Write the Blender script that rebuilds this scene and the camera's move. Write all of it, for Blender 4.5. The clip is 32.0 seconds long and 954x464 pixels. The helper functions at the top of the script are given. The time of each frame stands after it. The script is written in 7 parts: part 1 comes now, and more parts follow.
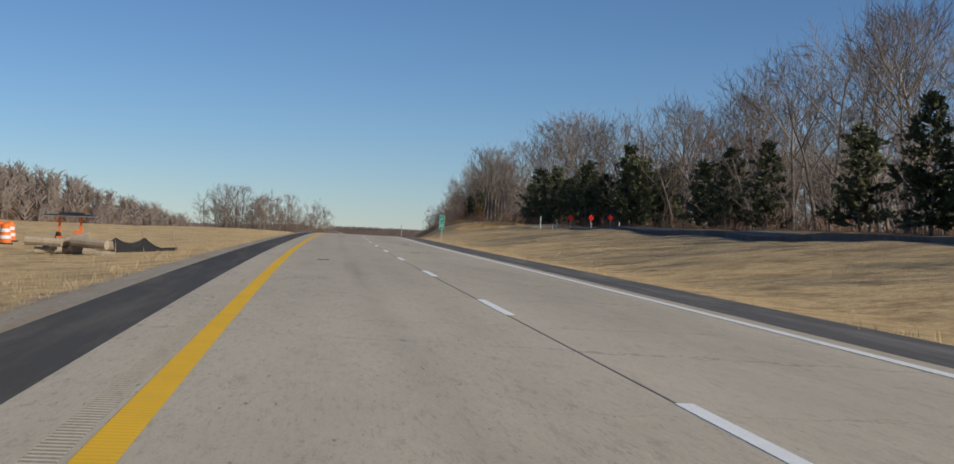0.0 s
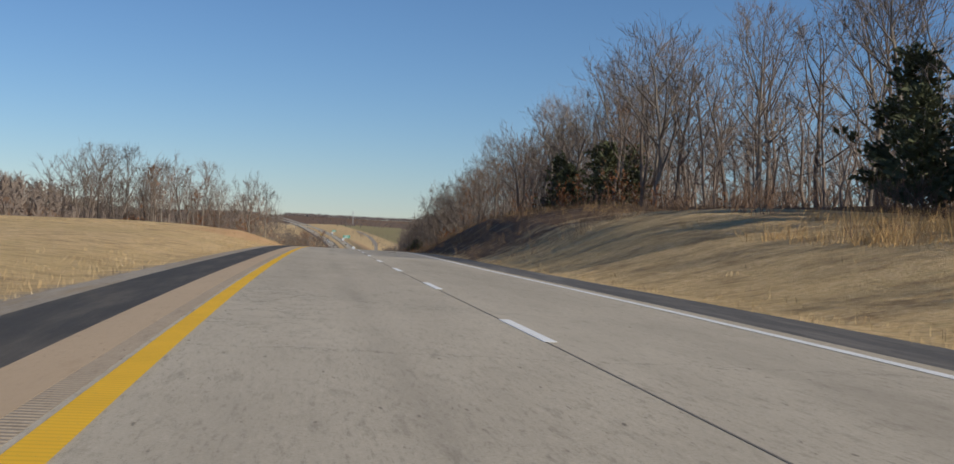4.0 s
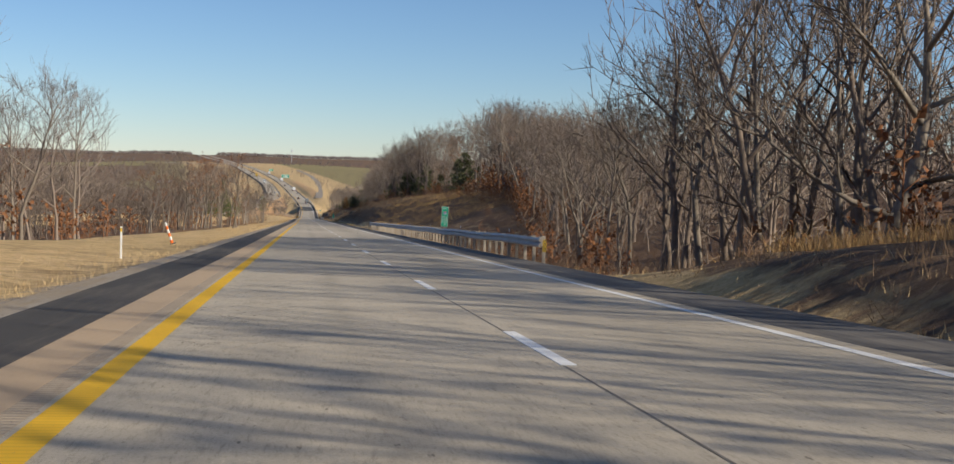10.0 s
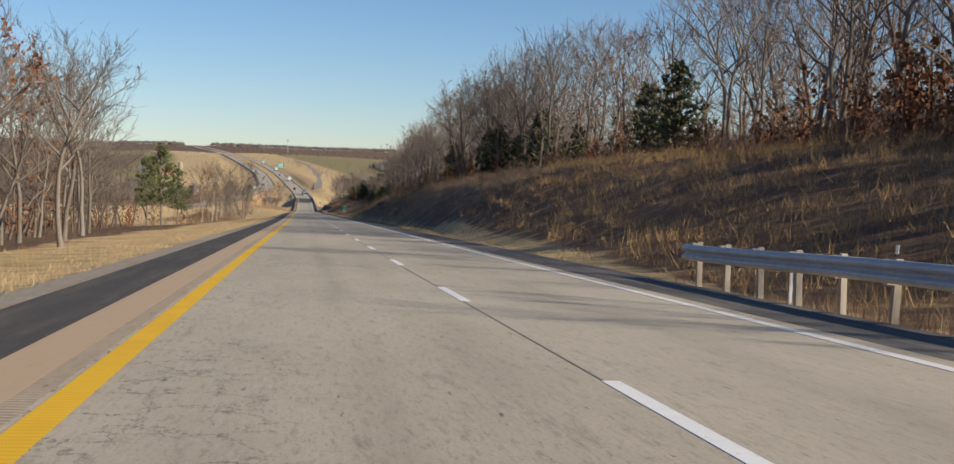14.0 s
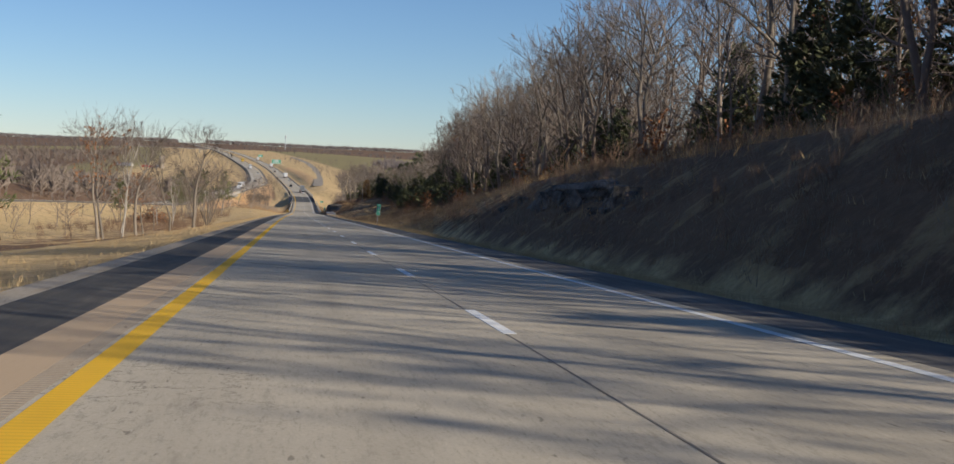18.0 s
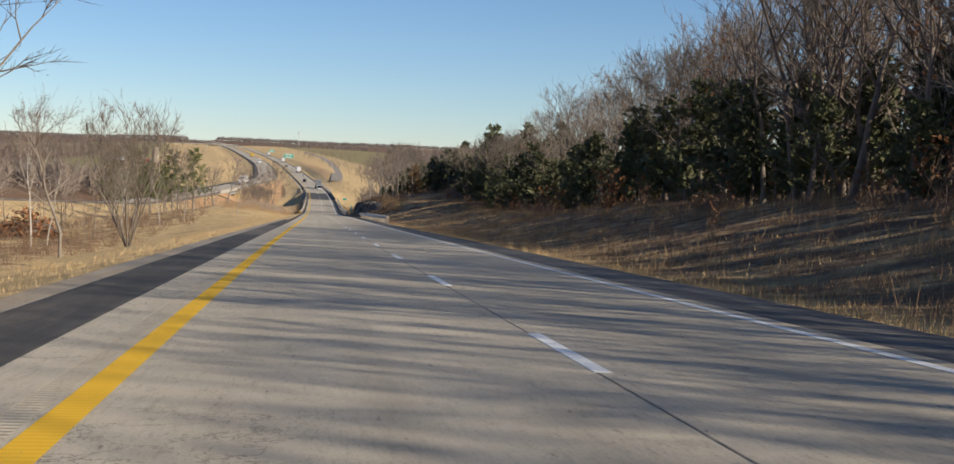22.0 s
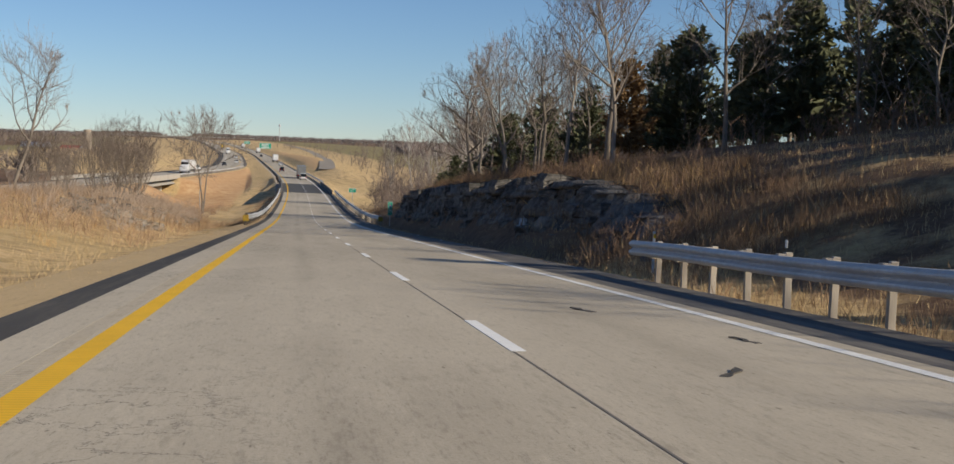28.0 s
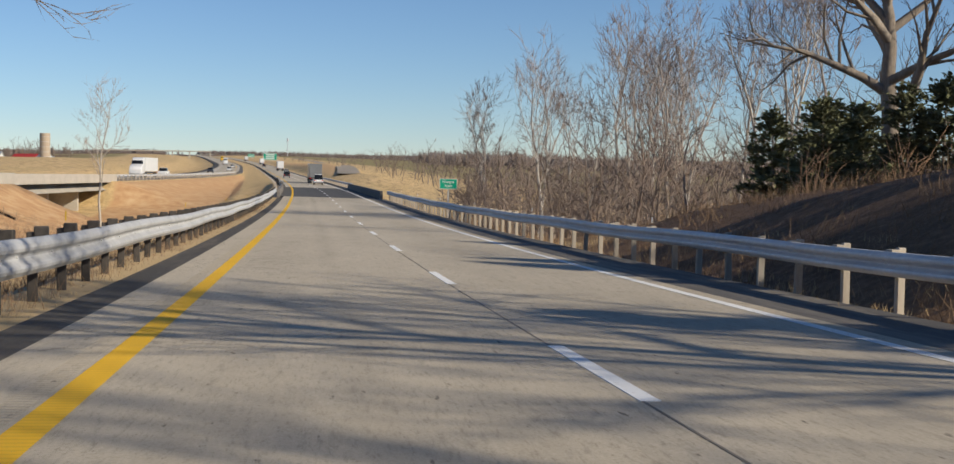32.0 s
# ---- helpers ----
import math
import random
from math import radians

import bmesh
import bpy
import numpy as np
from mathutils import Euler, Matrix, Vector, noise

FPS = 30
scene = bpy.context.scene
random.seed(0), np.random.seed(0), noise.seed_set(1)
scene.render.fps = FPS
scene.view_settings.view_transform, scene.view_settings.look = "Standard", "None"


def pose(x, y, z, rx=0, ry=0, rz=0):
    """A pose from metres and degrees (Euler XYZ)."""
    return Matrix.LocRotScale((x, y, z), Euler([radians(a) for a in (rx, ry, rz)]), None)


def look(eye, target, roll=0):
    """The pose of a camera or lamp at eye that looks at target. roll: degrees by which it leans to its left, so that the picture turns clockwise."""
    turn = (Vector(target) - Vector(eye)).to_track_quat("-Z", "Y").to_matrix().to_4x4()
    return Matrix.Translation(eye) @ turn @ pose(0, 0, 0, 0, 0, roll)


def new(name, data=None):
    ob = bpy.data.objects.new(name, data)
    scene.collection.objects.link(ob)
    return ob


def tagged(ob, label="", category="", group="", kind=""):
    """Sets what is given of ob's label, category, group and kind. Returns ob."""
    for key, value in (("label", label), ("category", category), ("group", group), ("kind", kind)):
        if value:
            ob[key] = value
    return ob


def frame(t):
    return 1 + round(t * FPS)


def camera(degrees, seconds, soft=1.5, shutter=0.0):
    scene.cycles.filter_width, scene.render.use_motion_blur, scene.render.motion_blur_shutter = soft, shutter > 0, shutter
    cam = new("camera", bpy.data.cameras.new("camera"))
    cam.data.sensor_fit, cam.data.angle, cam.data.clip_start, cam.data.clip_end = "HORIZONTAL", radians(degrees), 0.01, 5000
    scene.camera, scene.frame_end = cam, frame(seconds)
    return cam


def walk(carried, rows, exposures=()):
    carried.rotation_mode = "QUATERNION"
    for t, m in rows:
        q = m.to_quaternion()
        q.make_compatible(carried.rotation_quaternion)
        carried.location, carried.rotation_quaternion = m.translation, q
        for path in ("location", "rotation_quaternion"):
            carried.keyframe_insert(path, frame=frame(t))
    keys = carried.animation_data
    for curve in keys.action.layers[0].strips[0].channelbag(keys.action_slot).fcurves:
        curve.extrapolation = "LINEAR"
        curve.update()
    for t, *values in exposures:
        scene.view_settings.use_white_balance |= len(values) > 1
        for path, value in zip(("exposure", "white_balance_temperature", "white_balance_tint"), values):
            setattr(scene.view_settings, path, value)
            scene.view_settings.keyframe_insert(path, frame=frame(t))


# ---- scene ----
# A highway runs along +y: s is the distance along it, l the offset to the right of the lane dashes.
cam = camera(39.5, 32.0, soft=1.5)
PATH = [
    (0, pose(-2.28, -24.92, 1.48, 90.01, -1.97, -6.00)),
    (1, pose(-2.80, 9.62, 1.73, 89.84, -2.05, -6.78)),
    (2, pose(-2.94, 44.33, 1.88, 89.77, -2.08, -7.43)),
    (3, pose(-2.79, 79.10, 2.02, 89.72, -2.36, -7.68)),
    (6, pose(-0.29, 183.63, 1.28, 88.82, -1.93, -9.49)),
    (7, pose(1.18, 218.64, 0.64, 88.29, -1.69, -9.72)),
    (8, pose(2.77, 253.70, -0.27, 87.86, -1.67, -10.42)),
    (9, pose(4.51, 288.78, -1.36, 87.54, -1.92, -10.56)),
    (10, pose(6.50, 323.60, -2.65, 86.98, -1.56, -10.84)),
    (11, pose(8.67, 358.41, -4.19, 86.80, -1.27, -10.72)),
    (12, pose(10.78, 393.13, -5.73, 86.68, -1.73, -10.80)),
    (13, pose(12.84, 427.90, -7.29, 86.79, -1.62, -10.96)),
    (14, pose(14.94, 462.66, -8.85, 86.71, -1.74, -10.97)),
    (17, pose(21.44, 566.73, -13.40, 86.77, -2.14, -11.01)),
    (18, pose(23.64, 601.30, -14.90, 86.81, -2.28, -11.05)),
    (19, pose(25.74, 635.78, -16.39, 86.80, -2.46, -10.74)),
    (20, pose(27.72, 670.25, -17.86, 86.78, -2.31, -10.56)),
    (21, pose(29.65, 704.61, -19.33, 86.71, -1.87, -10.45)),
    (22, pose(31.55, 738.96, -20.82, 86.73, -2.04, -10.45)),
    (23, pose(33.33, 773.34, -22.32, 86.66, -2.21, -10.53)),
    (24, pose(35.33, 807.56, -23.82, 86.63, -2.32, -10.88)),
    (27, pose(42.34, 910.43, -28.33, 86.86, -2.02, -11.18)),
    (28, pose(44.63, 944.71, -29.78, 86.72, -1.74, -11.20)),
    (29, pose(46.84, 979.08, -31.29, 86.73, -1.62, -10.96)),
    (30, pose(48.87, 1013.49, -32.83, 86.62, -0.83, -10.64)),
    (31, pose(50.78, 1047.91, -34.34, 86.79, -0.95, -10.74)),
    (32, pose(52.73, 1082.28, -35.58, 87.43, -0.87, -10.82)),
]
walk(cam, PATH, exposures=[(0, -0.38, 5560, 8), (3, -0.36, 5560, 8), (6, -0.1, 5740, 9), (8, -0.08, 5820, 9), (10, 0.02, 5910, 9), (11, 0.14, 5960, 9), (12, 0.06, 5960, 9), (13.5, 0.04, 5910, 9), (17, 0.08, 5890, 9), (18.3, -0.1, 5740, 9), (19.8, 0.1, 5900, 9), (21, 0.03, 5910, 9), (22.5, 0.14, 5960, 9), (24, 0.05, 6050, 9), (27, -0.14, 5910, 9), (29, -0.08, 5910, 9), (31, 0.03, 5940, 9), (32, 0.0, 5940, 9)])

# ---------------------------------------------------------------- sky and sun
SUN_AZ, SUN_EL = radians(128), radians(27)
world = bpy.data.worlds.new("winter_sky")
scene.world = world
world.use_nodes = True
wn = world.node_tree
sky = wn.nodes.new("ShaderNodeTexSky")
sky.sky_type = "NISHITA"
sky.sun_disc = False
sky.sun_elevation, sky.sun_rotation = SUN_EL, SUN_AZ
sky.altitude, sky.air_density, sky.dust_density, sky.ozone_density = 1500, 1.0, 0.0, 3.5
bg = wn.nodes["Background"]
bg.inputs["Strength"].default_value = 0.086
tone = wn.nodes.new("ShaderNodeMix")
tone.data_type, tone.blend_type = "RGBA", "MULTIPLY"
tone.inputs[0].default_value, tone.inputs[7].default_value = 1.0, (1.02, 1.02, 1.045, 1)
wn.links.new(sky.outputs[0], tone.inputs[6])
wn.links.new(tone.outputs[2], bg.inputs["Color"])
sun = new("sun", bpy.data.lights.new("sun", "SUN"))
sun.data.energy, sun.data.angle, sun.data.color = 5.4, radians(0.53), (1.0, 0.84, 0.62)
to_sun = Vector((math.sin(SUN_AZ) * math.cos(SUN_EL), math.cos(SUN_AZ) * math.cos(SUN_EL), math.sin(SUN_EL)))
sun.matrix_world = look(Vector((0, 0, 100)) + to_sun * 50, (0, 0, 100))

# ---------------------------------------------------------------- course of the road
KX_S = np.array([-100, 0, 100, 200, 300, 400, 500, 600, 700, 800, 900, 1000, 1100, 1200, 1300, 1410, 1540, 1700, 1900, 2150, 2400, 2750, 3000, 3400, 4400], float)
KX_V = np.array([2.0, 0, 0, 2.5, 7.4, 13.42, 19.53, 25.82, 31.62, 37.58, 43.93, 49.94, 56.05, 62.3, 67.2, 70.5, 72.8, 74.8, 75.8, 73, 66, 50, 34, 10, -40])
KZ_S = np.array([-100, -40, 0, 40, 80, 120, 160, 200, 240, 280, 320, 360, 400, 480, 560, 640, 720, 800, 880, 960, 1040, 1080, 1120, 1160, 1240, 1320, 1400, 1600, 1800, 2000, 2500, 3000, 3500, 4400], float)
KZ_V = np.array([-.4, .07, .4, .59, .76, .78, .33, -.24, -1.15, -2.34, -3.77, -5.53, -7.3, -10.86, -14.37, -17.84, -21.26, -24.76, -28.28, -31.71, -35.26, -36.78, -37.64, -38.1, -38.3, -38.3, -38, -36.5, -34.3, -32, -25, -18, -12, -4])
KW_S = np.array([-100, 500, 700, 900, 1100, 1280, 1370, 1440, 1620, 1790, 2150, 2650, 3100, 3400, 4400], float)
KW_V = np.array([-92, -58, -38, -18, 6, 27, 37, 46, 54, 56, 50, 34, 10, -14, -64])


def spline(k, v):
    """A smooth curve through the points (k, v), as a function on arrays."""
    m = len(k)
    a, b = np.zeros((m, m)), np.zeros((m, m))
    a[0, 0] = a[-1, -1] = 1
    for i in range(1, m - 1):
        h0, h1 = k[i] - k[i - 1], k[i + 1] - k[i]
        a[i, i - 1:i + 2] = h0, 2 * (h0 + h1), h1
        b[i, i - 1:i + 2] = 6 / h0, -6 / h0 - 6 / h1, 6 / h1
    dd = np.linalg.solve(a, b) @ v

    def at(x):
        x = np.clip(np.asarray(x, float), k[0], k[-1])
        i = np.clip(np.searchsorted(k, x) - 1, 0, m - 2)
        h = k[i + 1] - k[i]
        p, q = (k[i + 1] - x) / h, (x - k[i]) / h
        return p * v[i] + q * v[i + 1] + ((p ** 3 - p) * dd[i] + (q ** 3 - q) * dd[i + 1]) * h * h / 6
    return at


road_x, road_z, west_x = spline(KX_S, KX_V), spline(KZ_S, KZ_V), spline(KW_S, KW_V)
FALL = -0.0173           # cross fall of the pavement, down to the right
BRIDGE = (1214.0, 1288.0)


def west_z(s):
    return road_z(s) + np.interp(s, [0, 500, 1000, 1250, 1400, 1700], [0.3, 0.8, 1.6, 1.0, 0.5, 0.3])


def on_road(s, l, up=0.0):
    return Vector((float(road_x(s)) + l, s, float(road_z(s)) + FALL * l + up))


# ---------------------------------------------------------------- lie of the land
RL = np.array([5.2, 7, 9, 12, 16, 20, 26, 35, 50, 80, 160], float)
RIGHT = {
    -60: (-.15, -.35, -.4, -.1, .3, .7, 1.2, 1.4, 1.6, 2, 2), 50: (-.15, -.35, -.5, -.1, .4, .9, 1.4, 1.6, 1.8, 2, 2),
    110: (-.15, -.3, -.2, .2, .8, 1.2, 1.45, 1.7, 1.8, 2, 2), 150: (-.15, -.2, .2, 1.0, 1.8, 2.1, 2.2, 2.4, 2.4, 2.5, 3),
    185: (-.15, -.35, .4, 2.0, 3.0, 3.3, 3.6, 3.8, 4, 4, 4), 232: (-.15, -.35, .9, 3.1, 4.0, 4.3, 4.6, 5, 5.5, 6, 6),
    300: (-.15, -.35, .3, 1.7, 2.4, 2.7, 3, 3.5, 4, 5, 6), 350: (-.15, -.45, .7, 1.0, 1.1, .9, .4, 0, .5, 3, 6), 361: (-.15, -.35, -.1, .5, .6, .3, -.3, -.5, .6, 3.5, 7),
    370: (-.15, -.5, -1.1, -1.8, -2.4, -2.6, -2.3, -1.2, 1, 5, 9), 440: (-.15, -.5, -1.1, -1.8, -2, -1.6, 0, 2.5, 5.5, 10, 14),
    485: (-.15, -.5, -.7, -.5, .7, 2.2, 3.8, 5.5, 8, 11, 15), 530: (-.15, -.3, .2, 1.6, 3.4, 4.6, 5.5, 6.5, 8.5, 11, 15), 556: (-.15, -.25, 1.1, 3.4, 4.7, 5.2, 5.7, 6.5, 8.5, 11, 14),
    610: (-.15, -.2, 1.7, 4.0, 4.9, 5.2, 5.7, 6.5, 8, 10, 13), 670: (-.15, -.2, 1.6, 3.5, 4.3, 4.7, 5.1, 5.6, 7, 9, 12),
    710: (-.15, -.25, .8, 2.3, 3.0, 3.5, 4.0, 4.6, 6, 8, 10), 735: (-.15, -.35, .0, 1.0, 2.1, 2.8, 3.5, 4.3, 5.5, 7.5, 9.5), 770: (-.15, -.35, -.2, .5, 1.5, 2.2, 3, 4, 5, 7, 9),
    840: (-.15, -.35, -.3, .2, 1.1, 1.9, 2.8, 3.5, 4.5, 6, 8), 870: (-.15, -.45, -.8, -.8, -.1, .8, 1.8, 2.8, 4, 5.5, 8),
    935: (-.15, -.45, -.8, -.7, .2, 1.2, 2.3, 3.4, 4.6, 6, 8), 966: (-.15, -.35, -.3, .6, 1.8, 2.6, 3.5, 4.4, 5.5, 7, 9),
    985: (-.15, -.35, .6, 2.2, 3.4, 4.2, 5, 6, 7, 9, 10), 1000: (-.15, -.35, 1.2, 3.0, 4.1, 4.8, 5.6, 6.4, 7.5, 9, 10), 1030: (-.15, -.35, 1.9, 3.5, 4.5, 5.0, 5.7, 6.4, 7.4, 8.5, 9.5), 1064: (-.15, -.35, 2.1, 3.7, 4.7, 5.2, 5.8, 6.4, 7.2, 8, 9),
    1080: (-.15, -.4, 1.2, 2.8, 3.8, 4.3, 4.6, 4.8, 5, 6, 6), 1108: (-.15, -.4, .6, 2.0, 2.8, 3.2, 3.6, 3.6, 3, 3, 3), 1126: (-.15, -.5, 0, 1.1, 1.8, 2.2, 2.6, 2.6, 2, 2, 2),
    1142: (-.15, -.7, -.8, -.5, .3, .9, 1.5, 1.6, .6, -.4, 0), 1160: (-.15, -.8, -1.6, -2.2, -2.2, -2, -1.6, -1.6, -2, -2, -1), 1185: (-.15, -.9, -1.9, -3.2, -3.8, -4, -4, -4, -4, -3, -2),
    1225: (-4, -4.4, -4.6, -5, -5, -5, -5, -5, -5, -4, -3), 1245: (-6.5,) * 11, 1268: (-4, -4.4, -4.6, -4.6, -4.6, -4.6, -4.6, -4.6, -4.6, -4, -3),
    1305: (-.15, -.8, -1.6, -2.4, -3, -3.2, -3, -3, -3, -3, -3), 1420: (-.15, -.3, 0, .6, 1.2, 1.2, 0, -1.6, -2.6, -3, -3),
    1600: (-.15, -.2, .6, 2, 3, 3.4, 2.4, .6, -1, -2, -3), 1900: (-.15, -.2, .2, 1, 1.6, 1.6, 1.2, .6, 0, 0, 0), 2400: (-.15, -.2, 0, .2, .4, .6, .8, 1, 1, 1, 1)}
LL = np.array([6.2, 8, 10, 14, 20, 30, 45, 60, 80, 120, 200], float)
LEFT = {
    -60: (-.1, -.3, -.4, -.4, -.3, 0, .3, .5, .6, .6, 2), 70: (-.1, -.25, -.4, -.5, -.3, .1, .3, .4, .5, .5, 2), 130: (-.1, -.2, 0, .15, .15, .15, .1, 0, 0, 0, 2),
    190: (-.1, -.2, .1, .45, .5, .5, .3, .1, 0, 0, 2), 237: (-.1, -.2, .4, 1.2, 1.4, 1.6, 1.4, 1.1, .8, -.5, 1), 290: (-.1, -.2, .7, 2.0, 2.4, 2.75, 2.8, 2.6, 2.2, 1, 1),
    332: (-.1, -.2, .2, 1, 1.7, 2.9, 3.2, 2.8, 2, 1, 0), 365: (-.1, -.3, -.2, 0, .2, .5, .5, 0, -1, -1, 0), 430: (-.1, -.3, -.4, -.4, -1, -2.2, -3, -2.6, -2, -2, -2),
    490: (-.1, -.3, -.4, -.5, -1.2, -2.6, -3.4, -3, -2.4, -3, -3), 610: (-.1, -.4, -.5, -.7, -1.2, -2.2, -2.6, -1.8, -1, -3, -4), 770: (-.1, -.4, -.8, -1.5, -2.7, -3.0, -2.2, -.9, 0, -3, -5), 866: (-.1, -.4, -.8, -1.6, -2.8, -2.6, -1.8, -.6, .3, -2.5, -5),
    915: (-.1, -.3, -.5, -.8, -1.4, -1.8, -1.1, -.1, .6, -2, -5), 990: (-.1, -.2, .2, .7, .9, .3, -1, -.6, .4, -2, -5), 1020: (-.1, -.05, .8, 1.8, 1.6, .2, -1.4, -1, .4, -2, -4),
    1045: (-.1, -.2, .6, 1.5, 1.1, -.3, -1.8, -1.2, .2, -2, -3), 1068: (-.1, -.5, -.6, -.3, -.4, -1.2, -2.2, -1.6, -.4, -2, -2), 1120: (-.1, -.6, -.8, -.7, -1.2, -2.2, -2.4, -1.4, -1, -2, -2),
    1180: (-.1, -.8, -1.4, -1.8, -2.4, -3, -2.6, -1.4, -2, -2, -2), 1225: (-4, -4.4, -4.6, -4.8, -4.8, -4.8, -4.4, -4, -4, -3, -2), 1245: (-6.5,) * 8 + (-6, -5, -4),
    1268: (-4, -4.4, -4.6, -4.6, -4.6, -4.6, -4, -3.5, -3, -3, -2), 1305: (-.1, -.8, -1.4, -2, -2.4, -2, -1, -.6, -1, -1, 0), 1420: (-.1, -.3, -.6, -1, -.6, 0, 0, 1, 2, 3, 3),
    1600: (-.1, -.3, -.4, -.3, 0, .2, 1.5, 3, 4, 4, 4), 1900: (-.1, -.2, -.3, -.3, 0, .2, 1, 1.5, 2, 2, 2), 2400: (-.1, -.2, -.2, -.2, 0, .2, .5, .8, 1, 1, 1)}


def rough(x, y, size, seed=0.0):
    """Cheap smooth unevenness between -1 and 1 on arrays."""
    a, b = x / size, y / size
    return (np.sin(a * 1.7 + b * 1.1 + seed) + np.sin(a * -1.3 + b * 2.3 + 1.3 * seed + 2) + np.sin(a * 3.1 + b * -2.7 + 2.1 * seed) * .6 + np.sin(a * 5.3 + b * 4.1 + seed * .7) * .35) / 2.95


def sections(table, stations, s, off):
    keys = np.array(sorted(table), float)
    vals = np.array([table[int(k)] for k in keys])
    s, off = np.broadcast_arrays(np.asarray(s, float), np.asarray(off, float))
    i = np.clip(np.searchsorted(keys, s) - 1, 0, len(keys) - 2)
    f = np.clip((s - keys[i]) / (keys[i + 1] - keys[i]), 0, 1)
    f = f * f * (3 - 2 * f)
    j = np.clip(np.searchsorted(stations, off) - 1, 0, len(stations) - 2)
    g = np.clip((off - stations[j]) / (stations[j + 1] - stations[j]), 0, 1)
    low = vals[i, j] * (1 - g) + vals[i, j + 1] * g
    high = vals[i + 1, j] * (1 - g) + vals[i + 1, j + 1] * g
    return low * (1 - f) + high * f


def far_land(x, s):
    """The wide country far from the road, from the valley to the wooded ridges."""
    base = np.interp(s, [-400, 200, 600, 1000, 1250, 1600, 2200, 3000, 3600, 4200, 4600, 5200], [2, -1, -12, -28, -41, -39, -33, -24, -16, -8, -7, -30])
    hill = np.interp(s, [-300, 100, 300, 400, 500, 600, 700, 800, 980, 1150, 1300], [7, 9, 12, 12, 9, 4, -2, -9, -22, -34, -40])
    base = np.where((x < west_x(s) - 6) & (s < 1300), hill, base)
    return base + 3.0 * rough(x, s, 260, 1.0) * np.clip((np.abs(x - 60) - 80) / 200, 0, 1)


def ground(s, l):
    """Height of the ground at the distance s and the offset l."""
    s, l = np.broadcast_arrays(np.asarray(s, float), np.asarray(l, float))
    z0, x = road_z(s), road_x(s) + l
    h = np.where(l > 0, sections(RIGHT, RL, s, np.maximum(l, 5.2)), sections(LEFT, LL, s, np.maximum(-l, 6.2)))
    off = np.abs(l)
    h = h + (0.10 * rough(x, s, 3.2, .3) + 0.22 * rough(x, s, 11, 2.0)) * np.clip((off - 8) / 12, 0, 1)
    z = z0 + h
    # the other carriageway lies on its own bank
    w = np.abs(x - west_x(s))
    wz = west_z(s) - .35 - np.clip(w - 8.5, 0, None) * .28
    gap = (s > 1236) & (s < 1292)
    near = np.clip(1 - (w - 8.5) / 22, 0, 1)
    z = np.where((l < -14) & ~gap, z * (1 - near) + np.maximum(wz, z - 6) * near, z)
    f = np.clip((off - 110) / 260, 0, 1)
    f = np.where((l < 0) & (s < 1300), np.clip((west_x(s) - x - 11) / 45, 0, 1), f)
    f = f * f * (3 - 2 * f)
    z = z * (1 - f) + far_land(x, s) * f
    under = (l > -5.96) & (l < 5.51) & ~((s > BRIDGE[0]) & (s < BRIDGE[1]))
    z = np.where(under, z0 - .45, z)
    return z


def ground_at(s, l):
    return Vector((float(road_x(s)) + l, s, float(ground(s, l))))


# ---------------------------------------------------------------- mesh helpers
def mesh_of(name, verts, faces, material=None, smooth=False):
    me = bpy.data.meshes.new(name)
    v = np.asarray(verts, np.float32).reshape(-1, 3)
    if isinstance(faces, np.ndarray):
        n = faces.shape[1]
        me.vertices.add(len(v))
        me.vertices.foreach_set("co", v.ravel())
        me.loops.add(faces.size)
        me.loops.foreach_set("vertex_index", faces.astype(np.int32).ravel())
        me.polygons.add(len(faces))
        me.polygons.foreach_set("loop_start", np.arange(0, faces.size, n, dtype=np.int32))
        me.update(calc_edges=True)
    else:
        me.from_pydata([tuple(map(float, p)) for p in v], [], faces)
    if smooth:
        me.polygons.foreach_set("use_smooth", np.ones(len(me.polygons), bool))
    if material:
        me.materials.append(material)
    return me


def part(name, me, parent=None, label="", at=None):
    """Links a mesh as one object under a thing or a part."""
    ob = new(name, me)
    ob.parent = parent
    if at is not None:
        ob.matrix_basis = at
    if label:
        ob["label"] = label
    return ob


def thing(name, at, label, category, group="", kind=""):
    return tagged(new_at(name, at), label, category, group, kind)


def new_at(name, at):
    ob = new(name)
    ob.empty_display_size = .2
    ob.matrix_basis = at
    return ob


def bm_mesh(name, bm, material, smooth=False):
    me = bpy.data.meshes.new(name)
    bm.to_mesh(me)
    bm.free()
    me.materials.append(material)
    if smooth:
        me.polygons.foreach_set("use_smooth", np.ones(len(me.polygons), bool))
    return me


def box(name, size, material, centre=(0, 0, 0), bevel=0.0, seg=1):
    bm = bmesh.new()
    bmesh.ops.create_cube(bm, size=1, matrix=Matrix.Translation(centre) @ Matrix.Diagonal((*size, 1)))
    if bevel:
        bmesh.ops.bevel(bm, geom=bm.edges[:], offset=bevel, segments=seg, affect="EDGES", profile=.6)
    return bm_mesh(name, bm, material)


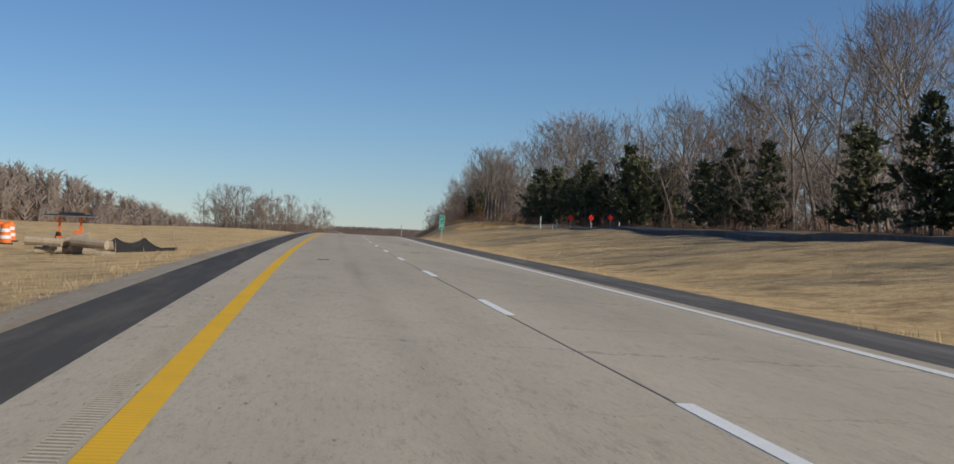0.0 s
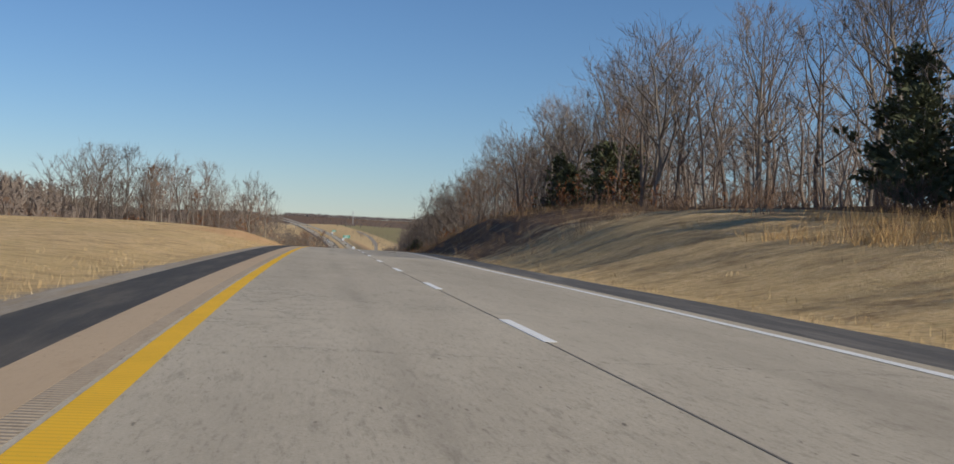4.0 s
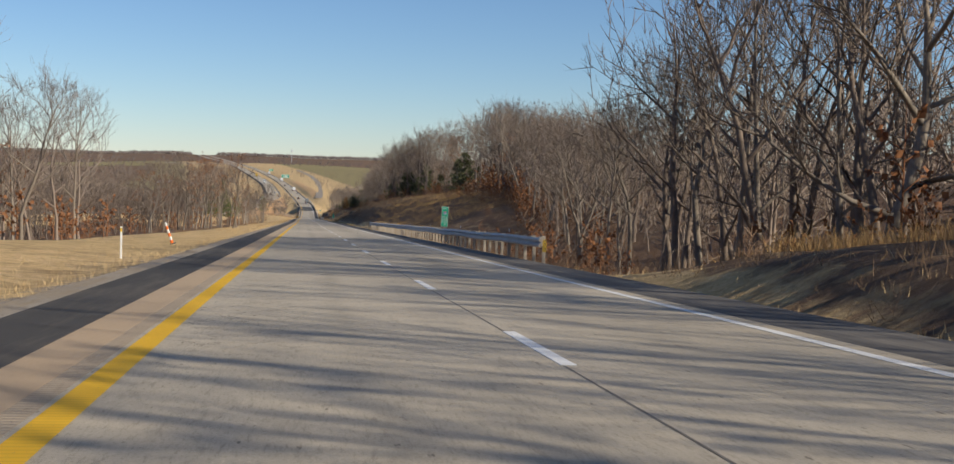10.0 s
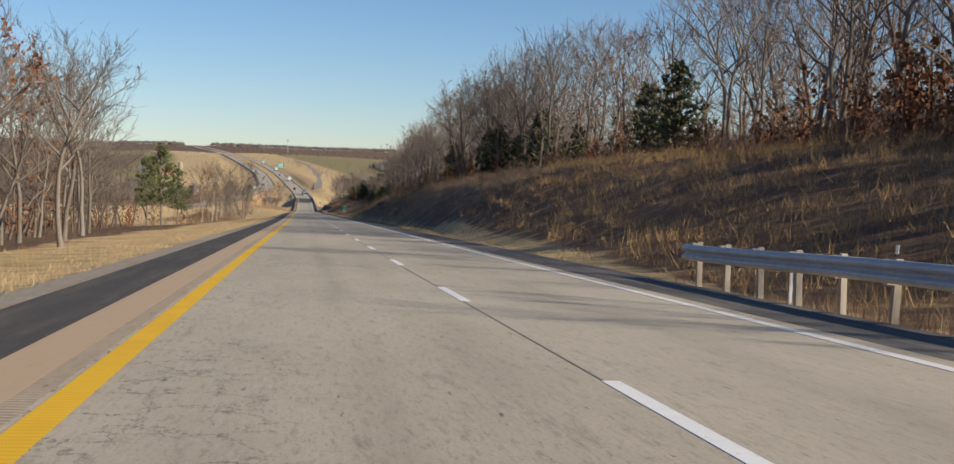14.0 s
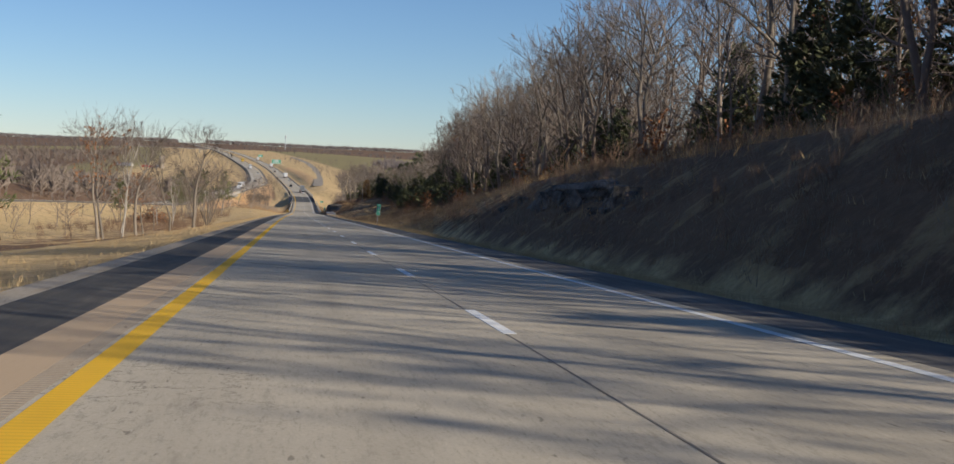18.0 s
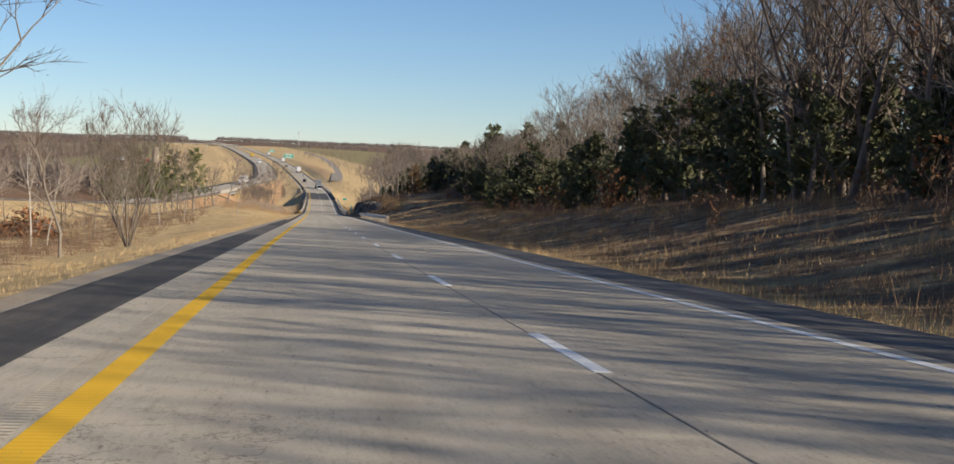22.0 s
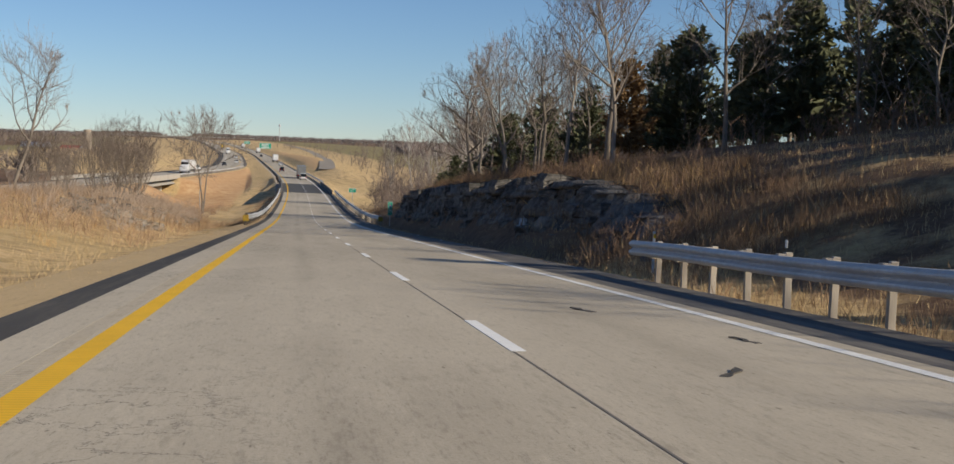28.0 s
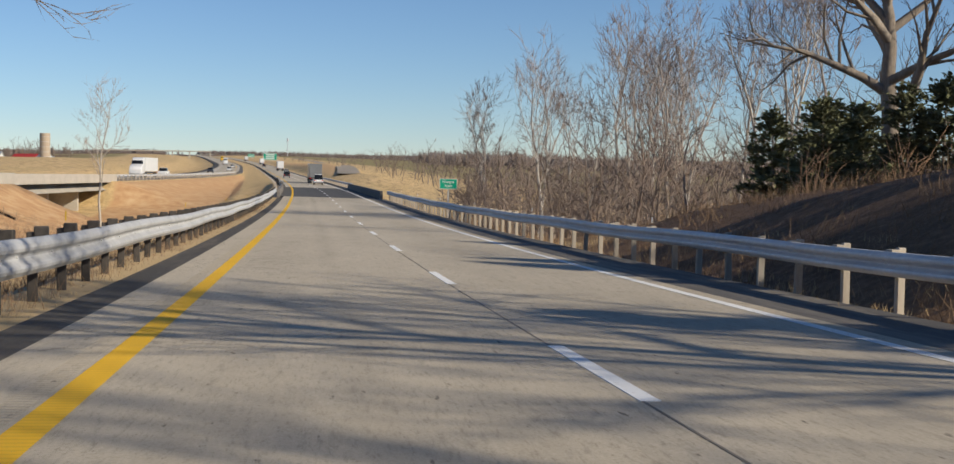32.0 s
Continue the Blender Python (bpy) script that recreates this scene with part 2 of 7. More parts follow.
def rod(name, r0, r1, length, material, sides=10, base=(0, 0, 0)):
    bm = bmesh.new()
    bmesh.ops.create_cone(bm, cap_ends=True, segments=sides, radius1=r0, radius2=r1, depth=length, matrix=Matrix.Translation(Vector(base) + Vector((0, 0, length / 2))))
    return bm_mesh(name, bm, material, False)


def prism(name, outline, depth, material, bevel=0.0):
    """A plate: an outline in x and z, with its front at y = 0 and its back at y = depth."""
    bm = bmesh.new()
    front = [bm.verts.new((x, 0, z)) for x, z in outline]
    face = bm.faces.new(front)
    out = bmesh.ops.extrude_face_region(bm, geom=[face])
    for v in out["geom"]:
        if isinstance(v, bmesh.types.BMVert):
            v.co.y += depth
    bmesh.ops.recalc_face_normals(bm, faces=bm.faces[:])
    if bevel:
        bmesh.ops.bevel(bm, geom=bm.edges[:], offset=bevel, segments=1, affect="EDGES")
    return bm_mesh(name, bm, material)


def writing(name, text, size, material, width=0.0):
    """Letters in x and z, centred, as a flat mesh that faces -y."""
    cu = bpy.data.curves.new(name, "FONT")
    cu.body, cu.size, cu.align_x, cu.align_y, cu.extrude = text, size, "CENTER", "CENTER", .002
    tmp = bpy.data.objects.new(name, cu)
    scene.collection.objects.link(tmp)
    me = bpy.data.meshes.new_from_object(tmp.evaluated_get(bpy.context.evaluated_depsgraph_get()))
    bpy.data.objects.remove(tmp)
    bpy.data.curves.remove(cu)
    me.transform(Euler((radians(90), 0, 0)).to_matrix().to_4x4())
    if width:
        have = max(v.co.x for v in me.vertices) - min(v.co.x for v in me.vertices)
        me.transform(Matrix.Diagonal((width / have, 1, 1, 1)))
    me.materials.clear()
    me.materials.append(material)
    return me


# ---------------------------------------------------------------- materials
def material(name, rough_=.8, metal=0.0):
    m = bpy.data.materials.new(name)
    m.use_nodes = True
    b = m.node_tree.nodes["Principled BSDF"]
    b.inputs["Roughness"].default_value, b.inputs["Metallic"].default_value = rough_, metal
    b.inputs["Specular IOR Level"].default_value = .3
    return m, m.node_tree, b


def node(nt, kind, **values):
    n = nt.nodes.new(kind)
    for k, v in values.items():
        n.inputs[k.replace("_", " ")].default_value = v
    return n


def noise_at(nt, coord, scale, detail=4, rough_=.6, stretch=(1, 1, 1)):
    mp = nt.nodes.new("ShaderNodeMapping")
    mp.inputs["Scale"].default_value = stretch
    nt.links.new(coord, mp.inputs["Vector"])
    n = node(nt, "ShaderNodeTexNoise", Scale=scale, Detail=detail, Roughness=rough_)
    nt.links.new(mp.outputs[0], n.inputs["Vector"])
    return n.outputs["Fac"]


def ramp(nt, fac, stops):
    r = nt.nodes.new("ShaderNodeValToRGB")
    e = r.color_ramp.elements
    while len(e) < len(stops):
        e.new(.5)
    for el, (pos, c) in zip(e, stops):
        el.position, el.color = pos, (*c, 1) if not isinstance(c, float) else (c, c, c, 1)
    nt.links.new(fac, r.inputs[0])
    return r.outputs["Color"]


def mix(nt, fac, a, b, kind="MIX"):
    m = nt.nodes.new("ShaderNodeMix")
    m.data_type, m.blend_type = "RGBA", kind
    for v, key in ((fac, 0), (a, 6), (b, 7)):
        if hasattr(v, "is_output"):
            nt.links.new(v, m.inputs[key])
        elif key:
            m.inputs[key].default_value = (*v, 1)
        else:
            m.inputs[key].default_value = v
    return m.outputs[2]


def bump(nt, b, height, strength=.3, dist=.02):
    n = node(nt, "ShaderNodeBump", Strength=strength, Distance=dist)
    nt.links.new(height, n.inputs["Height"])
    nt.links.new(n.outputs[0], b.inputs["Normal"])


def coords(nt, which="Object"):
    return nt.nodes.new("ShaderNodeTexCoord").outputs[which]


def plain(name, c0, c1, scale=8.0, rough_=.7, metal=0.0, bumps=.15, stretch=(1, 1, 1), vary=.12):
    """A surface of two near colours, with grain, larger stains and a slight change from thing to thing."""
    m, nt, b = material(name, rough_, metal)
    co = coords(nt)
    fine, wide = noise_at(nt, co, scale, 5, .65, stretch), noise_at(nt, co, scale / 7, 3, .5, stretch)
    col = ramp(nt, fine, [(.3, c0), (.7, c1)])
    col = mix(nt, ramp(nt, wide, [(.35, 0.0), (.75, .55)]), col, [x * .72 for x in c0])
    info = nt.nodes.new("ShaderNodeObjectInfo")
    col = mix(nt, ramp(nt, info.outputs["Random"], [(0.0, 0.0), (1.0, vary * 2)]), col, [min(1, x * 1.5) for x in c1])
    nt.links.new(col, b.inputs["Base Color"])
    if bumps:
        bump(nt, b, fine, bumps, .01)
    return m


def crack_lines(nt, uv, scale, stretch, width, gate):
    """Thin wandering cracks: the borders of warped cells, where the gate lets them show."""
    mp = nt.nodes.new("ShaderNodeMapping")
    mp.inputs["Scale"].default_value = stretch
    nz = node(nt, "ShaderNodeTexNoise", Scale=2.2, Detail=5, Roughness=.7)
    nt.links.new(uv, nz.inputs["Vector"])
    add = nt.nodes.new("ShaderNodeVectorMath")
    add.operation = "ADD"
    nt.links.new(uv, add.inputs[0])
    nt.links.new(nz.outputs["Color"], add.inputs[1])
    nt.links.new(add.outputs[0], mp.inputs["Vector"])
    v = node(nt, "ShaderNodeTexVoronoi", Scale=scale)
    v.feature = "DISTANCE_TO_EDGE"
    nt.links.new(mp.outputs[0], v.inputs["Vector"])
    line = ramp(nt, v.outputs["Distance"], [(0.0, 1.0), (width, 0.0)])
    return mix(nt, 1.0, line, gate, "MULTIPLY")


def across(nt, uv, stops):
    """A value that follows the offset across the road, given in metres from -8 to 8."""
    sep = nt.nodes.new("ShaderNodeSeparateXYZ")
    nt.links.new(uv, sep.inputs[0])
    k = nt.nodes.new("ShaderNodeMapRange")
    k.inputs[1].default_value, k.inputs[2].default_value = -8, 8
    nt.links.new(sep.outputs["X"], k.inputs[0])
    return ramp(nt, k.outputs[0], [((m + 8) / 16, v) for m, v in stops])


def pavement(name, base, light, speck, tracks=0.0, tint=None, tint_most=.6, rough_=.85, cracks=0.0, grooves=0.0, streaks=None):
    """Road surface in metres: u runs across, v along."""
    m, nt, b = material(name, rough_)
    uv = coords(nt, "UV")
    fine, mid, wide = noise_at(nt, uv, 34, 7, .78), noise_at(nt, uv, 1.4, 4, .6, (1, .25, 1)), noise_at(nt, uv, .12, 3, .5, (1, .3, 1))
    grit = noise_at(nt, uv, 20, 6, .85, (1, .14, 1))
    blot = noise_at(nt, uv, 5.5, 6, .8, (1, .16, 1))
    col = ramp(nt, fine, [(.28, base), (.70, light)])
    col = mix(nt, ramp(nt, fine, [(.33, .9), (.41, 0.0)]), col, speck)
    col = mix(nt, ramp(nt, grit, [(.36, .9), (.47, 0.0)]), col, [(p + q) / 2 for p, q in zip(speck, base)])
    col = mix(nt, ramp(nt, grit, [(.56, 0.0), (.68, .6)]), col, [x * 1.2 for x in light])
    col = mix(nt, ramp(nt, blot, [(.33, .7), (.46, 0.0)]), col, [x * .66 for x in base])
    pit = noise_at(nt, uv, 13, 3, .5, (1, .22, 1))
    col = mix(nt, ramp(nt, pit, [(.27, .85), (.32, 0.0)]), col, [x * .5 for x in speck])
    col = mix(nt, ramp(nt, mid, [(.35, 0.0), (.8, .4)]), col, [x * .78 for x in base])
    col = mix(nt, ramp(nt, wide, [(.4, 0.0), (.7, .35)]), col, [x * 1.15 for x in light])
    if tint:
        along = noise_at(nt, uv, .02, 2, .5, (.05, 1, 1))
        col = mix(nt, ramp(nt, along, [(.36, 0.0), (.55, tint_most)]), col, tint)
    if streaks:
        dust = noise_at(nt, uv, 1.1, 6, .75, (1.6, .12, 1))
        col = mix(nt, ramp(nt, dust, [(.47, 0.0), (.66, .75)]), col, streaks)
    if tracks:
        lanes = across(nt, uv, [(-3.6, 0.0), (-2.85, .5), (-2.1, .1), (-1.75, 1.0), (-1.4, .1), (-.75, .55), (.2, 0.0), (1.0, .5), (1.75, .9), (2.5, .5), (3.3, 0.0)])
        worn = mix(nt, 1.0, lanes, ramp(nt, noise_at(nt, uv, .5, 4, .65, (1, .14, 1)), [(.36, 0.0), (.68, tracks * 2)]), "MULTIPLY")
        col = mix(nt, worn, col, [x * .58 for x in base])
    if cracks:
        patch = ramp(nt, noise_at(nt, uv, .16, 3, .6), [(.47, 0.0), (.58, cracks)])
        edge = mix(nt, 1.0, across(nt, uv, [(-3.5, 1.0), (-2.6, .9), (-2.0, .12), (.1, .1), (3.5, .1)]), patch, "MULTIPLY")
        col = mix(nt, crack_lines(nt, uv, 1.5, (1, .8, 1), .022, edge), col, (.07, .062, .052))
        seldom = ramp(nt, noise_at(nt, uv, .05, 2, .5), [(.5, 0.0), (.6, cracks * .7)])
        col = mix(nt, crack_lines(nt, uv, .16, (.12, 1, 1), .0035, seldom), col, (.09, .08, .07))
    height = fine
    if grooves:
        wv = node(nt, "ShaderNodeTexWave", Scale=grooves)
        wv.bands_direction = "Y"
        nt.links.new(uv, wv.inputs["Vector"])
        height = wv.outputs["Fac"]
        col = mix(nt, ramp(nt, height, [(.55, 0.0), (.9, .2)]), col, [x * .5 for x in base])
    nt.links.new(col, b.inputs["Base Color"])
    bump(nt, b, height, .6 if grooves else .3, .02 if grooves else .008)
    return m


CONCRETE = pavement("worn_concrete", (.388, .333, .25), (.58, .51, .398), (.18, .15, .112), tracks=.26, cracks=.8)
APRON = pavement("sandy_concrete", (.44, .335, .22), (.55, .44, .30), (.26, .20, .14), tint=(.50, .36, .225), tint_most=.75)
RUMBLE = pavement("grooved_concrete", (.42, .355, .26), (.575, .50, .38), (.2, .17, .14), grooves=3.1)
SANDY_RUMBLE = pavement("grooved_sandy_concrete", (.40, .31, .215), (.50, .405, .29), (.26, .20, .14), grooves=3.1)
BLACKTOP = pavement("black_asphalt", (.034, .031, .029), (.06, .055, .05), (.12, .11, .095), tint=(.078, .07, .061), tint_most=.8, streaks=(.14, .12, .096))
OLD_BLACKTOP = pavement("greyed_asphalt", (.075, .07, .065), (.135, .125, .115), (.22, .2, .18), cracks=.5, streaks=(.24, .215, .18))
BROWN_TOP = pavement("brown_grey_asphalt", (.10, .085, .07), (.16, .14, .118), (.24, .21, .18), cracks=.6, streaks=(.22, .19, .15))
GRAVEL = pavement("pale_gravel", (.27, .225, .17), (.44, .38, .30), (.13, .11, .085), streaks=(.30, .22, .12))
DECK = pavement("bridge_asphalt", (.075, .07, .065), (.12, .115, .105), (.18, .165, .15), tracks=.25)
RAMP = pavement("pale_old_asphalt", (.25, .215, .175), (.36, .315, .26), (.2, .17, .14), streaks=(.42, .35, .25))
JOINT = plain("joint_sealant", (.10, .088, .075), (.22, .195, .165), 5)
DIRT_EDGE = pavement("dirt_and_gravel", (.36, .25, .125), (.62, .46, .245), (.17, .12, .065), streaks=(.50, .36, .175))


def paint(name, c, worn, keep=.5, grooves=0.0):
    m, nt, b = material(name, .75)
    uv = coords(nt, "UV")
    fine = noise_at(nt, uv, 22, 6, .75)
    col = mix(nt, ramp(nt, fine, [(keep - .03, 1.0), (keep + .04, 0.0)]), c, worn)
    col = mix(nt, ramp(nt, noise_at(nt, uv, 1.2, 3), [(.4, 0.0), (.8, .35)]), col, [x * .65 for x in c])
    if grooves:
        wv = node(nt, "ShaderNodeTexWave", Scale=grooves)
        wv.bands_direction = "Y"
        nt.links.new(uv, wv.inputs["Vector"])
        col = mix(nt, ramp(nt, wv.outputs["Fac"], [(.6, 0.0), (.9, .3)]), col, [x * .6 for x in c])
    nt.links.new(col, b.inputs["Base Color"])
    bump(nt, b, fine, .2, .004)
    return m


YELLOW = paint("yellow_road_paint", (.86, .50, .012), (.50, .34, .12), .35, grooves=3.1)
WHITE = paint("white_road_paint", (.88, .87, .84), (.55, .52, .47), .38)
EDGE_WHITE = paint("white_edge_paint", (.86, .85, .82), (.46, .44, .40), .40, grooves=3.1)


def ground_material():
    """Dry winter grass, with leaf litter, bare soil, gravel and stone where the cover says so."""
    m, nt, b = material("winter_ground", .95)
    co = coords(nt)
    fine, mid, wide = noise_at(nt, co, 5.0, 6, .75), noise_at(nt, co, .55, 5, .65), noise_at(nt, co, .045, 4, .55)
    grass = ramp(nt, fine, [(.25, (.33, .205, .09)), (.45, (.64, .445, .205)), (.68, (.85, .64, .36))])
    grass = mix(nt, ramp(nt, mid, [(.46, 0.0), (.62, .62)]), grass, (.26, .165, .075))
    tufts = noise_at(nt, co, 1.7, 5, .75)
    grass = mix(nt, ramp(nt, tufts, [(.34, .6), (.44, 0.0)]), grass, (.22, .145, .062))
    grass = mix(nt, ramp(nt, tufts, [(.56, 0.0), (.68, .6)]), grass, (.82, .64, .37))
    grass = mix(nt, ramp(nt, mid, [(.28, .5), (.40, 0.0)]), grass, (.20, .165, .06))
    grass = mix(nt, ramp(nt, wide, [(.42, 0.0), (.66, .5)]), grass, (.52, .38, .17))
    litter = ramp(nt, noise_at(nt, co, 3.0, 6, .8), [(.28, (.05, .03, .018)), (.5, (.15, .088, .05)), (.72, (.30, .185, .11))])
    litter = mix(nt, ramp(nt, wide, [(.45, 0.0), (.62, .5)]), litter, (.24, .155, .085))
    soil = ramp(nt, mid, [(.25, (.42, .22, .095)), (.5, (.56, .34, .165)), (.75, (.66, .47, .26))])
    gravel = ramp(nt, noise_at(nt, co, 16, 5, .8), [(.25, (.22, .18, .14)), (.6, (.40, .34, .27)), (.85, (.55, .49, .41))])
    farm = ramp(nt, mid, [(.25, (.16, .15, .06)), (.55, (.30, .25, .11)), (.8, (.38, .30, .15))])
    at = nt.nodes.new("ShaderNodeAttribute")
    at.attribute_name = "cover"
    sep = nt.nodes.new("ShaderNodeSeparateColor")
    nt.links.new(at.outputs["Color"], sep.inputs[0])

    def cover(sock):
        a = nt.nodes.new("ShaderNodeMath")
        a.operation = "ADD"
        nt.links.new(sock, a.inputs[0])
        k = nt.nodes.new("ShaderNodeMapRange")
        k.inputs[1].default_value, k.inputs[2].default_value, k.inputs[3].default_value, k.inputs[4].default_value = .3, .7, -.25, .25
        nt.links.new(mid, k.inputs[0])
        nt.links.new(k.outputs[0], a.inputs[1])
        return ramp(nt, a.outputs[0], [(.35, 0.0), (.65, 1.0)])
    col = mix(nt, cover(at.outputs["Alpha"]), grass, farm)
    col = mix(nt, cover(sep.outputs[0]), col, litter)
    col = mix(nt, cover(sep.outputs[1]), col, soil)
    col = mix(nt, cover(sep.outputs[2]), col, gravel)
    nt.links.new(col, b.inputs["Base Color"])
    bump(nt, b, fine, .9, .12)
    return m


GROUND = ground_material()

# ---------------------------------------------------------------- the ground
def wood_edge(s):
    """Offset at which the woods on the right begin."""
    return np.interp(s, [-60, 60, 110, 140, 185, 240, 300, 355, 400, 418, 440, 470, 505, 545, 580, 620, 690, 765, 840, 900, 960, 985, 1002, 1050, 1085, 1110, 1200],
                     [33, 32, 31, 28, 21, 18.5, 18, 17, 13.5, 15, 19.5, 22, 25, 26, 23, 18, 17.5, 19, 23, 25, 24, 24, 23.5, 20, 16, 17, 17])


def wood_top(s):
    """Height of the tree tops over the road."""
    return np.interp(s, [60, 130, 200, 340, 386, 395, 404, 450, 485, 525, 590, 660, 720, 750, 795, 825, 850, 900, 940, 990, 1050, 1085, 1120, 1160, 1210, 1265, 1290],
                     [16, 16.5, 17, 15.5, 14.5, 9.5, 7.6, 11.0, 15, 19, 20.5, 18.3, 16.3, 16.6, 16.6, 15.8, 16.2, 15.6, 14.0, 14.2, 14.5, 16.0, 15.5, 12.5, 14.5, 15, 13])


def steps(*spans):
    return np.concatenate([np.arange(a, b, d, dtype=float) for a, b, d in spans])


def make_ground():
    ss = np.concatenate([[-400, -250, -150], steps((-90, 1120, 3.5), (1120, 1330, 5), (1330, 2000, 15), (2000, 4700, 60)), [4700, 5000, 5600, 7000]])
    right = np.concatenate([[5.52, 5.8], steps((6.2, 14, .8), (14, 30, 1.6), (30, 60, 4), (60, 130, 10)), [130, 150, 175, 210, 260, 330, 420, 600, 900, 1400, 2200, 3500]])
    left = -np.concatenate([[5.97, 6.4], steps((7, 16, .9), (16, 34, 2), (34, 110, 4)), [110, 125, 150, 180, 220, 280, 360, 480, 700, 1000, 1500, 2400, 3500]])[::-1]
    ls = np.concatenate([left, [-5.95, 0, 5.5], right])
    S, L = np.meshgrid(ss, ls, indexing="ij")
    Z = ground(S, L)
    X = road_x(S) + L
    n, m = S.shape
    idx = np.arange(n * m).reshape(n, m)
    quads = np.stack([idx[:-1, :-1], idx[:-1, 1:], idx[1:, 1:], idx[1:, :-1]], -1).reshape(-1, 4)
    me = mesh_of("ground", np.stack([X, S, Z], -1).reshape(-1, 3), quads, GROUND, True)
    cov = np.zeros((n, m, 4), np.float32)
    off = np.abs(L)
    woods = np.clip((L - wood_edge(S) + 2.5) / 3, 0, 1) * (S < 1265) * (L > 0) * np.clip((190 - L) / 30, 0, 1)
    woods = np.maximum(woods, np.clip((-L - 12) / 3, 0, 1) * (L < 0) * np.clip((S - 455) / 20, 0, 1) * np.clip((760 - S) / 60, 0, 1) * np.clip((60 + L) / 6, 0, 1))
    woods = np.maximum(woods, np.clip((-L - 19) / 4, 0, 1) * (L < 0) * np.clip((S - 300) / 20, 0, 1) * np.clip((455 - S) / 20, 0, 1) * np.clip((50 + L) / 6, 0, 1))
    woods = np.maximum(woods, (S > 3000) * 1.0)
    # Weedy litter on the right banks; its dark colour also stands in for shade.
    bank = np.clip((L - np.where(((S > 560) & (S < 960)) | (S < 350), 6.2, 7.5)) / 1.4, 0, 1) * np.clip((S - 180) / 20, 0, 1) * (S < 1150) * np.where(S > 560, np.where(S < 680, .71, np.where(S < 740, .55, .60)), np.where(S > 488, .74, .70))
    woods = np.maximum(woods, (L > 7) * (S < 180) * .22)
    # Dark litter at the rock cut's foot, in place of the shade there.
    bank = np.maximum(bank, np.clip((L - 5.8) / .6, 0, 1) * (S > 982) * (S < 1130) * .9)
    woods = np.maximum(woods, bank)
    woods = np.maximum(woods, np.clip((west_x(S) - X - 14) / 8, 0, 1) * np.clip((X - west_x(S) + 190) / 30, 0, 1) * (L < 0) * (S < 1350))
    woods = np.maximum(woods, np.clip((-80 - X) / 30, 0, 1) * (S >= 1350) * (S < 2600))
    woods = np.maximum(woods, np.clip((-L - 16) / 8, 0, 1) * np.clip((36 + L) / 8, 0, 1) * (L < 0) * (S > 690) * (S < 1180) * .52)
    woods = np.maximum(woods, (S > 1330) * (S < 2700) * (np.abs(L) > 8) * .34)
    cov[..., 0] = woods
    w = np.abs(X - west_x(S))
    soil = np.clip((w - 7) / 2, 0, 1) * np.clip((26 - w) / 5, 0, 1) * (X > west_x(S)) * (L < -13) * np.clip((S - 1090) / 60, 0, 1) * np.clip((1560 - S) / 60, 0, 1)
    soil = np.maximum(soil, .55 * np.clip((L - 9) / 3, 0, 1) * np.clip((24 - L) / 5, 0, 1) * (L > 0) * np.clip((S - 1400) / 60, 0, 1) * np.clip((2000 - S) / 100, 0, 1))
    soil = np.maximum(soil, .74 * np.clip(1.25 - np.abs(-L - 13) / 8, 0, 1) * (L < 0) * np.clip((S - 225) / 25, 0, 1) * np.clip((335 - S) / 20, 0, 1))
    soil = np.maximum(soil, .5 * np.clip(1 - np.abs(-L - 30) / 25, 0, 1) * (L < 0) * np.clip((S - 30) / 40, 0, 1) * np.clip((180 - S) / 40, 0, 1))
    cov[..., 1] = soil
    cov[..., 2] = np.clip(1.3 - (off - np.where(L > 0, 5.4, 5.9)) / np.where((L > 0) | (S > 880), .6, 1.25), 0, 1) * (off < 12)
    cov[..., 2] = np.maximum(cov[..., 2], ((L > 21) & (L < 27.5) & (S < 116)) * .9)
    cov[..., 3] = np.clip((off - 90) / 40, 0, 1) * np.where(S > 700, 1, .55)
    cov[..., 3] = np.maximum(cov[..., 3], np.clip((L - 62) / 15, 0, 1) * (S > 1330) * .75)
    a = me.color_attributes.new("cover", "FLOAT_COLOR", "POINT")
    a.data.foreach_set("color", cov.reshape(-1))
    return tagged(new("ground", me), "dry winter grassland with leaf litter under the woods", "ground", kind="structure")


make_ground()

ROAD_S = np.concatenate([steps((-90, 1410, 4), (1410, 2000, 10), (2000, 4300, 40))])


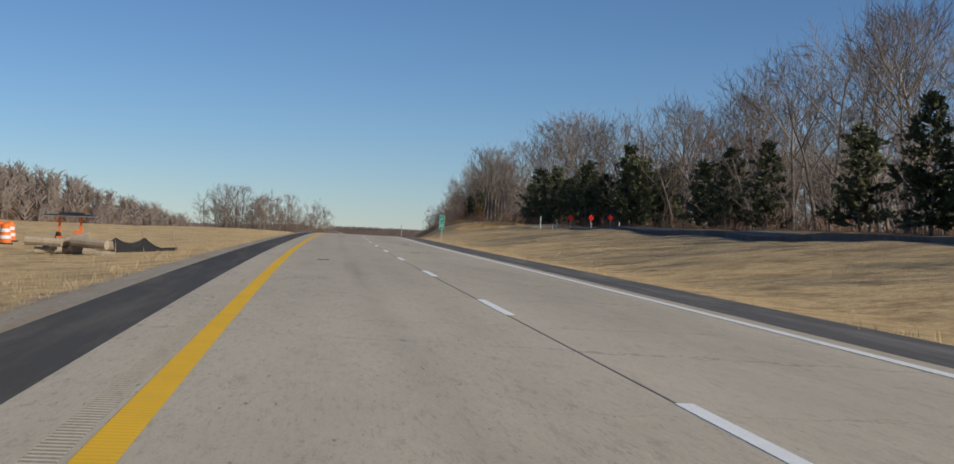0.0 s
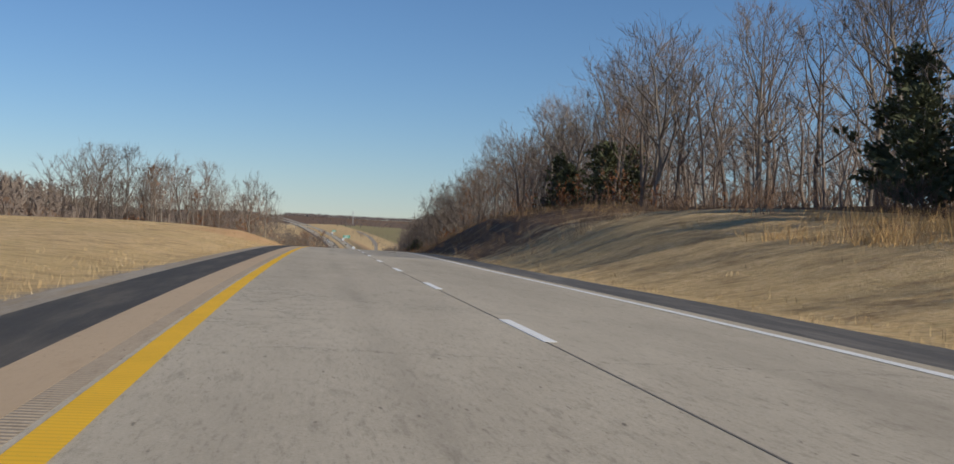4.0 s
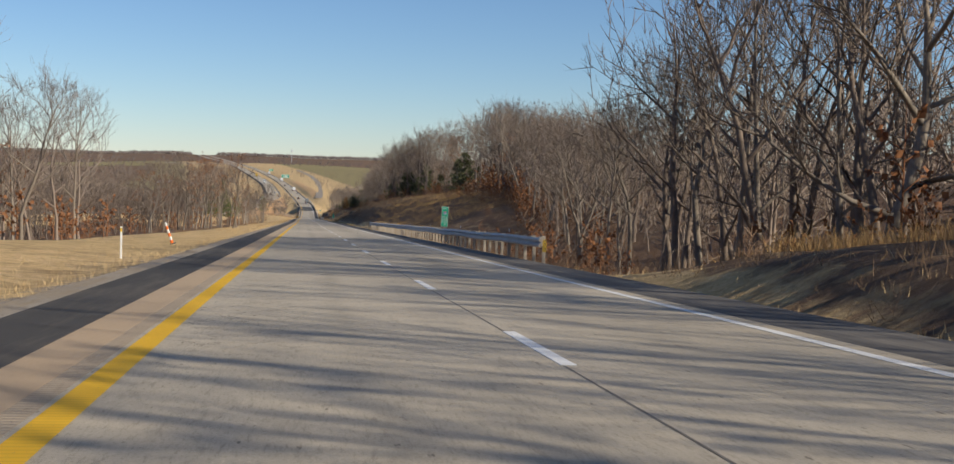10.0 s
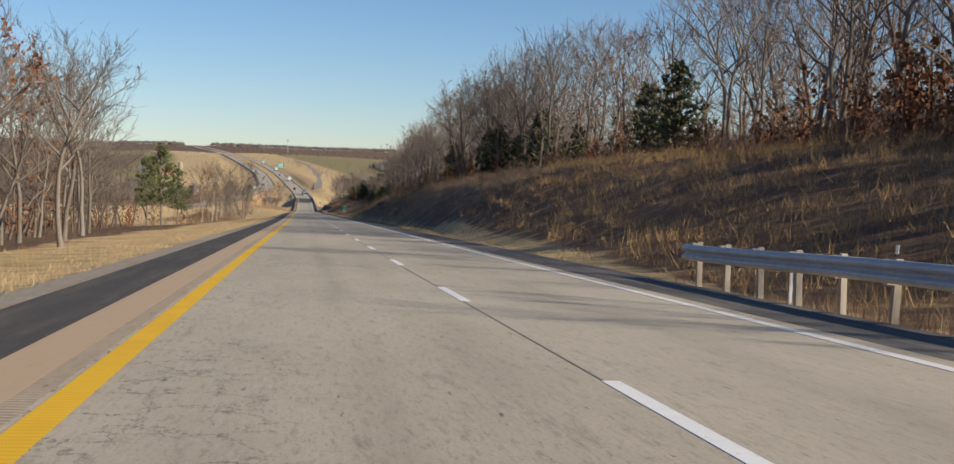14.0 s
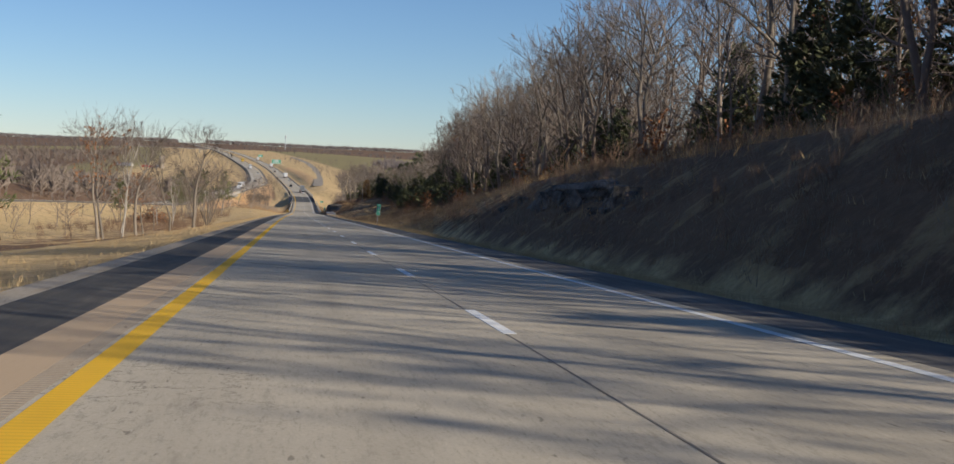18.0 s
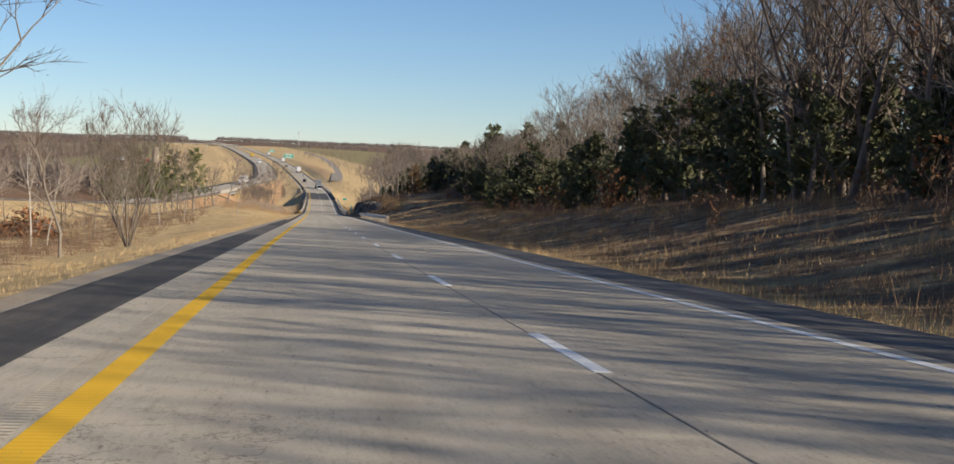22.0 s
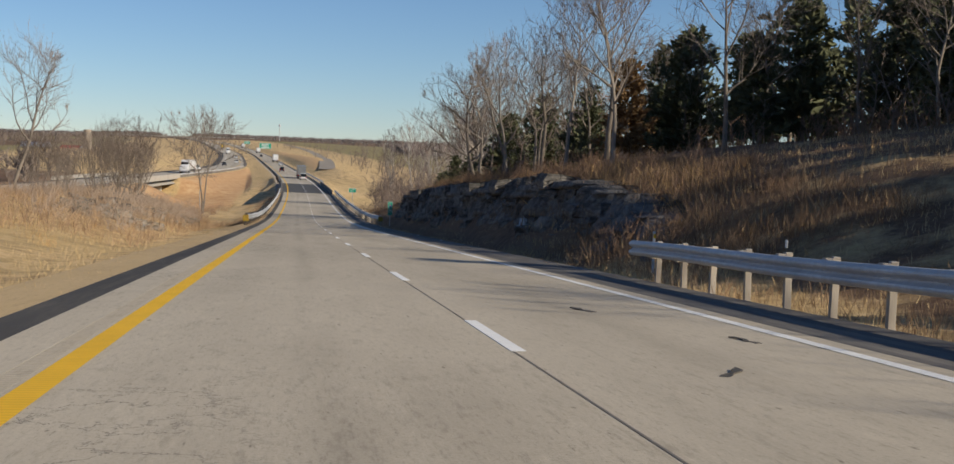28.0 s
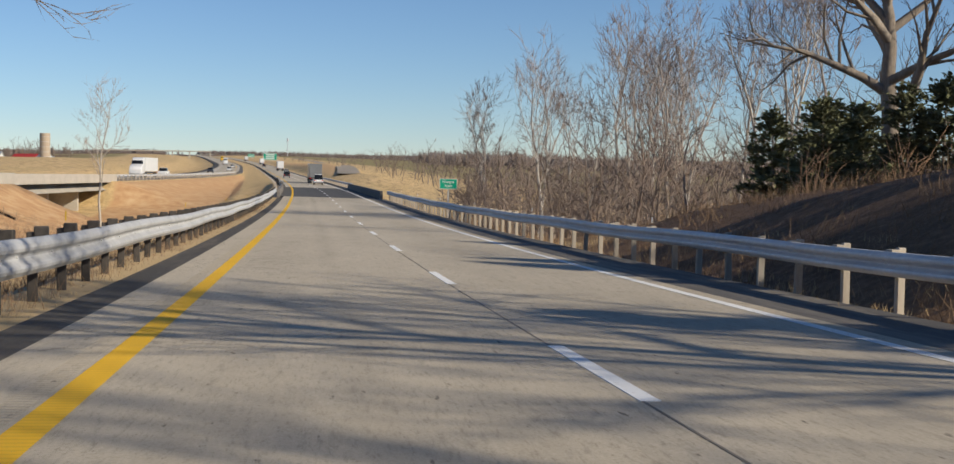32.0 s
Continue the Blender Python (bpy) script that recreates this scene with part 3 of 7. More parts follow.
def ribbon(name, l0, l1, up, mat, spans, course=None, height=None, thick=.0, fall=FALL):
    """A strip of pavement along the road, between two offsets, with sides if it has a thickness."""
    cx, cz = course or road_x, height or road_z
    verts, faces, uvs = [], [], []
    for a, b in spans:
        s = np.concatenate([[a], ROAD_S[(ROAD_S > a + .5) & (ROAD_S < b - .5)], [b]])
        x, z = cx(s), cz(s)
        rows = [(l0, up), (l1, up)]
        if thick:
            rows = [(l0 - .02, up - thick), (l0, up), (l1, up), (l1 + .02, up - thick)]
        base = len(verts)
        for i in range(len(s)):
            for l, u in rows:
                verts.append((x[i] + l, s[i], z[i] + fall * l + u))
                uvs.append((l, s[i]))
        k = len(rows)
        for i in range(len(s) - 1):
            for j in range(k - 1):
                p = base + i * k + j
                faces.append((p, p + 1, p + 1 + k, p + k))
    me = mesh_of(name, verts, faces, mat)
    lay = me.uv_layers.new(name="UVMap")
    vi = np.empty(len(me.loops), np.int32)
    me.loops.foreach_get("vertex_index", vi)
    lay.data.foreach_set("uv", np.array(uvs, np.float32)[vi].ravel())
    return me


ALL, OPEN = [(-90, 4280)], [(-90, BRIDGE[0]), (BRIDGE[1], 4280)]
road = tagged(new("road"), "two-lane eastbound highway of worn pale concrete", "road", kind="structure")
part("left_lane", ribbon("left_lane", -3.82, -.008, 0, CONCRETE, OPEN, thick=.4), road)
part("right_lane", ribbon("right_lane", .008, 3.62, 0, CONCRETE, OPEN, thick=.4), road)
part("lane_joint", ribbon("lane_joint", -.011, .011, .003, JOINT, OPEN), road, "dark tar-filled joint between the lanes")
part("left_rumble_strip", ribbon("left_rumble_strip", -4.0, -3.823, 0, RUMBLE, [(-90, 112), (700, BRIDGE[0]), (BRIDGE[1], 4280)], thick=.4), road)
part("left_rumble_strip", ribbon("left_rumble_strip", -4.0, -3.823, 0, SANDY_RUMBLE, [(112, 700)], thick=.4), road)
part("left_apron", ribbon("left_apron", -4.48, -4.003, 0, CONCRETE, [(-90, 112), (700, BRIDGE[0]), (BRIDGE[1], 4280)], thick=.4), road)
part("left_apron", ribbon("left_apron", -4.48, -4.003, 0, APRON, [(112, 700)], thick=.4), road, "sandy concrete edge beyond the yellow line")
part("left_shoulder", ribbon("left_shoulder", -5.5, -4.483, -.006, BLACKTOP, [(-90, 797), (829, 880)], thick=.4), road, "fresh black asphalt shoulder")
part("left_shoulder", ribbon("left_shoulder", -5.5, -4.483, -.006, BROWN_TOP, [(797, 829)], thick=.4), road, "older brown-grey asphalt shoulder")
part("gravel_edge", ribbon("gravel_edge", -6.02, -5.503, -.03, GRAVEL, [(-90, 880)], thick=.4), road, "pale gravel along the shoulder")
part("gravel_edge", ribbon("gravel_edge", -6.02, -4.983, -.03, DIRT_EDGE, [(880, 1208)], thick=.4), road, "dirt and gravel along the shoulder")
part("left_shoulder", ribbon("left_shoulder", -4.98, -4.483, -.006, BLACKTOP, [(880, 1208)], thick=.4), road, "narrow black asphalt shoulder")
part("right_rumble_strip", ribbon("right_rumble_strip", 3.623, 3.9, 0, RUMBLE, OPEN, thick=.4), road)
part("right_shoulder", ribbon("right_shoulder", 3.903, 5.5, -.006, OLD_BLACKTOP, OPEN, thick=.4), road, "greyed asphalt shoulder")
part("bridge_deck", ribbon("bridge_deck", -5.0, 5.0, 0, DECK, [BRIDGE], thick=.9), road, "dark asphalt bridge deck")
part("yellow_line", ribbon("yellow_line", -3.77, -3.55, .005, YELLOW, ALL), road, "yellow edge line")
part("white_line", ribbon("white_line", 3.42, 3.60, .005, EDGE_WHITE, ALL), road, "white edge line")


def lane_dash_mesh():
    bm = bmesh.new()
    uv = bm.loops.layers.uv.new("UVMap")
    pts = [(-.06, 0), (.08, 0), (.08, 3.4), (-.06, 3.4)]
    top = [bm.verts.new((x, y, .006)) for x, y in pts]
    low = [bm.verts.new((x * 1.05, y, .001)) for x, y in pts]
    bm.faces.new(top)
    for i in range(4):
        bm.faces.new((low[i], low[(i + 1) % 4], top[(i + 1) % 4], top[i]))
    for f in bm.faces:
        for lp in f.loops:
            lp[uv].uv = lp.vert.co.xy
    return bm_mesh("lane_dash", bm, WHITE)


dash = lane_dash_mesh()
for k in range(-6, 150):
    s = -15.48 - 3.4 + 12.192 * k
    a, b = on_road(s, .04), on_road(s + 3.4, .04)
    part("lane_dash", dash, road, at=Matrix.Translation(a) @ (b - a).to_track_quat("Y", "Z").to_matrix().to_4x4())

west = tagged(new("westbound_road"), "westbound highway of pale concrete across a wide median", "road", kind="structure")
WSPAN = [(-90, 4280)]
part("carriageway", ribbon("carriageway", -5.2, 5.2, 0, CONCRETE, WSPAN, west_x, west_z, .5, 0), west)
part("inner_shoulder", ribbon("inner_shoulder", 5.203, 6.6, -.01, OLD_BLACKTOP, WSPAN, west_x, west_z, .5, 0), west)
part("outer_shoulder", ribbon("outer_shoulder", -8.0, -5.203, -.01, BLACKTOP, WSPAN, west_x, west_z, .5, 0), west)
part("yellow_line", ribbon("yellow_line", 3.6, 3.75, .006, YELLOW, WSPAN, west_x, west_z, 0, 0), west)
part("white_line", ribbon("white_line", -3.75, -3.6, .006, EDGE_WHITE, WSPAN, west_x, west_z, 0, 0), west)
for i in range(60):
    s = 1000 + 24.384 * i
    a, b = Vector((float(west_x(s)), s, float(west_z(s)))), Vector((float(west_x(s + 3.4)), s + 3.4, float(west_z(s + 3.4))))
    part("lane_dash", dash, west, at=Matrix.Translation(a) @ (b - a).to_track_quat("Y", "Z").to_matrix().to_4x4())


def ramp_x(s):
    return road_x(s) + np.interp(s, [1440, 1500, 1700, 1950, 2200, 2500], [15, 19, 30, 45, 57, 64])


def ramp_z(s):
    return ground(s, ramp_x(s) - road_x(s)) + .12


part("ramp_lane", ribbon("ramp_lane", -3.2, 3.2, .02, RAMP, [(1440, 2500)], ramp_x, ramp_z, .25, 0),
     tagged(new("exit_ramp"), "greyed asphalt ramp that climbs the field beside the far highway", "road", kind="structure"))


def frontage_x(s):
    return road_x(s) + 24.4


def frontage_z(s):
    return ground(s, np.full_like(np.asarray(s, float), 24.4)) + .05


part("frontage_lane", ribbon("frontage_lane", -2.7, 2.7, .06, OLD_BLACKTOP, [(-90, 113)], frontage_x, frontage_z, .4, 0),
     tagged(new("frontage_road"), "narrow greyed asphalt lane that ends at red markers", "road", kind="structure"))

# ---------------------------------------------------------------- trees
BARK = plain("grey_bark", (.115, .094, .074), (.30, .255, .205), 14, .9, bumps=.6, stretch=(1, 1, .25), vary=.2)
TWIG = plain("brown_twigs", (.112, .086, .068), (.235, .188, .152), 3, .9, bumps=0, vary=.3)
PALE_BARK = plain("pale_sycamore_bark", (.26, .22, .18), (.52, .48, .42), 5, .85, bumps=.3, stretch=(1, 1, .4), vary=.2)
PALE_TWIG = plain("tan_twigs", (.165, .122, .10), (.28, .222, .182), 3, .9, bumps=0, vary=.3)
RUST = plain("rust_oak_leaves", (.15, .06, .025), (.34, .16, .07), 2.5, .85, bumps=0, vary=.25)
CEDAR = plain("cedar_foliage", (.052, .060, .033), (.135, .14, .07), 1.6, .9, bumps=0, vary=.25)
RUST_CEDAR = plain("rusty_cedar_foliage", (.085, .055, .022), (.21, .125, .055), 1.2, .9, bumps=0, vary=.25)
PINE = plain("pine_needles", (.075, .095, .032), (.19, .20, .08), 1.6, .85, bumps=0, vary=.2)
WEED_TWIG = plain("grey_brown_weed_stems", (.19, .14, .10), (.36, .28, .21), 3, .95, bumps=0, vary=.3)
BRUSH = plain("brown_brush", (.12, .07, .045), (.25, .16, .10), 3, .95, bumps=0, vary=.3)
STRAW = plain("dry_grass_blades", (.33, .19, .07), (.58, .39, .17), 2, .9, bumps=0, vary=.2)


class Limbs:
    """Gathers tapered tubes and blades as one mesh."""

    def __init__(self):
        self.v, self.f = [], []

    def tube(self, pts, radii, sides):
        base = len(self.v)
        for i, (p, r) in enumerate(zip(pts, radii)):
            d = (pts[min(i + 1, len(pts) - 1)] - pts[max(i - 1, 0)]).normalized()
            u = d.orthogonal().normalized()
            w = d.cross(u)
            for k in range(sides):
                a = 2 * math.pi * k / sides
                self.v.append(p + (u * math.cos(a) + w * math.sin(a)) * r)
        for i in range(len(pts) - 1):
            for k in range(sides):
                p, q = base + i * sides + k, base + i * sides + (k + 1) % sides
                self.f.append((p, q, q + sides, p + sides))

    def spike(self, a, b, r):
        """A twig: a three-sided needle."""
        base, d = len(self.v), (b - a).normalized()
        u = d.orthogonal().normalized()
        w = d.cross(u)
        self.v += [a + u * r, a - u * r * .5 + w * r * .87, a - u * r * .5 - w * r * .87, b]
        self.f += [(base, base + 1, base + 3), (base + 1, base + 2, base + 3), (base + 2, base, base + 3)]

    def leaf(self, c, d, n, size, wide=.45):
        base = len(self.v)
        w = d.cross(n).normalized() * size * wide
        self.v += [c, c + d * size * .5 + w + n * size * wide * .25, c + d * size, c + d * size * .5 - w]
        self.f += [(base, base + 1, base + 2), (base, base + 2, base + 3)]

    def blade(self, c, d, n, size, wide):
        base = len(self.v)
        w = d.cross(n).normalized() * size * wide
        self.v += [c - w, c + w, c + d * size]
        self.f.append((base, base + 1, base + 2))

    def mesh(self, name, mat, smooth=False):
        return mesh_of(name, [tuple(p) for p in self.v], self.f, mat, smooth)


def wander(rng, a, d, length, n, bend, lift):
    pts, p, d = [a.copy()], a.copy(), d.normalized()
    for _ in range(n):
        d = (d + Vector((rng.gauss(0, bend), rng.gauss(0, bend), rng.gauss(0, bend) + lift))).normalized()
        p = p + d * (length / n)
        pts.append(p.copy())
    return pts


def bare_tree(seed, height, spread, limbs=9, branches=7, subs=5, twigs=4, stems=1, low=.3, leaf=0.0, thick=1.0, open_=.55, fine_r=.013):
    """Limb by limb: a trunk, limbs that bow outwards and up to a domed crown, their branches, and a haze of fine twigs; and leaves that cling to it."""
    rng = random.Random(seed)
    wood, fine, leaves = Limbs(), Limbs(), Limbs()
    mid, half = height * (low + 1) / 2, height * (1 - low) / 2 * 1.02

    def off(d, angle):
        u = d.orthogonal().normalized()
        u.rotate(Matrix.Rotation(rng.uniform(0, 6.283), 3, d))
        return (d * math.cos(angle) + u * math.sin(angle)).normalized()

    def room(p, d, most):
        """How far a shoot may grow from p before it leaves the crown's dome."""
        for k in range(1, 9):
            q = p + d * (most * k / 8)
            e = max(0.0, (q.z - mid) / half) if q.z > mid else (mid - q.z) / (half * 1.25)
            rim = 1 + .16 * math.sin(3 * math.atan2(q.y, q.x) + seed) + .1 * math.sin(q.z * 1.7 + seed * 2)
            if (q.xy.length / spread) ** 2 + e ** (2.6 if q.z > mid else 2) > rim * rim:
                return most * max(.22, (k - .5) / 8)
        return most

    for st in range(stems):
        lean = Vector((rng.gauss(0, .05), rng.gauss(0, .05), 1)) if stems == 1 else Vector((math.cos(st * 6.283 / stems) * .3, math.sin(st * 6.283 / stems) * .3, 1))
        top = .86 if stems == 1 else .72
        r0 = height * .0125 * thick * (1 if stems == 1 else .6)
        tr = wander(rng, Vector((0, 0, -.4)), lean, height * top, 9, .09, .04)
        wood.tube(tr, [r0 * (1.35 if i == 0 else 1) * (1 - .9 * (i / 9) ** 1.3) + .012 for i in range(10)], 6)
        for i in range(limbs):
            f = low / top + (.98 - low / top) * ((i + .8 * rng.random()) / limbs) ** .85
            k = min(int(f * 9), 8)
            a = tr[k].lerp(tr[k + 1], f * 9 - k)
            ang = i * 2.4 + rng.uniform(-.4, .4)
            tilt = min(1.35, open_ * (1.75 - .95 * f) * rng.uniform(.8, 1.25))
            d = Vector((math.cos(ang) * math.sin(tilt), math.sin(ang) * math.sin(tilt), math.cos(tilt)))
            reach = room(a, (d + Vector((0, 0, .25))).normalized(), height * .62) * rng.uniform(.85, 1.05)
            pts = wander(rng, a, d, reach, 5, .13, .1)
            r1 = max(.03, r0 * (.58 - .34 * f) * min(1.2, .4 + reach / (height * .3)))
            wood.tube(pts, [r1, r1 * .82, r1 * .64, r1 * .46, r1 * .3, .012], 4)
            for j in range(branches):
                g = .18 + .82 * (j + rng.random()) / branches
                kk = min(int(g * 5), 4)
                b = pts[kk].lerp(pts[kk + 1], min(1.0, g * 5 - kk))
                bd = (off((pts[kk + 1] - pts[kk]).normalized(), rng.uniform(.45, 1.05)) + Vector((0, 0, .18))).normalized()
                bl = room(b, bd, height * rng.uniform(.16, .27) * (1.2 - .5 * g))
                bp = wander(rng, b, bd, bl, 3, .17, .08)
                r2 = max(.016, r1 * (.46 - .2 * g))
                wood.tube(bp, [r2, r2 * .75, r2 * .5, .006], 3)
                for m in range(subs):
                    h = .2 + .8 * (m + rng.random()) / subs
                    hk = min(int(h * 3), 2)
                    e = bp[hk].lerp(bp[hk + 1], min(1.0, h * 3 - hk))
                    sd = (off((bp[hk + 1] - bp[hk]).normalized(), rng.uniform(.35, .9)) + Vector((0, 0, .15))).normalized()
                    sl = max(.5, bl * rng.uniform(.35, .65))
                    tip = e + sd * sl
                    fine.spike(e, tip, fine_r * 1.45)
                    for q in range(twigs):
                        c = e.lerp(tip, (q + rng.random()) / twigs)
                        td = (off(sd, rng.uniform(.3, .85)) + Vector((0, 0, .22))).normalized()
                        end = c + td * rng.uniform(.45, 1.1) * max(.55, sl * .5)
                        fine.spike(c, end, fine_r)
                        if rng.random() < leaf:
                            for _ in range(3):
                                n = Vector((rng.gauss(0, 1), rng.gauss(0, 1), rng.gauss(0, 1))).normalized()
                                leaves.leaf(c.lerp(end, rng.random()), n.orthogonal().normalized(), n, rng.uniform(.12, .26))
    return wood, fine, leaves


def bare_kind(seed, height, spread, bark=None, twig=None, **more):
    wood, fine, leaves = bare_tree(seed, height, spread, **more)
    out = [("trunk", wood.mesh("trunk", bark or BARK, True), ""), ("crown", fine.mesh("crown", twig or TWIG), "fine leafless twigs")]
    if leaves.v:
        out.append(("leaves", leaves.mesh("leaves", RUST), "clinging rust-brown oak leaves"))
    return out


def evergreen_kind(seed, height, radius, mat, clumps=620, low=.06, taper=.8, inner=42, blade=.2):
    """A cedar or pine: a trunk, boughs and a crown of many small sprays with gaps."""
    rng = random.Random(seed)
    wood, crown = Limbs(), Limbs()
    tr = wander(rng, Vector((0, 0, -.3)), Vector((0, 0, 1)), height, 5, .03, .05)
    wood.tube(tr, [height * .016 * (1 - i / 5.4) for i in range(6)], 6)
    boughs = []
    for i in range(46):
        f = low + (.97 - low) * (i + rng.random()) / 46
        ang = i * 2.4 + rng.uniform(-.5, .5)
        uneven = 1 + .25 * math.sin(2 * ang + seed) + .2 * math.sin(f * 19 + seed * 3 + ang)
        rr = radius * (1 - f) ** taper * uneven * rng.uniform(.6, 1.15) + .15
        a = Vector((0, 0, f * height))
        tip = a + Vector((math.cos(ang) * rr, math.sin(ang) * rr, rr * rng.uniform(.0, .5)))
        wood.tube([a, tip], [.035, .008], 3)
        boughs.append((a, tip))
    for i in range(clumps):
        a, tip = boughs[int(46 * rng.random() ** 1.2)]
        d0 = (tip - a).normalized()
        c = a.lerp(tip, rng.uniform(.25, 1.03)) + Vector((rng.gauss(0, .2), rng.gauss(0, .2), rng.gauss(0, .2)))
        size = rng.uniform(.34, .66) * (.6 + .4 * radius / 3)
        for _ in range(6):
            d = (d0 * .7 + Vector((rng.gauss(0, .55), rng.gauss(0, .55), rng.gauss(.3, .5)))).normalized()
            n = Vector((rng.gauss(0, 1), rng.gauss(0, 1), rng.gauss(0, 1)))
            crown.leaf(c + n * .1 - d * size * .25, d, d.cross(n).normalized(), size * rng.uniform(.7, 1.2), blade)
    for a, tip in boughs[:inner]:
        for _ in range(4):
            n = Vector((rng.gauss(0, 1), rng.gauss(0, 1), rng.gauss(0, .5))).normalized()
            d = (tip - a).normalized()
            crown.leaf(a.lerp(tip, rng.uniform(.05, .3)), (d + n * .4).normalized(), d.cross(n).normalized(), (tip - a).length * .5, .16)
    return [("trunk", wood.mesh("trunk", BARK, True), ""), ("crown", crown.mesh("crown", mat), "")]


def plant(name, parts, s, l, size=1.0, turn=0.0, label="", category="tree", group="", sink=.1, lean=0.0, tall=1.0):
    g = ground_at(s, l)
    g.z -= sink
    ob = thing(name, Matrix.Translation(g) @ pose(0, 0, 0, lean, 0, turn) @ Matrix.Diagonal((size, size, size * tall, 1)), label, category, group)
    for nm, me, lab in parts:
        part(nm, me, ob, lab)
    return ob


OAKS = [bare_kind(11 + i, 16.0, 4.4 + .5 * (i % 3), limbs=8 + i % 3, branches=7, low=.26 + .05 * (i % 3), thick=.9 + .2 * (i % 2), open_=.6 + .08 * (i % 3)) for i in range(7)]
RUSTY = [bare_kind(41 + i, 13.0, 3.6, limbs=7, branches=6, subs=4, low=.18, leaf=.3) for i in range(2)]
SLIM = [bare_kind(61 + i, 15.0, 2.3, PALE_BARK, PALE_TWIG, limbs=8, branches=5, subs=4, low=.3, thick=.62, open_=.42) for i in range(3)]
BROAD = [bare_kind(81 + i, 14.0, 6.8, limbs=11, branches=9, subs=6, low=.16, thick=1.5, open_=.85) for i in range(2)]
GREAT = bare_kind(83, 14.0, 7.4, limbs=15, branches=9, subs=6, low=.13, thick=2.6, open_=.85)
TWIN = [bare_kind(95, 13.5, 6.0, limbs=9, branches=8, subs=6, stems=2, low=.32, thick=1.05, open_=.8)]
FAN = [bare_kind(91, 11.5, 4.6, limbs=5, branches=5, subs=4, twigs=3, stems=6, low=.2, thick=.8, open_=.34)]
CEDARS = [evergreen_kind(101 + i, 7.6 + .6 * i, 2.6 + .25 * i, CEDAR, 470, taper=.6) for i in range(4)]
PINES = [evergreen_kind(121 + i, 11.0, 3.0, PINE, 460, low=.3, taper=.55, inner=0, blade=.11) for i in range(2)]

WOODS = random.Random(5)
n_front = 0
s = -34.0
while s < 1252 and n_front < 246:
    if 1088 < s < 1146:
        s = 1146.0
    edge = float(wood_edge(s))
    l = edge + abs(WOODS.gauss(0, 3.0)) + WOODS.uniform(0, 2)
    syc = s > 1100
    if syc:
        kind, label = WOODS.choice(SLIM), "slender pale leafless tree with a light trunk"
        l = edge + WOODS.uniform(0, 22)
    elif WOODS.random() < .14:
        kind, label, size = WOODS.choice(RUSTY), "oak that keeps its rust-brown dead leaves", WOODS.uniform(.55, .95)
    else:
        kind, label, size = WOODS.choice(OAKS), "tall leafless hardwood tree with grey bark", WOODS.uniform(.8, 1.12)
    if 60 < s < 200:
        l += 5
    if 338 < s < 366:
        kind, label = WOODS.choice(BROAD + OAKS[:2]), "old leafless oak with low boughs"
    size = (float(wood_top(s)) + .28 * (l - edge) - float(ground(s, l)) + float(road_z(s))) * WOODS.uniform(.78, 1.03) / (15 if syc else 13 if kind in RUSTY else 14 if kind in BROAD else 16)
    if kind in RUSTY:
        size *= WOODS.uniform(.55, .9)
    plant("bare_tree", kind, s, l, size, WOODS.uniform(0, 360), label, group="trees along the wood's edge", lean=WOODS.gauss(0, 2))
    n_front += 1
    s += WOODS.uniform(4.2, 7.4) * (.75 if syc else .85 if 335 < s < 412 else 1)


# cedars in dark stands along the wood's edge
def stand(s0, s1, n, l0, l1, size0, size1, kinds=None, name="cedar_tree", label="dark evergreen red cedar", group="evergreens along the wood's edge"):
    for i in range(n):
        s_ = s0 + (s1 - s0) * (i + WOODS.random()) / n
        l_ = float(wood_edge(s_)) + WOODS.uniform(l0, l1) if l0 > -20 and s_ < 1215 and group.startswith("ever") else WOODS.uniform(l0, l1)
        plant(name, WOODS.choice(kinds or CEDARS), s_, l_, WOODS.uniform(size0, size1), WOODS.uniform(0, 360), label, group=group)


stand(40, 66, 3, 0, 3, .8, .95)
stand(84, 100, 3, 0, 4, .7, .85)
stand(118, 176, 24, 0, 8, .65, 1.0)
stand(20, 60, 5, 1, 8, .8, 1.1)
stand(222, 248, 9, 1, 6, .5, .78)
stand(500, 545, 5, 6, 13, .6, .9)
stand(560, 572, 2, 2, 4, .7, .9)
stand(590, 660, 10, 1, 7, .5, .85)
stand(640, 700, 9, 1.5, 7, .45, .65)
stand(690, 790, 14, .5, 7, .42, .68)
stand(790, 960, 34, -1, 7, .6, .95)
stand(960, 1046, 24, .5, 11, .75, 1.15)
stand(944, 966, 8, 3, 13, .95, 1.2)
stand(966, 992, 6, 7, 14, .85, 1.1)
stand(966, 986, 6, 6, 13, .95, 1.12)
stand(840, 892, 4, 2, 7, .75, 1.0)
stand(484, 514, 7, 7, 15, .7, .95)
stand(960, 1045, 16, 11, 25, 1.0, 1.5)
stand(1046, 1062, 3, 1, 5, .45, .8)
stand(1092, 1100, 2, -1, 2, .5, .6)
stand(1066, 1100, 5, 3, 12, .7, 1.0)
stand(732, 806, 11, 3, 9, .65, .92)
stand(570, 660, 8, 6, 12, .6, .9)
stand(650, 735, 9, 4, 12, .5, .8)
stand(735, 960, 22, 5, 13, .65, 1.0)
stand(1090, 1109, 7, 5, 13, .85, 1.15)
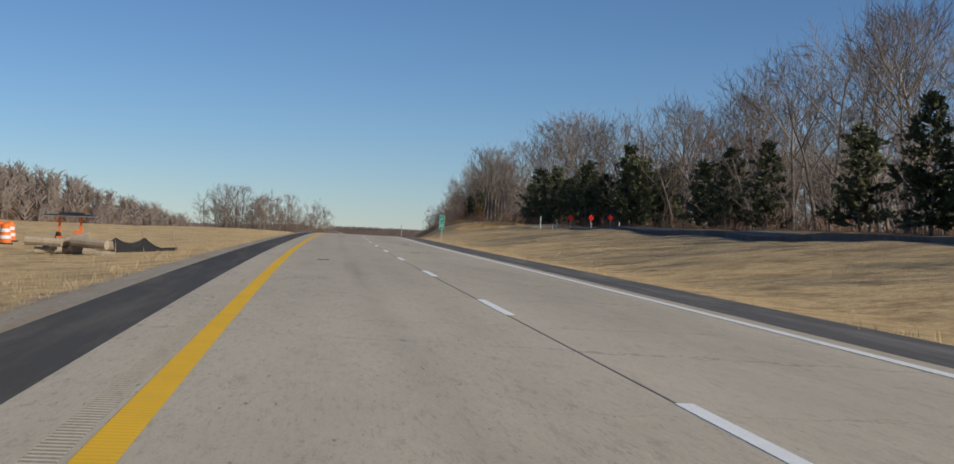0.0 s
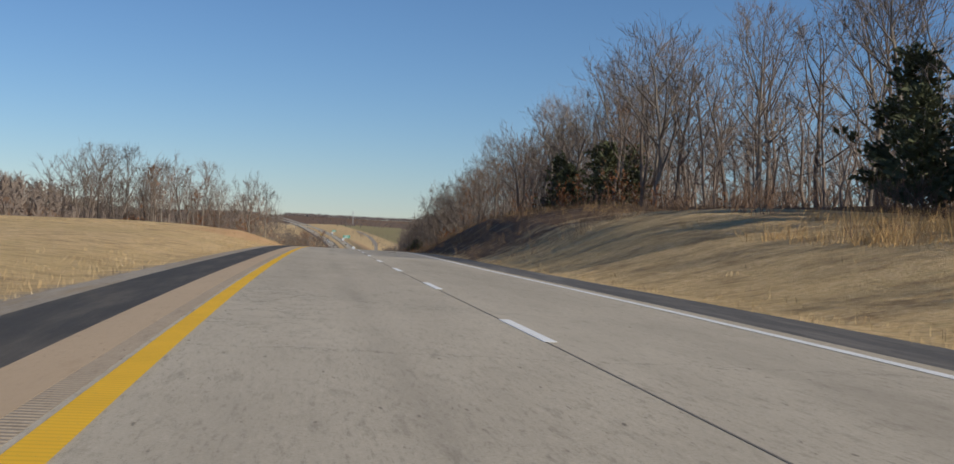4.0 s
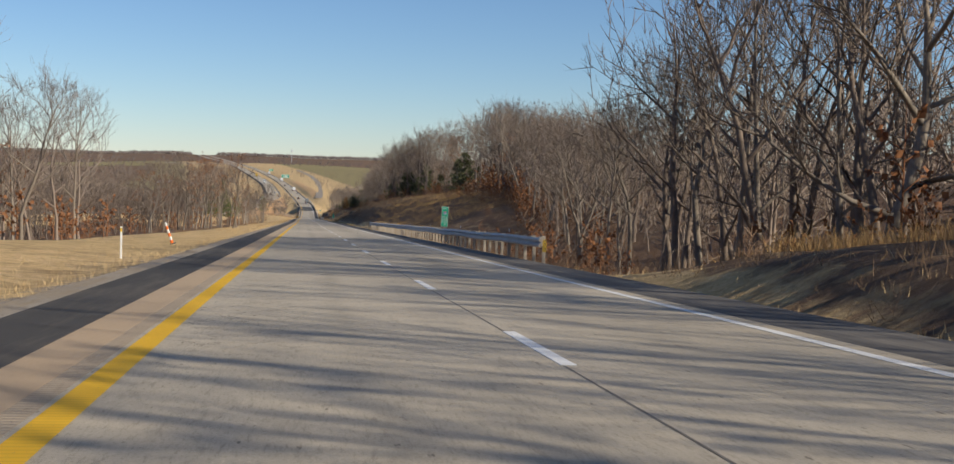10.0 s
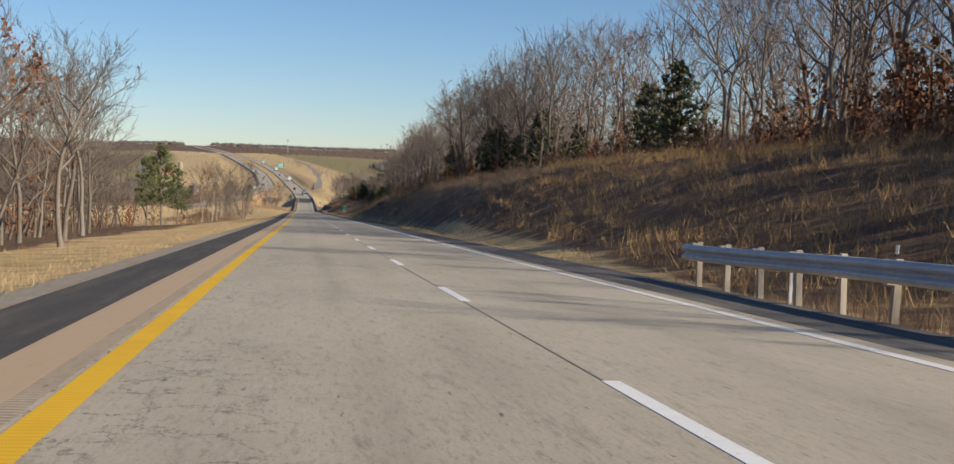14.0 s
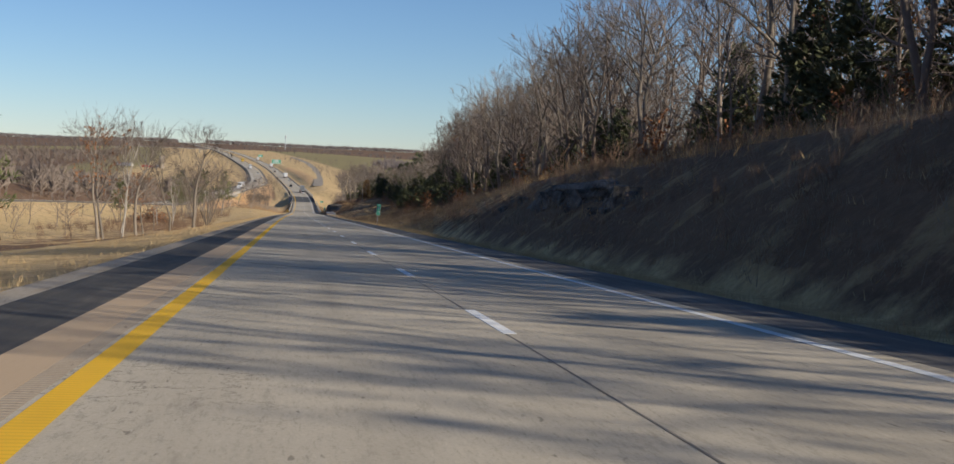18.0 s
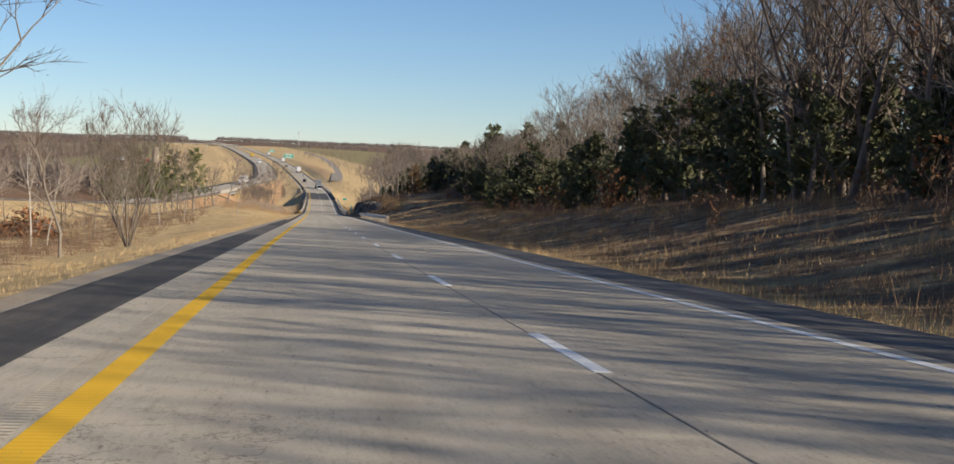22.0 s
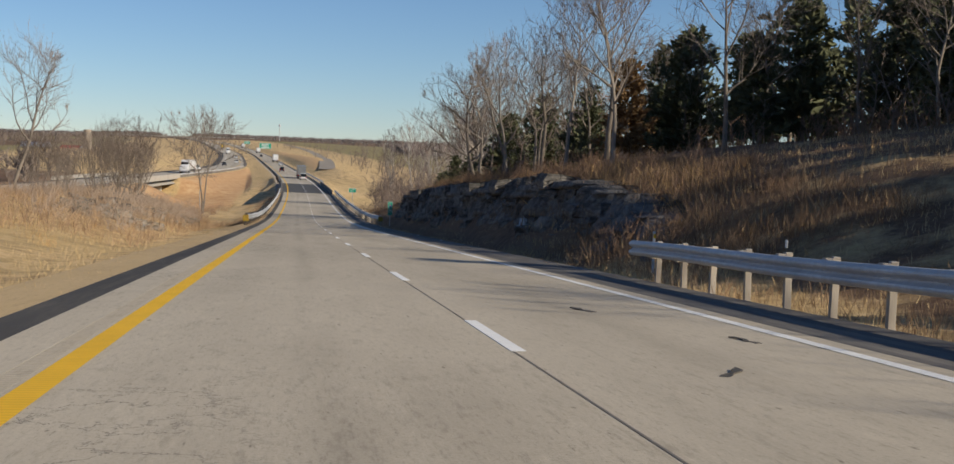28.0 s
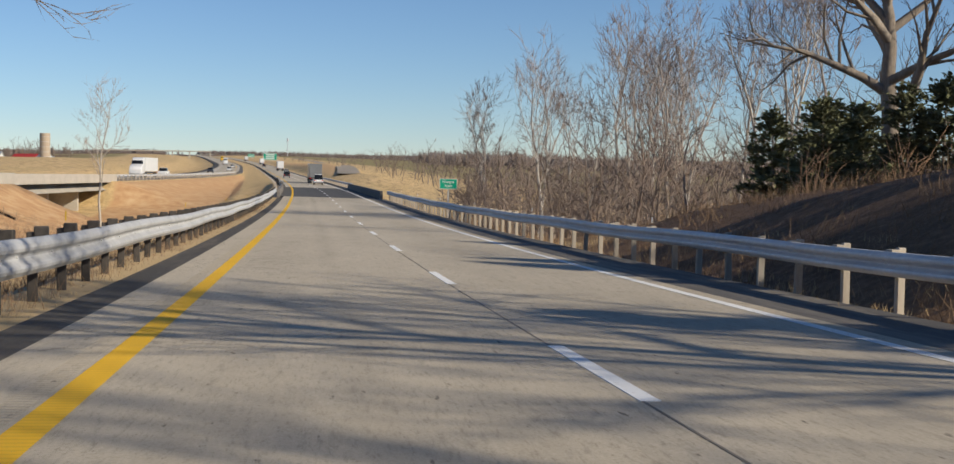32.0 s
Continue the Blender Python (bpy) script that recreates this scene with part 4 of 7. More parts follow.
for s_, l_, k_ in ((1134, 19, .62), (1139, 21.5, .72), (1131, 23, .66), (1146, 24, .6), (1138, 22.5, .75), (1144, 20.5, .72), (1130, 21, .62), (1127, 25, .7), (1148, 26, .8)):
    plant("cedar_tree", WOODS.choice(CEDARS), s_, l_, k_, WOODS.uniform(0, 360), "broad dark cedar under a great oak", group="evergreens along the wood's edge", tall=.75)


plant("cedar_tree", evergreen_kind(131, 7.6, 2.6, RUST_CEDAR, 470, taper=.75), 1028, 19.5, .9, 0, "cedar with rust-brown winter foliage above the rock cut", group="evergreens along the wood's edge")


# ---------------------------------------------------------------- deeper woods, joined
def replicate(templates, places):
    """Joins many copies: templates are (verts, tris) arrays, places rows of template, x, y, z, size, turn."""
    vs, fs, base = [], [], 0
    for k, x, y, z, size, turn in places:
        v, f = templates[int(k)]
        c, sn = math.cos(turn), math.sin(turn)
        r = np.array([[c, -sn, 0], [sn, c, 0], [0, 0, 1]])
        vs.append(v @ r.T * size + (x, y, z))
        fs.append(f + base)
        base += len(v)
    return np.concatenate(vs), np.concatenate(fs)


def tris(limbs):
    f = []
    for q in limbs.f:
        f.append(q[:3])
        if len(q) == 4:
            f.append((q[0], q[2], q[3]))
    return np.array([tuple(p) for p in limbs.v]), np.array(f)


def joined_tree(seed, height, spread, **more):
    wood, fine, _ = bare_tree(seed, height, spread, **more)
    (v0, f0), (v1, f1) = tris(wood), tris(fine)
    return np.concatenate([v0, v1]), np.concatenate([f0, f1 + len(v0)])


def mid_tree(seed, limbs=13, twigs=9):
    """A tree some way off: a crooked stem, limbs from low down and a loose net of twigs, 15 m tall."""
    rng = random.Random(seed)
    b = Limbs()
    tr = wander(rng, Vector((0, 0, -.5)), Vector((rng.gauss(0, .13), rng.gauss(0, .13), 1)), rng.uniform(8.5, 11), 4, .13, .02)
    w = rng.uniform(.09, .21)
    b.tube(tr, [w, w * .85, w * .65, w * .5, .05], 4)
    for i in range(limbs):
        f = .22 + .78 * (i + rng.random()) / limbs
        k = min(int(f * 4), 3)
        a = tr[k].lerp(tr[k + 1], f * 4 - k)
        ang = i * 2.4 + rng.uniform(-.5, .5)
        d = Vector((math.cos(ang), math.sin(ang), rng.uniform(.25, 1.5) * (.5 + f))).normalized()
        tip = a + d * rng.uniform(2.4, 5.2)
        if twigs > 4:
            bend = wander(rng, a, d, (tip - a).length, 2, .22, .1)
            b.tube(bend, [.055, .036, .012], 3)
            a, tip = bend[1], bend[2]
        else:
            b.spike(a, tip, .075)
        for _ in range(twigs):
            c = a.lerp(tip, rng.uniform(.2, 1))
            e = c + (d + Vector((rng.gauss(0, .7), rng.gauss(0, .7), rng.gauss(.2, .45)))).normalized() * rng.uniform(.9, 2.1)
            b.spike(c, e, .03 if twigs > 5 else .055)
    return tris(b)


MID = [mid_tree(440 + i) for i in range(10)]
LIGHT = [mid_tree(460 + i, 8, 4) for i in range(6)]
rows = []
for i in range(2050):
    s_ = WOODS.uniform(-70, 1082) if i % 4 else WOODS.choice((WOODS.uniform(190, 380), WOODS.uniform(30, 190)))
    e = float(wood_edge(s_))
    l_ = e + (7 if 335 < s_ < 420 else 3.5) + 42 * WOODS.random() ** 1.25
    g = ground_at(s_, l_)
    tall = float(wood_top(s_)) + (.3 if 395 < s_ < 470 else .05) * (l_ - e) - g.z + float(road_z(s_))
    if i % 4 == 1:
        s_ = WOODS.choice((WOODS.uniform(560, 800), WOODS.uniform(600, 720), WOODS.uniform(600, 720), WOODS.uniform(250, 345), WOODS.uniform(730, 810), WOODS.uniform(395, 540), WOODS.uniform(395, 540)))
        e = float(wood_edge(s_))
        l_ = e + 1 + (42 if s_ < 540 else 22) * WOODS.random()
        g = ground_at(s_, l_)
        tall = float(wood_top(s_)) + (.25 if 395 < s_ < 470 else 0) * (l_ - e) - g.z + float(road_z(s_))
    rows.append((WOODS.randrange(10) if l_ - e < (15 if s_ > 200 else 26) else 10 + WOODS.randrange(6), *g, max(.4, tall * WOODS.uniform(.55, 1.0) / 15), WOODS.uniform(0, 6.28)))
v, f = replicate(MID + LIGHT, rows)
EDGE_TREES = [joined_tree(700 + i, 15.0, 4.4, limbs=7, branches=5, subs=3, twigs=2, low=.22, fine_r=.02, open_=.65) for i in range(5)]
edge_rows = []
for i in range(230):
    s_ = WOODS.uniform(-40, 985)
    e = float(wood_edge(s_))
    l_ = e + WOODS.uniform(1.5, 15)
    g = ground_at(s_, l_)
    edge_rows.append((WOODS.randrange(5), *g, (float(wood_top(s_)) + (.28 if 395 < s_ < 470 else .08) * (l_ - e) - g.z + float(road_z(s_))) * WOODS.uniform(.75, 1.0) / 15, WOODS.uniform(0, 6.28)))
for i in range(225):
    s_ = WOODS.choice((WOODS.uniform(205, 345), WOODS.uniform(205, 345), WOODS.uniform(490, 540), WOODS.uniform(600, 740), WOODS.uniform(606, 660), WOODS.uniform(740, 805), WOODS.uniform(745, 795), WOODS.uniform(368, 396), WOODS.uniform(686, 716), WOODS.uniform(476, 522), WOODS.uniform(476, 522), WOODS.uniform(798, 842), WOODS.uniform(798, 842)))
    e = float(wood_edge(s_))
    l_ = e + WOODS.uniform(.5, 9)
    g = ground_at(s_, l_)
    edge_rows.append((WOODS.randrange(5), *g, (float(wood_top(s_)) - g.z + float(road_z(s_))) * WOODS.uniform(.8, 1.05) / 15, WOODS.uniform(0, 6.28)))
for i in range(16):
    s_, l_ = WOODS.uniform(1090, 1138), WOODS.uniform(27, 46)
    edge_rows.append((WOODS.randrange(5), *ground_at(s_, l_), WOODS.uniform(.75, .95), WOODS.uniform(0, 6.28)))
v2, f2 = replicate(EDGE_TREES, edge_rows)
tagged(new("second_row_woods", mesh_of("second_row_woods", v2, f2, TWIG)), "second row of leafless hardwoods with wide hazy crowns", "woods", kind="stuff")
tagged(new("deep_woods", mesh_of("deep_woods", v, f, TWIG)), "dense leafless hardwood forest behind the wood's edge", "woods", kind="stuff")


# ---------------------------------------------------------------- woods and trees on the left
LEFTW = random.Random(9)
for i in range(34):                     # thicket beyond the low rise
    s_ = 318 + 118 * (i + LEFTW.random()) / 34
    l_ = -LEFTW.uniform(18, 30) - (8 if s_ < 345 else 0)
    rust = LEFTW.random() < .38
    plant("bare_tree", LEFTW.choice(RUSTY if rust else OAKS), s_, l_, LEFTW.uniform(.62, .86) if s_ < 355 else LEFTW.uniform(.6, .82), LEFTW.uniform(0, 360),
          "oak with rust-brown dead leaves" if rust else "leafless hardwood in a roadside thicket", group="trees of the left thicket")
plant("bare_tree", BROAD[0], 338, -42, .95, 40, "round-crowned leafless tree on the field's edge", group="trees of the left thicket")
for s_, l_, size, kind, lab in (
        (540, -18, .85, RUSTY[0], "oak with rust-brown dead leaves"), (546, -22, .68, OAKS[1], "leafless hardwood on the lower slope"), (552, -16.5, .68, OAKS[3], "leafless hardwood on the lower slope"),
        (558, -24, .8, OAKS[2], "leafless hardwood on the lower slope"), (566, -19, .75, OAKS[0], "leafless hardwood on the lower slope"), (530, -23, .7, RUSTY[1], "oak with rust-brown dead leaves"),
        (516, -24, .7, OAKS[4], "leafless hardwood on the lower slope"), (590, -24, .75, OAKS[5], "leafless hardwood on the lower slope"), (604, -30, .8, RUSTY[0], "oak with rust-brown dead leaves"),
        (622, -27, .7, OAKS[1], "leafless hardwood on the lower slope"), (640, -34, .7, OAKS[2], "leafless hardwood on the lower slope"),
        (500, -11.5, .72, RUSTY[0], "oak with rust-brown dead leaves"), (507, -13.5, .55, OAKS[3], "leafless hardwood beside the verge"), (519, -12, .54, OAKS[5], "leafless hardwood beside the verge"), (528, -13.5, .58, OAKS[1], "leafless hardwood beside the verge"),
        (511, -16, .78, RUSTY[1], "oak with rust-brown dead leaves"), (522, -16.5, .7, RUSTY[0], "oak with rust-brown dead leaves"), (531, -17, .6, OAKS[4], "leafless hardwood beside the verge"),
        (534, -19, .66, OAKS[6], "leafless hardwood on the lower slope"), (543, -25, .72, OAKS[5], "leafless hardwood on the lower slope"), (561, -17.5, .62, OAKS[0], "leafless hardwood on the lower slope"),
        (536, -26, .8, RUSTY[1], "oak with rust-brown dead leaves"), (556, -20, .75, RUSTY[0], "oak with rust-brown dead leaves"), (570, -23, .68, OAKS[2], "leafless hardwood on the lower slope"),
        (730, -20, .85, RUSTY[1], "oak with rust-brown dead leaves"), (741, -22, .8, OAKS[1], "tall leafless tree on the verge"), (752, -21, .9, SLIM[2], "slender leafless tree on the verge"), (757, -20, .82, OAKS[5], "tall leafless tree on the verge"),
        (772, -21, .62, RUSTY[1], "oak with rust-brown dead leaves"), (764, -17, .72, OAKS[4], "leafless tree on the verge"), (790, -26, .6, SLIM[1], "slender leafless tree on the verge"),
        (812, -24, .5, OAKS[0], "small leafless tree on the verge"), (826, -30, .5, RUSTY[0], "oak with rust-brown dead leaves"), (846, -27, .55, SLIM[0], "slender leafless tree on the verge"),
        (1043, -21.6, .8, OAKS[4], "tall leafless oak on the median"), (1034, -24, .62, OAKS[1], "leafless tree on the median"), (1039, -26, .6, OAKS[5], "leafless tree on the median"), (1029, -23.5, .62, SLIM[2], "slender leafless tree on the median"),
        (1074, -31, .5, OAKS[6], "small leafless tree on the median"), (1066, -36, .52, OAKS[3], "small leafless tree on the median"),
        (862, -26, .62, SLIM[1], "slender pale tree in the brush of the verge"), (848, -24.5, .7, SLIM[2], "slender pale tree in the brush of the verge"), (836, -20, .72, OAKS[4], "leaning leafless tree on the verge"),
        (894, -24, .6, SLIM[0], "slender pale tree in the brush of the verge"), (908, -27, .62, OAKS[0], "leafless tree on the grassy slope"), (922, -23, .55, SLIM[2], "slender leafless tree on the grassy slope"),
        (953, -14.5, .57, SLIM[1], "slender leafless tree on the grassy slope"), (934, -21, .62, OAKS[6], "leafless tree on the grassy slope"), (985, -27, .66, OAKS[2], "leafless tree on the grassy slope"),
        (1202, -20, .9, SLIM[0], "slender leafless sapling on the flood plain")):
    plant("bare_tree", kind, s_, l_, size, LEFTW.uniform(0, 360), lab, group="scattered trees on the left")
plant("bare_tree", OAKS[3], 787, -16, .93, 10, "tall pale leafless tree beside the shoulder", group="scattered trees on the left", lean=7)
plant("bare_tree", FAN[0], 866, -19.5, 1.17, 30, "many-stemmed leafless tree on the verge", group="scattered trees on the left")
for s_, l_, size in ((1027, -12.5, .33), (1031, -14.5, .38), (1034.5, -12.5, .42), (1023, -15.5, .28), (1038, -15, .46), (1029, -17.5, .36), (1041, -13, .4), (1018, -14, .22), (1036, -17, .4), (1044, -15, .42)):
    plant("leafless_shrub", FAN[0], s_, l_, size, 70 * size + 40 * s_, "tangled leafless shrub on the weedy outcrop", "shrub", "shrubs on the outcrop")
plant("bare_tree", FAN[0], 905, -26, .9, 100, "many-stemmed leafless tree on the verge", group="scattered trees on the left")
plant("bare_tree", FAN[0], 1092, -19.5, .98, 250, "many-stemmed spreading tree on the median", group="scattered trees on the left")
plant("bare_tree", TWIN[0], 1120, -14, 1.0, 80, "tall leafless tree with two stems behind the guard rail", group="scattered trees on the left")
plant("bare_tree", GREAT, 1140, 25, 1.12, 120, "great spreading leafless oak on the bank", group="trees along the wood's edge")
for s_, l_, size, k_ in ((1001, 17, .62, 0), (1008, 13.5, .6, 3), (1015, 15, .7, 1), (1022, 12.5, .55, 5), (1029, 15.5, .72, 2), (1036, 12.8, .62, 6), (1045, 14, .66, 4), (1055, 13.5, .6, 1)):
    plant("bare_tree", OAKS[k_], s_, l_, size, 50 * k_ + 2 * size, "leafless oak on top of the rock cut", group="trees along the wood's edge")
plant("bare_tree", BROAD[1], 1083, 17, .9, 20, "spreading leafless oak above the rock cut", group="trees along the wood's edge")
for s_, l_, size in ((676, -24, 1.15), (684, -27, 1.05), (692, -23, .9), (961, -22, .95), (957, -34, .95), (970, -30, .85), (1000, -36, 1.15), (1016, -31, 1.2), (1030, -34, 1.05), (880, -38, .8)):
    plant("pine_tree", LEFTW.choice(PINES), s_, l_, size, LEFTW.uniform(0, 360), "green pine with a bare lower trunk", group="pines on the left")


def joined_brush(seed):
    rng = random.Random(seed)
    b = Limbs()
    for i in range(13):
        a = Vector((rng.gauss(0, .25), rng.gauss(0, .25), -.05))
        d = Vector((rng.gauss(0, .45), rng.gauss(0, .45), 1)).normalized()
        tip = a + d * rng.uniform(.6, 1.5)
        b.spike(a, tip, .016)
        for _ in range(2):
            c = a.lerp(tip, rng.uniform(.35, .95))
            b.spike(c, c + (d + Vector((rng.gauss(0, .6), rng.gauss(0, .6), .2))).normalized() * rng.uniform(.3, .6), .012)
    return tris(b)


BUSH = [joined_brush(300 + i) for i in range(4)]


def scatter(name, templates, mat, count, where, size, label, category, rng):
    rows_ = []
    for _ in range(count):
        s_, l_ = where(rng)
        g = ground_at(s_, l_) if abs(l_) > 6.0 or s_ > 1190 else on_road(s_, l_, -.03)
        rows_.append((rng.randrange(len(templates)), g.x, g.y, g.z - .03, rng.uniform(*size), rng.uniform(0, 6.28)))
    v_, f_ = replicate(templates, rows_)
    return tagged(new(name, mesh_of(name, v_, f_, mat)), label, category, kind="stuff")


R = random.Random(17)


def rust_sapling(seed):
    """A young oak, 3 m tall, thick with dead leaves."""
    rng = random.Random(seed)
    b = Limbs()
    for i in range(11):
        a = Vector((0, 0, .2 + 2.0 * i / 11))
        ang = i * 2.4
        tip = a + Vector((math.cos(ang), math.sin(ang), rng.uniform(.4, 1.2))) * rng.uniform(.45, .9)
        b.spike(a, tip, .02)
        for _ in range(7):
            n = Vector((rng.gauss(0, 1), rng.gauss(0, 1), rng.gauss(0, 1))).normalized()
            b.leaf(a.lerp(tip, rng.uniform(.3, 1.1)), n.orthogonal().normalized(), n, rng.uniform(.12, .24))
    b.spike(Vector((0, 0, -.1)), Vector((0, 0, 2.8)), .04)
    return tris(b)


SAPLING = [rust_sapling(350 + i) for i in range(4)]


def left_wood(r):
    s_ = r.choice((r.uniform(310, 450), r.uniform(490, 700), r.uniform(490, 700), r.uniform(120, 460)))
    return s_, -r.uniform(26, 48) if s_ > 300 else -r.uniform(150, 260)


scatter("left_thicket_rows", EDGE_TREES, TWIG, 48, lambda r: (r.uniform(318, 440), -r.uniform(19, 44)), (.5, .74), "leafless thicket with wide crowns below the mound", "woods", R)
scatter("left_woods", MID, TWIG, 320, left_wood, (.65, .95), "leafless woods below the highway on the left", "woods", R)
scatter("median_saplings", MID, TWIG, 80, lambda r: (r.uniform(690, 1180), -r.uniform(24, 46)), (.3, .55), "thin leafless saplings scattered over the median", "saplings", R)
scatter("underbrush", BUSH, BRUSH, 1300, lambda r: (lambda s_: (s_, float(wood_edge(s_)) + r.gauss(2.5, 4)))(r.uniform(100, 1240)), (.6, 1.7), "brown underbrush along the wood's edge", "brush", R)
scatter("field_edge_brush", BUSH, BRUSH, 260, lambda r: (lambda s_: (s_, float(wood_edge(s_)) + r.uniform(0, 14)))(r.uniform(15, 185)), (1.0, 2.2), "brown thicket under the trees behind the lane", "brush", R)
scatter("left_brush", BUSH, BRUSH, 380, lambda r: (lambda k: ((r.uniform(480, 780), -r.uniform(24, 46)), (r.uniform(1036, 1060), -r.uniform(9, 20)), (r.uniform(1060, 1200), -r.uniform(12, 40)))[k])(r.randrange(3)), (.4, 1.2), "brown brush and weeds on the left slope", "brush", R)
scatter("wood_floor_brush", BUSH, BRUSH, 520, lambda r: (lambda s_: (s_, float(wood_edge(s_)) + 13 * r.random()))(r.uniform(450, 600)), (1.0, 2.3), "brown brush under the woods above the bank", "brush", R)
scatter("rust_saplings", SAPLING, RUST, 360, lambda r: (lambda s_: (s_, float(wood_edge(s_)) + r.gauss(1.5, 3)))(r.uniform(190, 980)), (.4, 1.25), "young oaks with rust-brown dead leaves along the wood's edge", "saplings", R)
scatter("understory", LIGHT, TWIG, 420, lambda r: (lambda s_: (s_, float(wood_edge(s_)) + 14 * r.random() - 1))(r.uniform(180, 1110)), (.14, .36), "thin leafless saplings under the woods", "saplings", R)
scatter("left_rust_saplings", SAPLING, RUST, 70, lambda r: ((r.uniform(320, 440), -r.uniform(17, 30)) if r.random() < .4 else (r.uniform(490, 700), -r.uniform(22, 44))), (.6, 1.5), "young oaks with rust-brown dead leaves on the left slope", "saplings", R)
scatter("rust_undergrowth", SAPLING, RUST, 90, lambda r: (lambda s_: (s_, float(wood_edge(s_)) + r.uniform(-1, 9)))(r.uniform(478, 545) if r.random() < .7 else r.uniform(335, 375)), (.7, 1.8), "young oaks with rust-brown dead leaves under the old trees", "saplings", R)
scatter("river_thicket", MID, TWIG, 220, lambda r: (r.uniform(1150, 1262), 17 + 46 * r.random()), (.3, .68), "brown leafless thicket between the pale river trees", "woods", R)
scatter("river_woods", MID, PALE_TWIG, 210, lambda r: (r.uniform(1150, 1264), 15.5 + 48 * r.random() ** 1.3), (.5, .85), "pale leafless woods on the river bank", "woods", R)


def brush_pile(seed, wide, high, leafy):
    """Branches and logs thrown together, with dead leaves still on them."""
    rng = random.Random(seed)
    wood, leaves = Limbs(), Limbs()
    for i in range(150):
        a = rng.uniform(0, 6.283)
        r_ = wide * .5 * rng.random() ** .6
        z_ = high * (1 - (2 * r_ / wide) ** 2) * rng.uniform(.1, 1.0)
        c = Vector((math.cos(a) * r_, math.sin(a) * r_, z_))
        d = Vector((rng.gauss(0, 1), rng.gauss(0, 1), rng.gauss(0, .3))).normalized() * rng.uniform(.5, 1.6)
        w = rng.uniform(.015, .06) if i % 9 else .16
        wood.tube([c - d, c + d * .2, c + d], [w, w * .8, w * .4], 4)
        for _ in range(int(9 * leafy)):
            n = Vector((rng.gauss(0, 1), rng.gauss(0, 1), rng.gauss(0, 1))).normalized()
            leaves.leaf(c + d * rng.uniform(-.6, 1.1) + n * .2, n.orthogonal().normalized(), n, rng.uniform(.18, .36))
    out = [("branches", wood.mesh("branches", BARK), "")]
    if leaves.v:
        out.append(("dead_leaves", leaves.mesh("dead_leaves", RUST), "rust-brown dead leaves"))
    return out


plant("brush_pile", brush_pile(71, 7.0, 3.2, 1.4), 882, -31.7, 1, 0, "rounded heap of cut oak tops with rust-brown leaves", "brush pile", "brush piles")
plant("brush_pile", brush_pile(72, 6.0, 2.0, 1.0), 327, -35.5, 1, 30, "heap of felled branches with rust-brown leaves on the field's edge", "brush pile", "brush piles")
plant("brush_pile", brush_pile(73, 9.0, 1.5, .15), 330, -29.5, 1, 80, "long heap of bare logs and branches on the field's edge", "brush pile", "brush piles")

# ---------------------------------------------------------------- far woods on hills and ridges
# Paler and greyer than the near twigs: distance haze is mixed into this colour.
HAZE_TWIG = plain("haze_greyed_woods", (.15, .125, .115), (.235, .195, .175), .05, .95, bumps=0)


def far_clump(seed):
    """A distant tree: a ragged crown of upright needles on a short stem."""
    rng = random.Random(seed)
    b = Limbs()
    b.spike(Vector((0, 0, -1)), Vector((0, 0, 8)), .35)
    for i in range(15):
        a = i * 2.4
        r_ = rng.uniform(.4, 3.6)
        c = Vector((math.cos(a) * r_, math.sin(a) * r_, rng.uniform(1.5, 5.5)))
        b.spike(c, c + Vector((math.cos(a) * 1.2, math.sin(a) * 1.2, rng.uniform(3, 6.5))), rng.uniform(.5, .95))
    return tris(b)


def round_clump(seed):
    """A distant hardwood, 10 m tall: a stem and a full round crown of rising boughs."""
    rng = random.Random(seed)
    b = Limbs()
    b.spike(Vector((0, 0, -1)), Vector((0, 0, 7)), .22)
    for i in range(22):
        a = i * 2.4
        t_ = rng.random()
        c = Vector((0, 0, 1.8 + 4.5 * t_))
        d = Vector((math.cos(a), math.sin(a), rng.uniform(.15, 1.0) + 1.1 * t_)).normalized()
        e = c + d * rng.uniform(2.6, 4.6) * (1.1 - .35 * t_)
        b.spike(c, e, .22)
        for _ in range(1):
            p_ = c.lerp(e, rng.uniform(.35, .9))
            b.spike(p_, p_ + (d + Vector((rng.gauss(0, .7), rng.gauss(0, .7), rng.gauss(.2, .5)))).normalized() * rng.uniform(1, 2.2), .13)
    return tris(b)


CLUMP = [far_clump(400 + i) for i in range(4)]
ROUND = [round_clump(420 + i) for i in range(6)]


def far_rows(n, where, size, kinds):
    out = []
    for _ in range(n):
        x, y = where(R)
        l_ = x - float(road_x(y))
        if abs(l_) < 30 or abs(x - float(west_x(y))) < 22:
            continue
        out.append((R.randrange(len(kinds)), x, y, float(ground(y, l_)) - .5, R.uniform(*size), R.uniform(0, 6.28)))
    return replicate(kinds, out)


def far_woods(name, n, where, size, label, kinds=None, mat=None):
    v_, f_ = far_rows(n, where, size, kinds or CLUMP)
    tagged(new(name, mesh_of(name, v_, f_, mat or (TWIG if kinds else HAZE_TWIG))), label, "woods", kind="stuff")


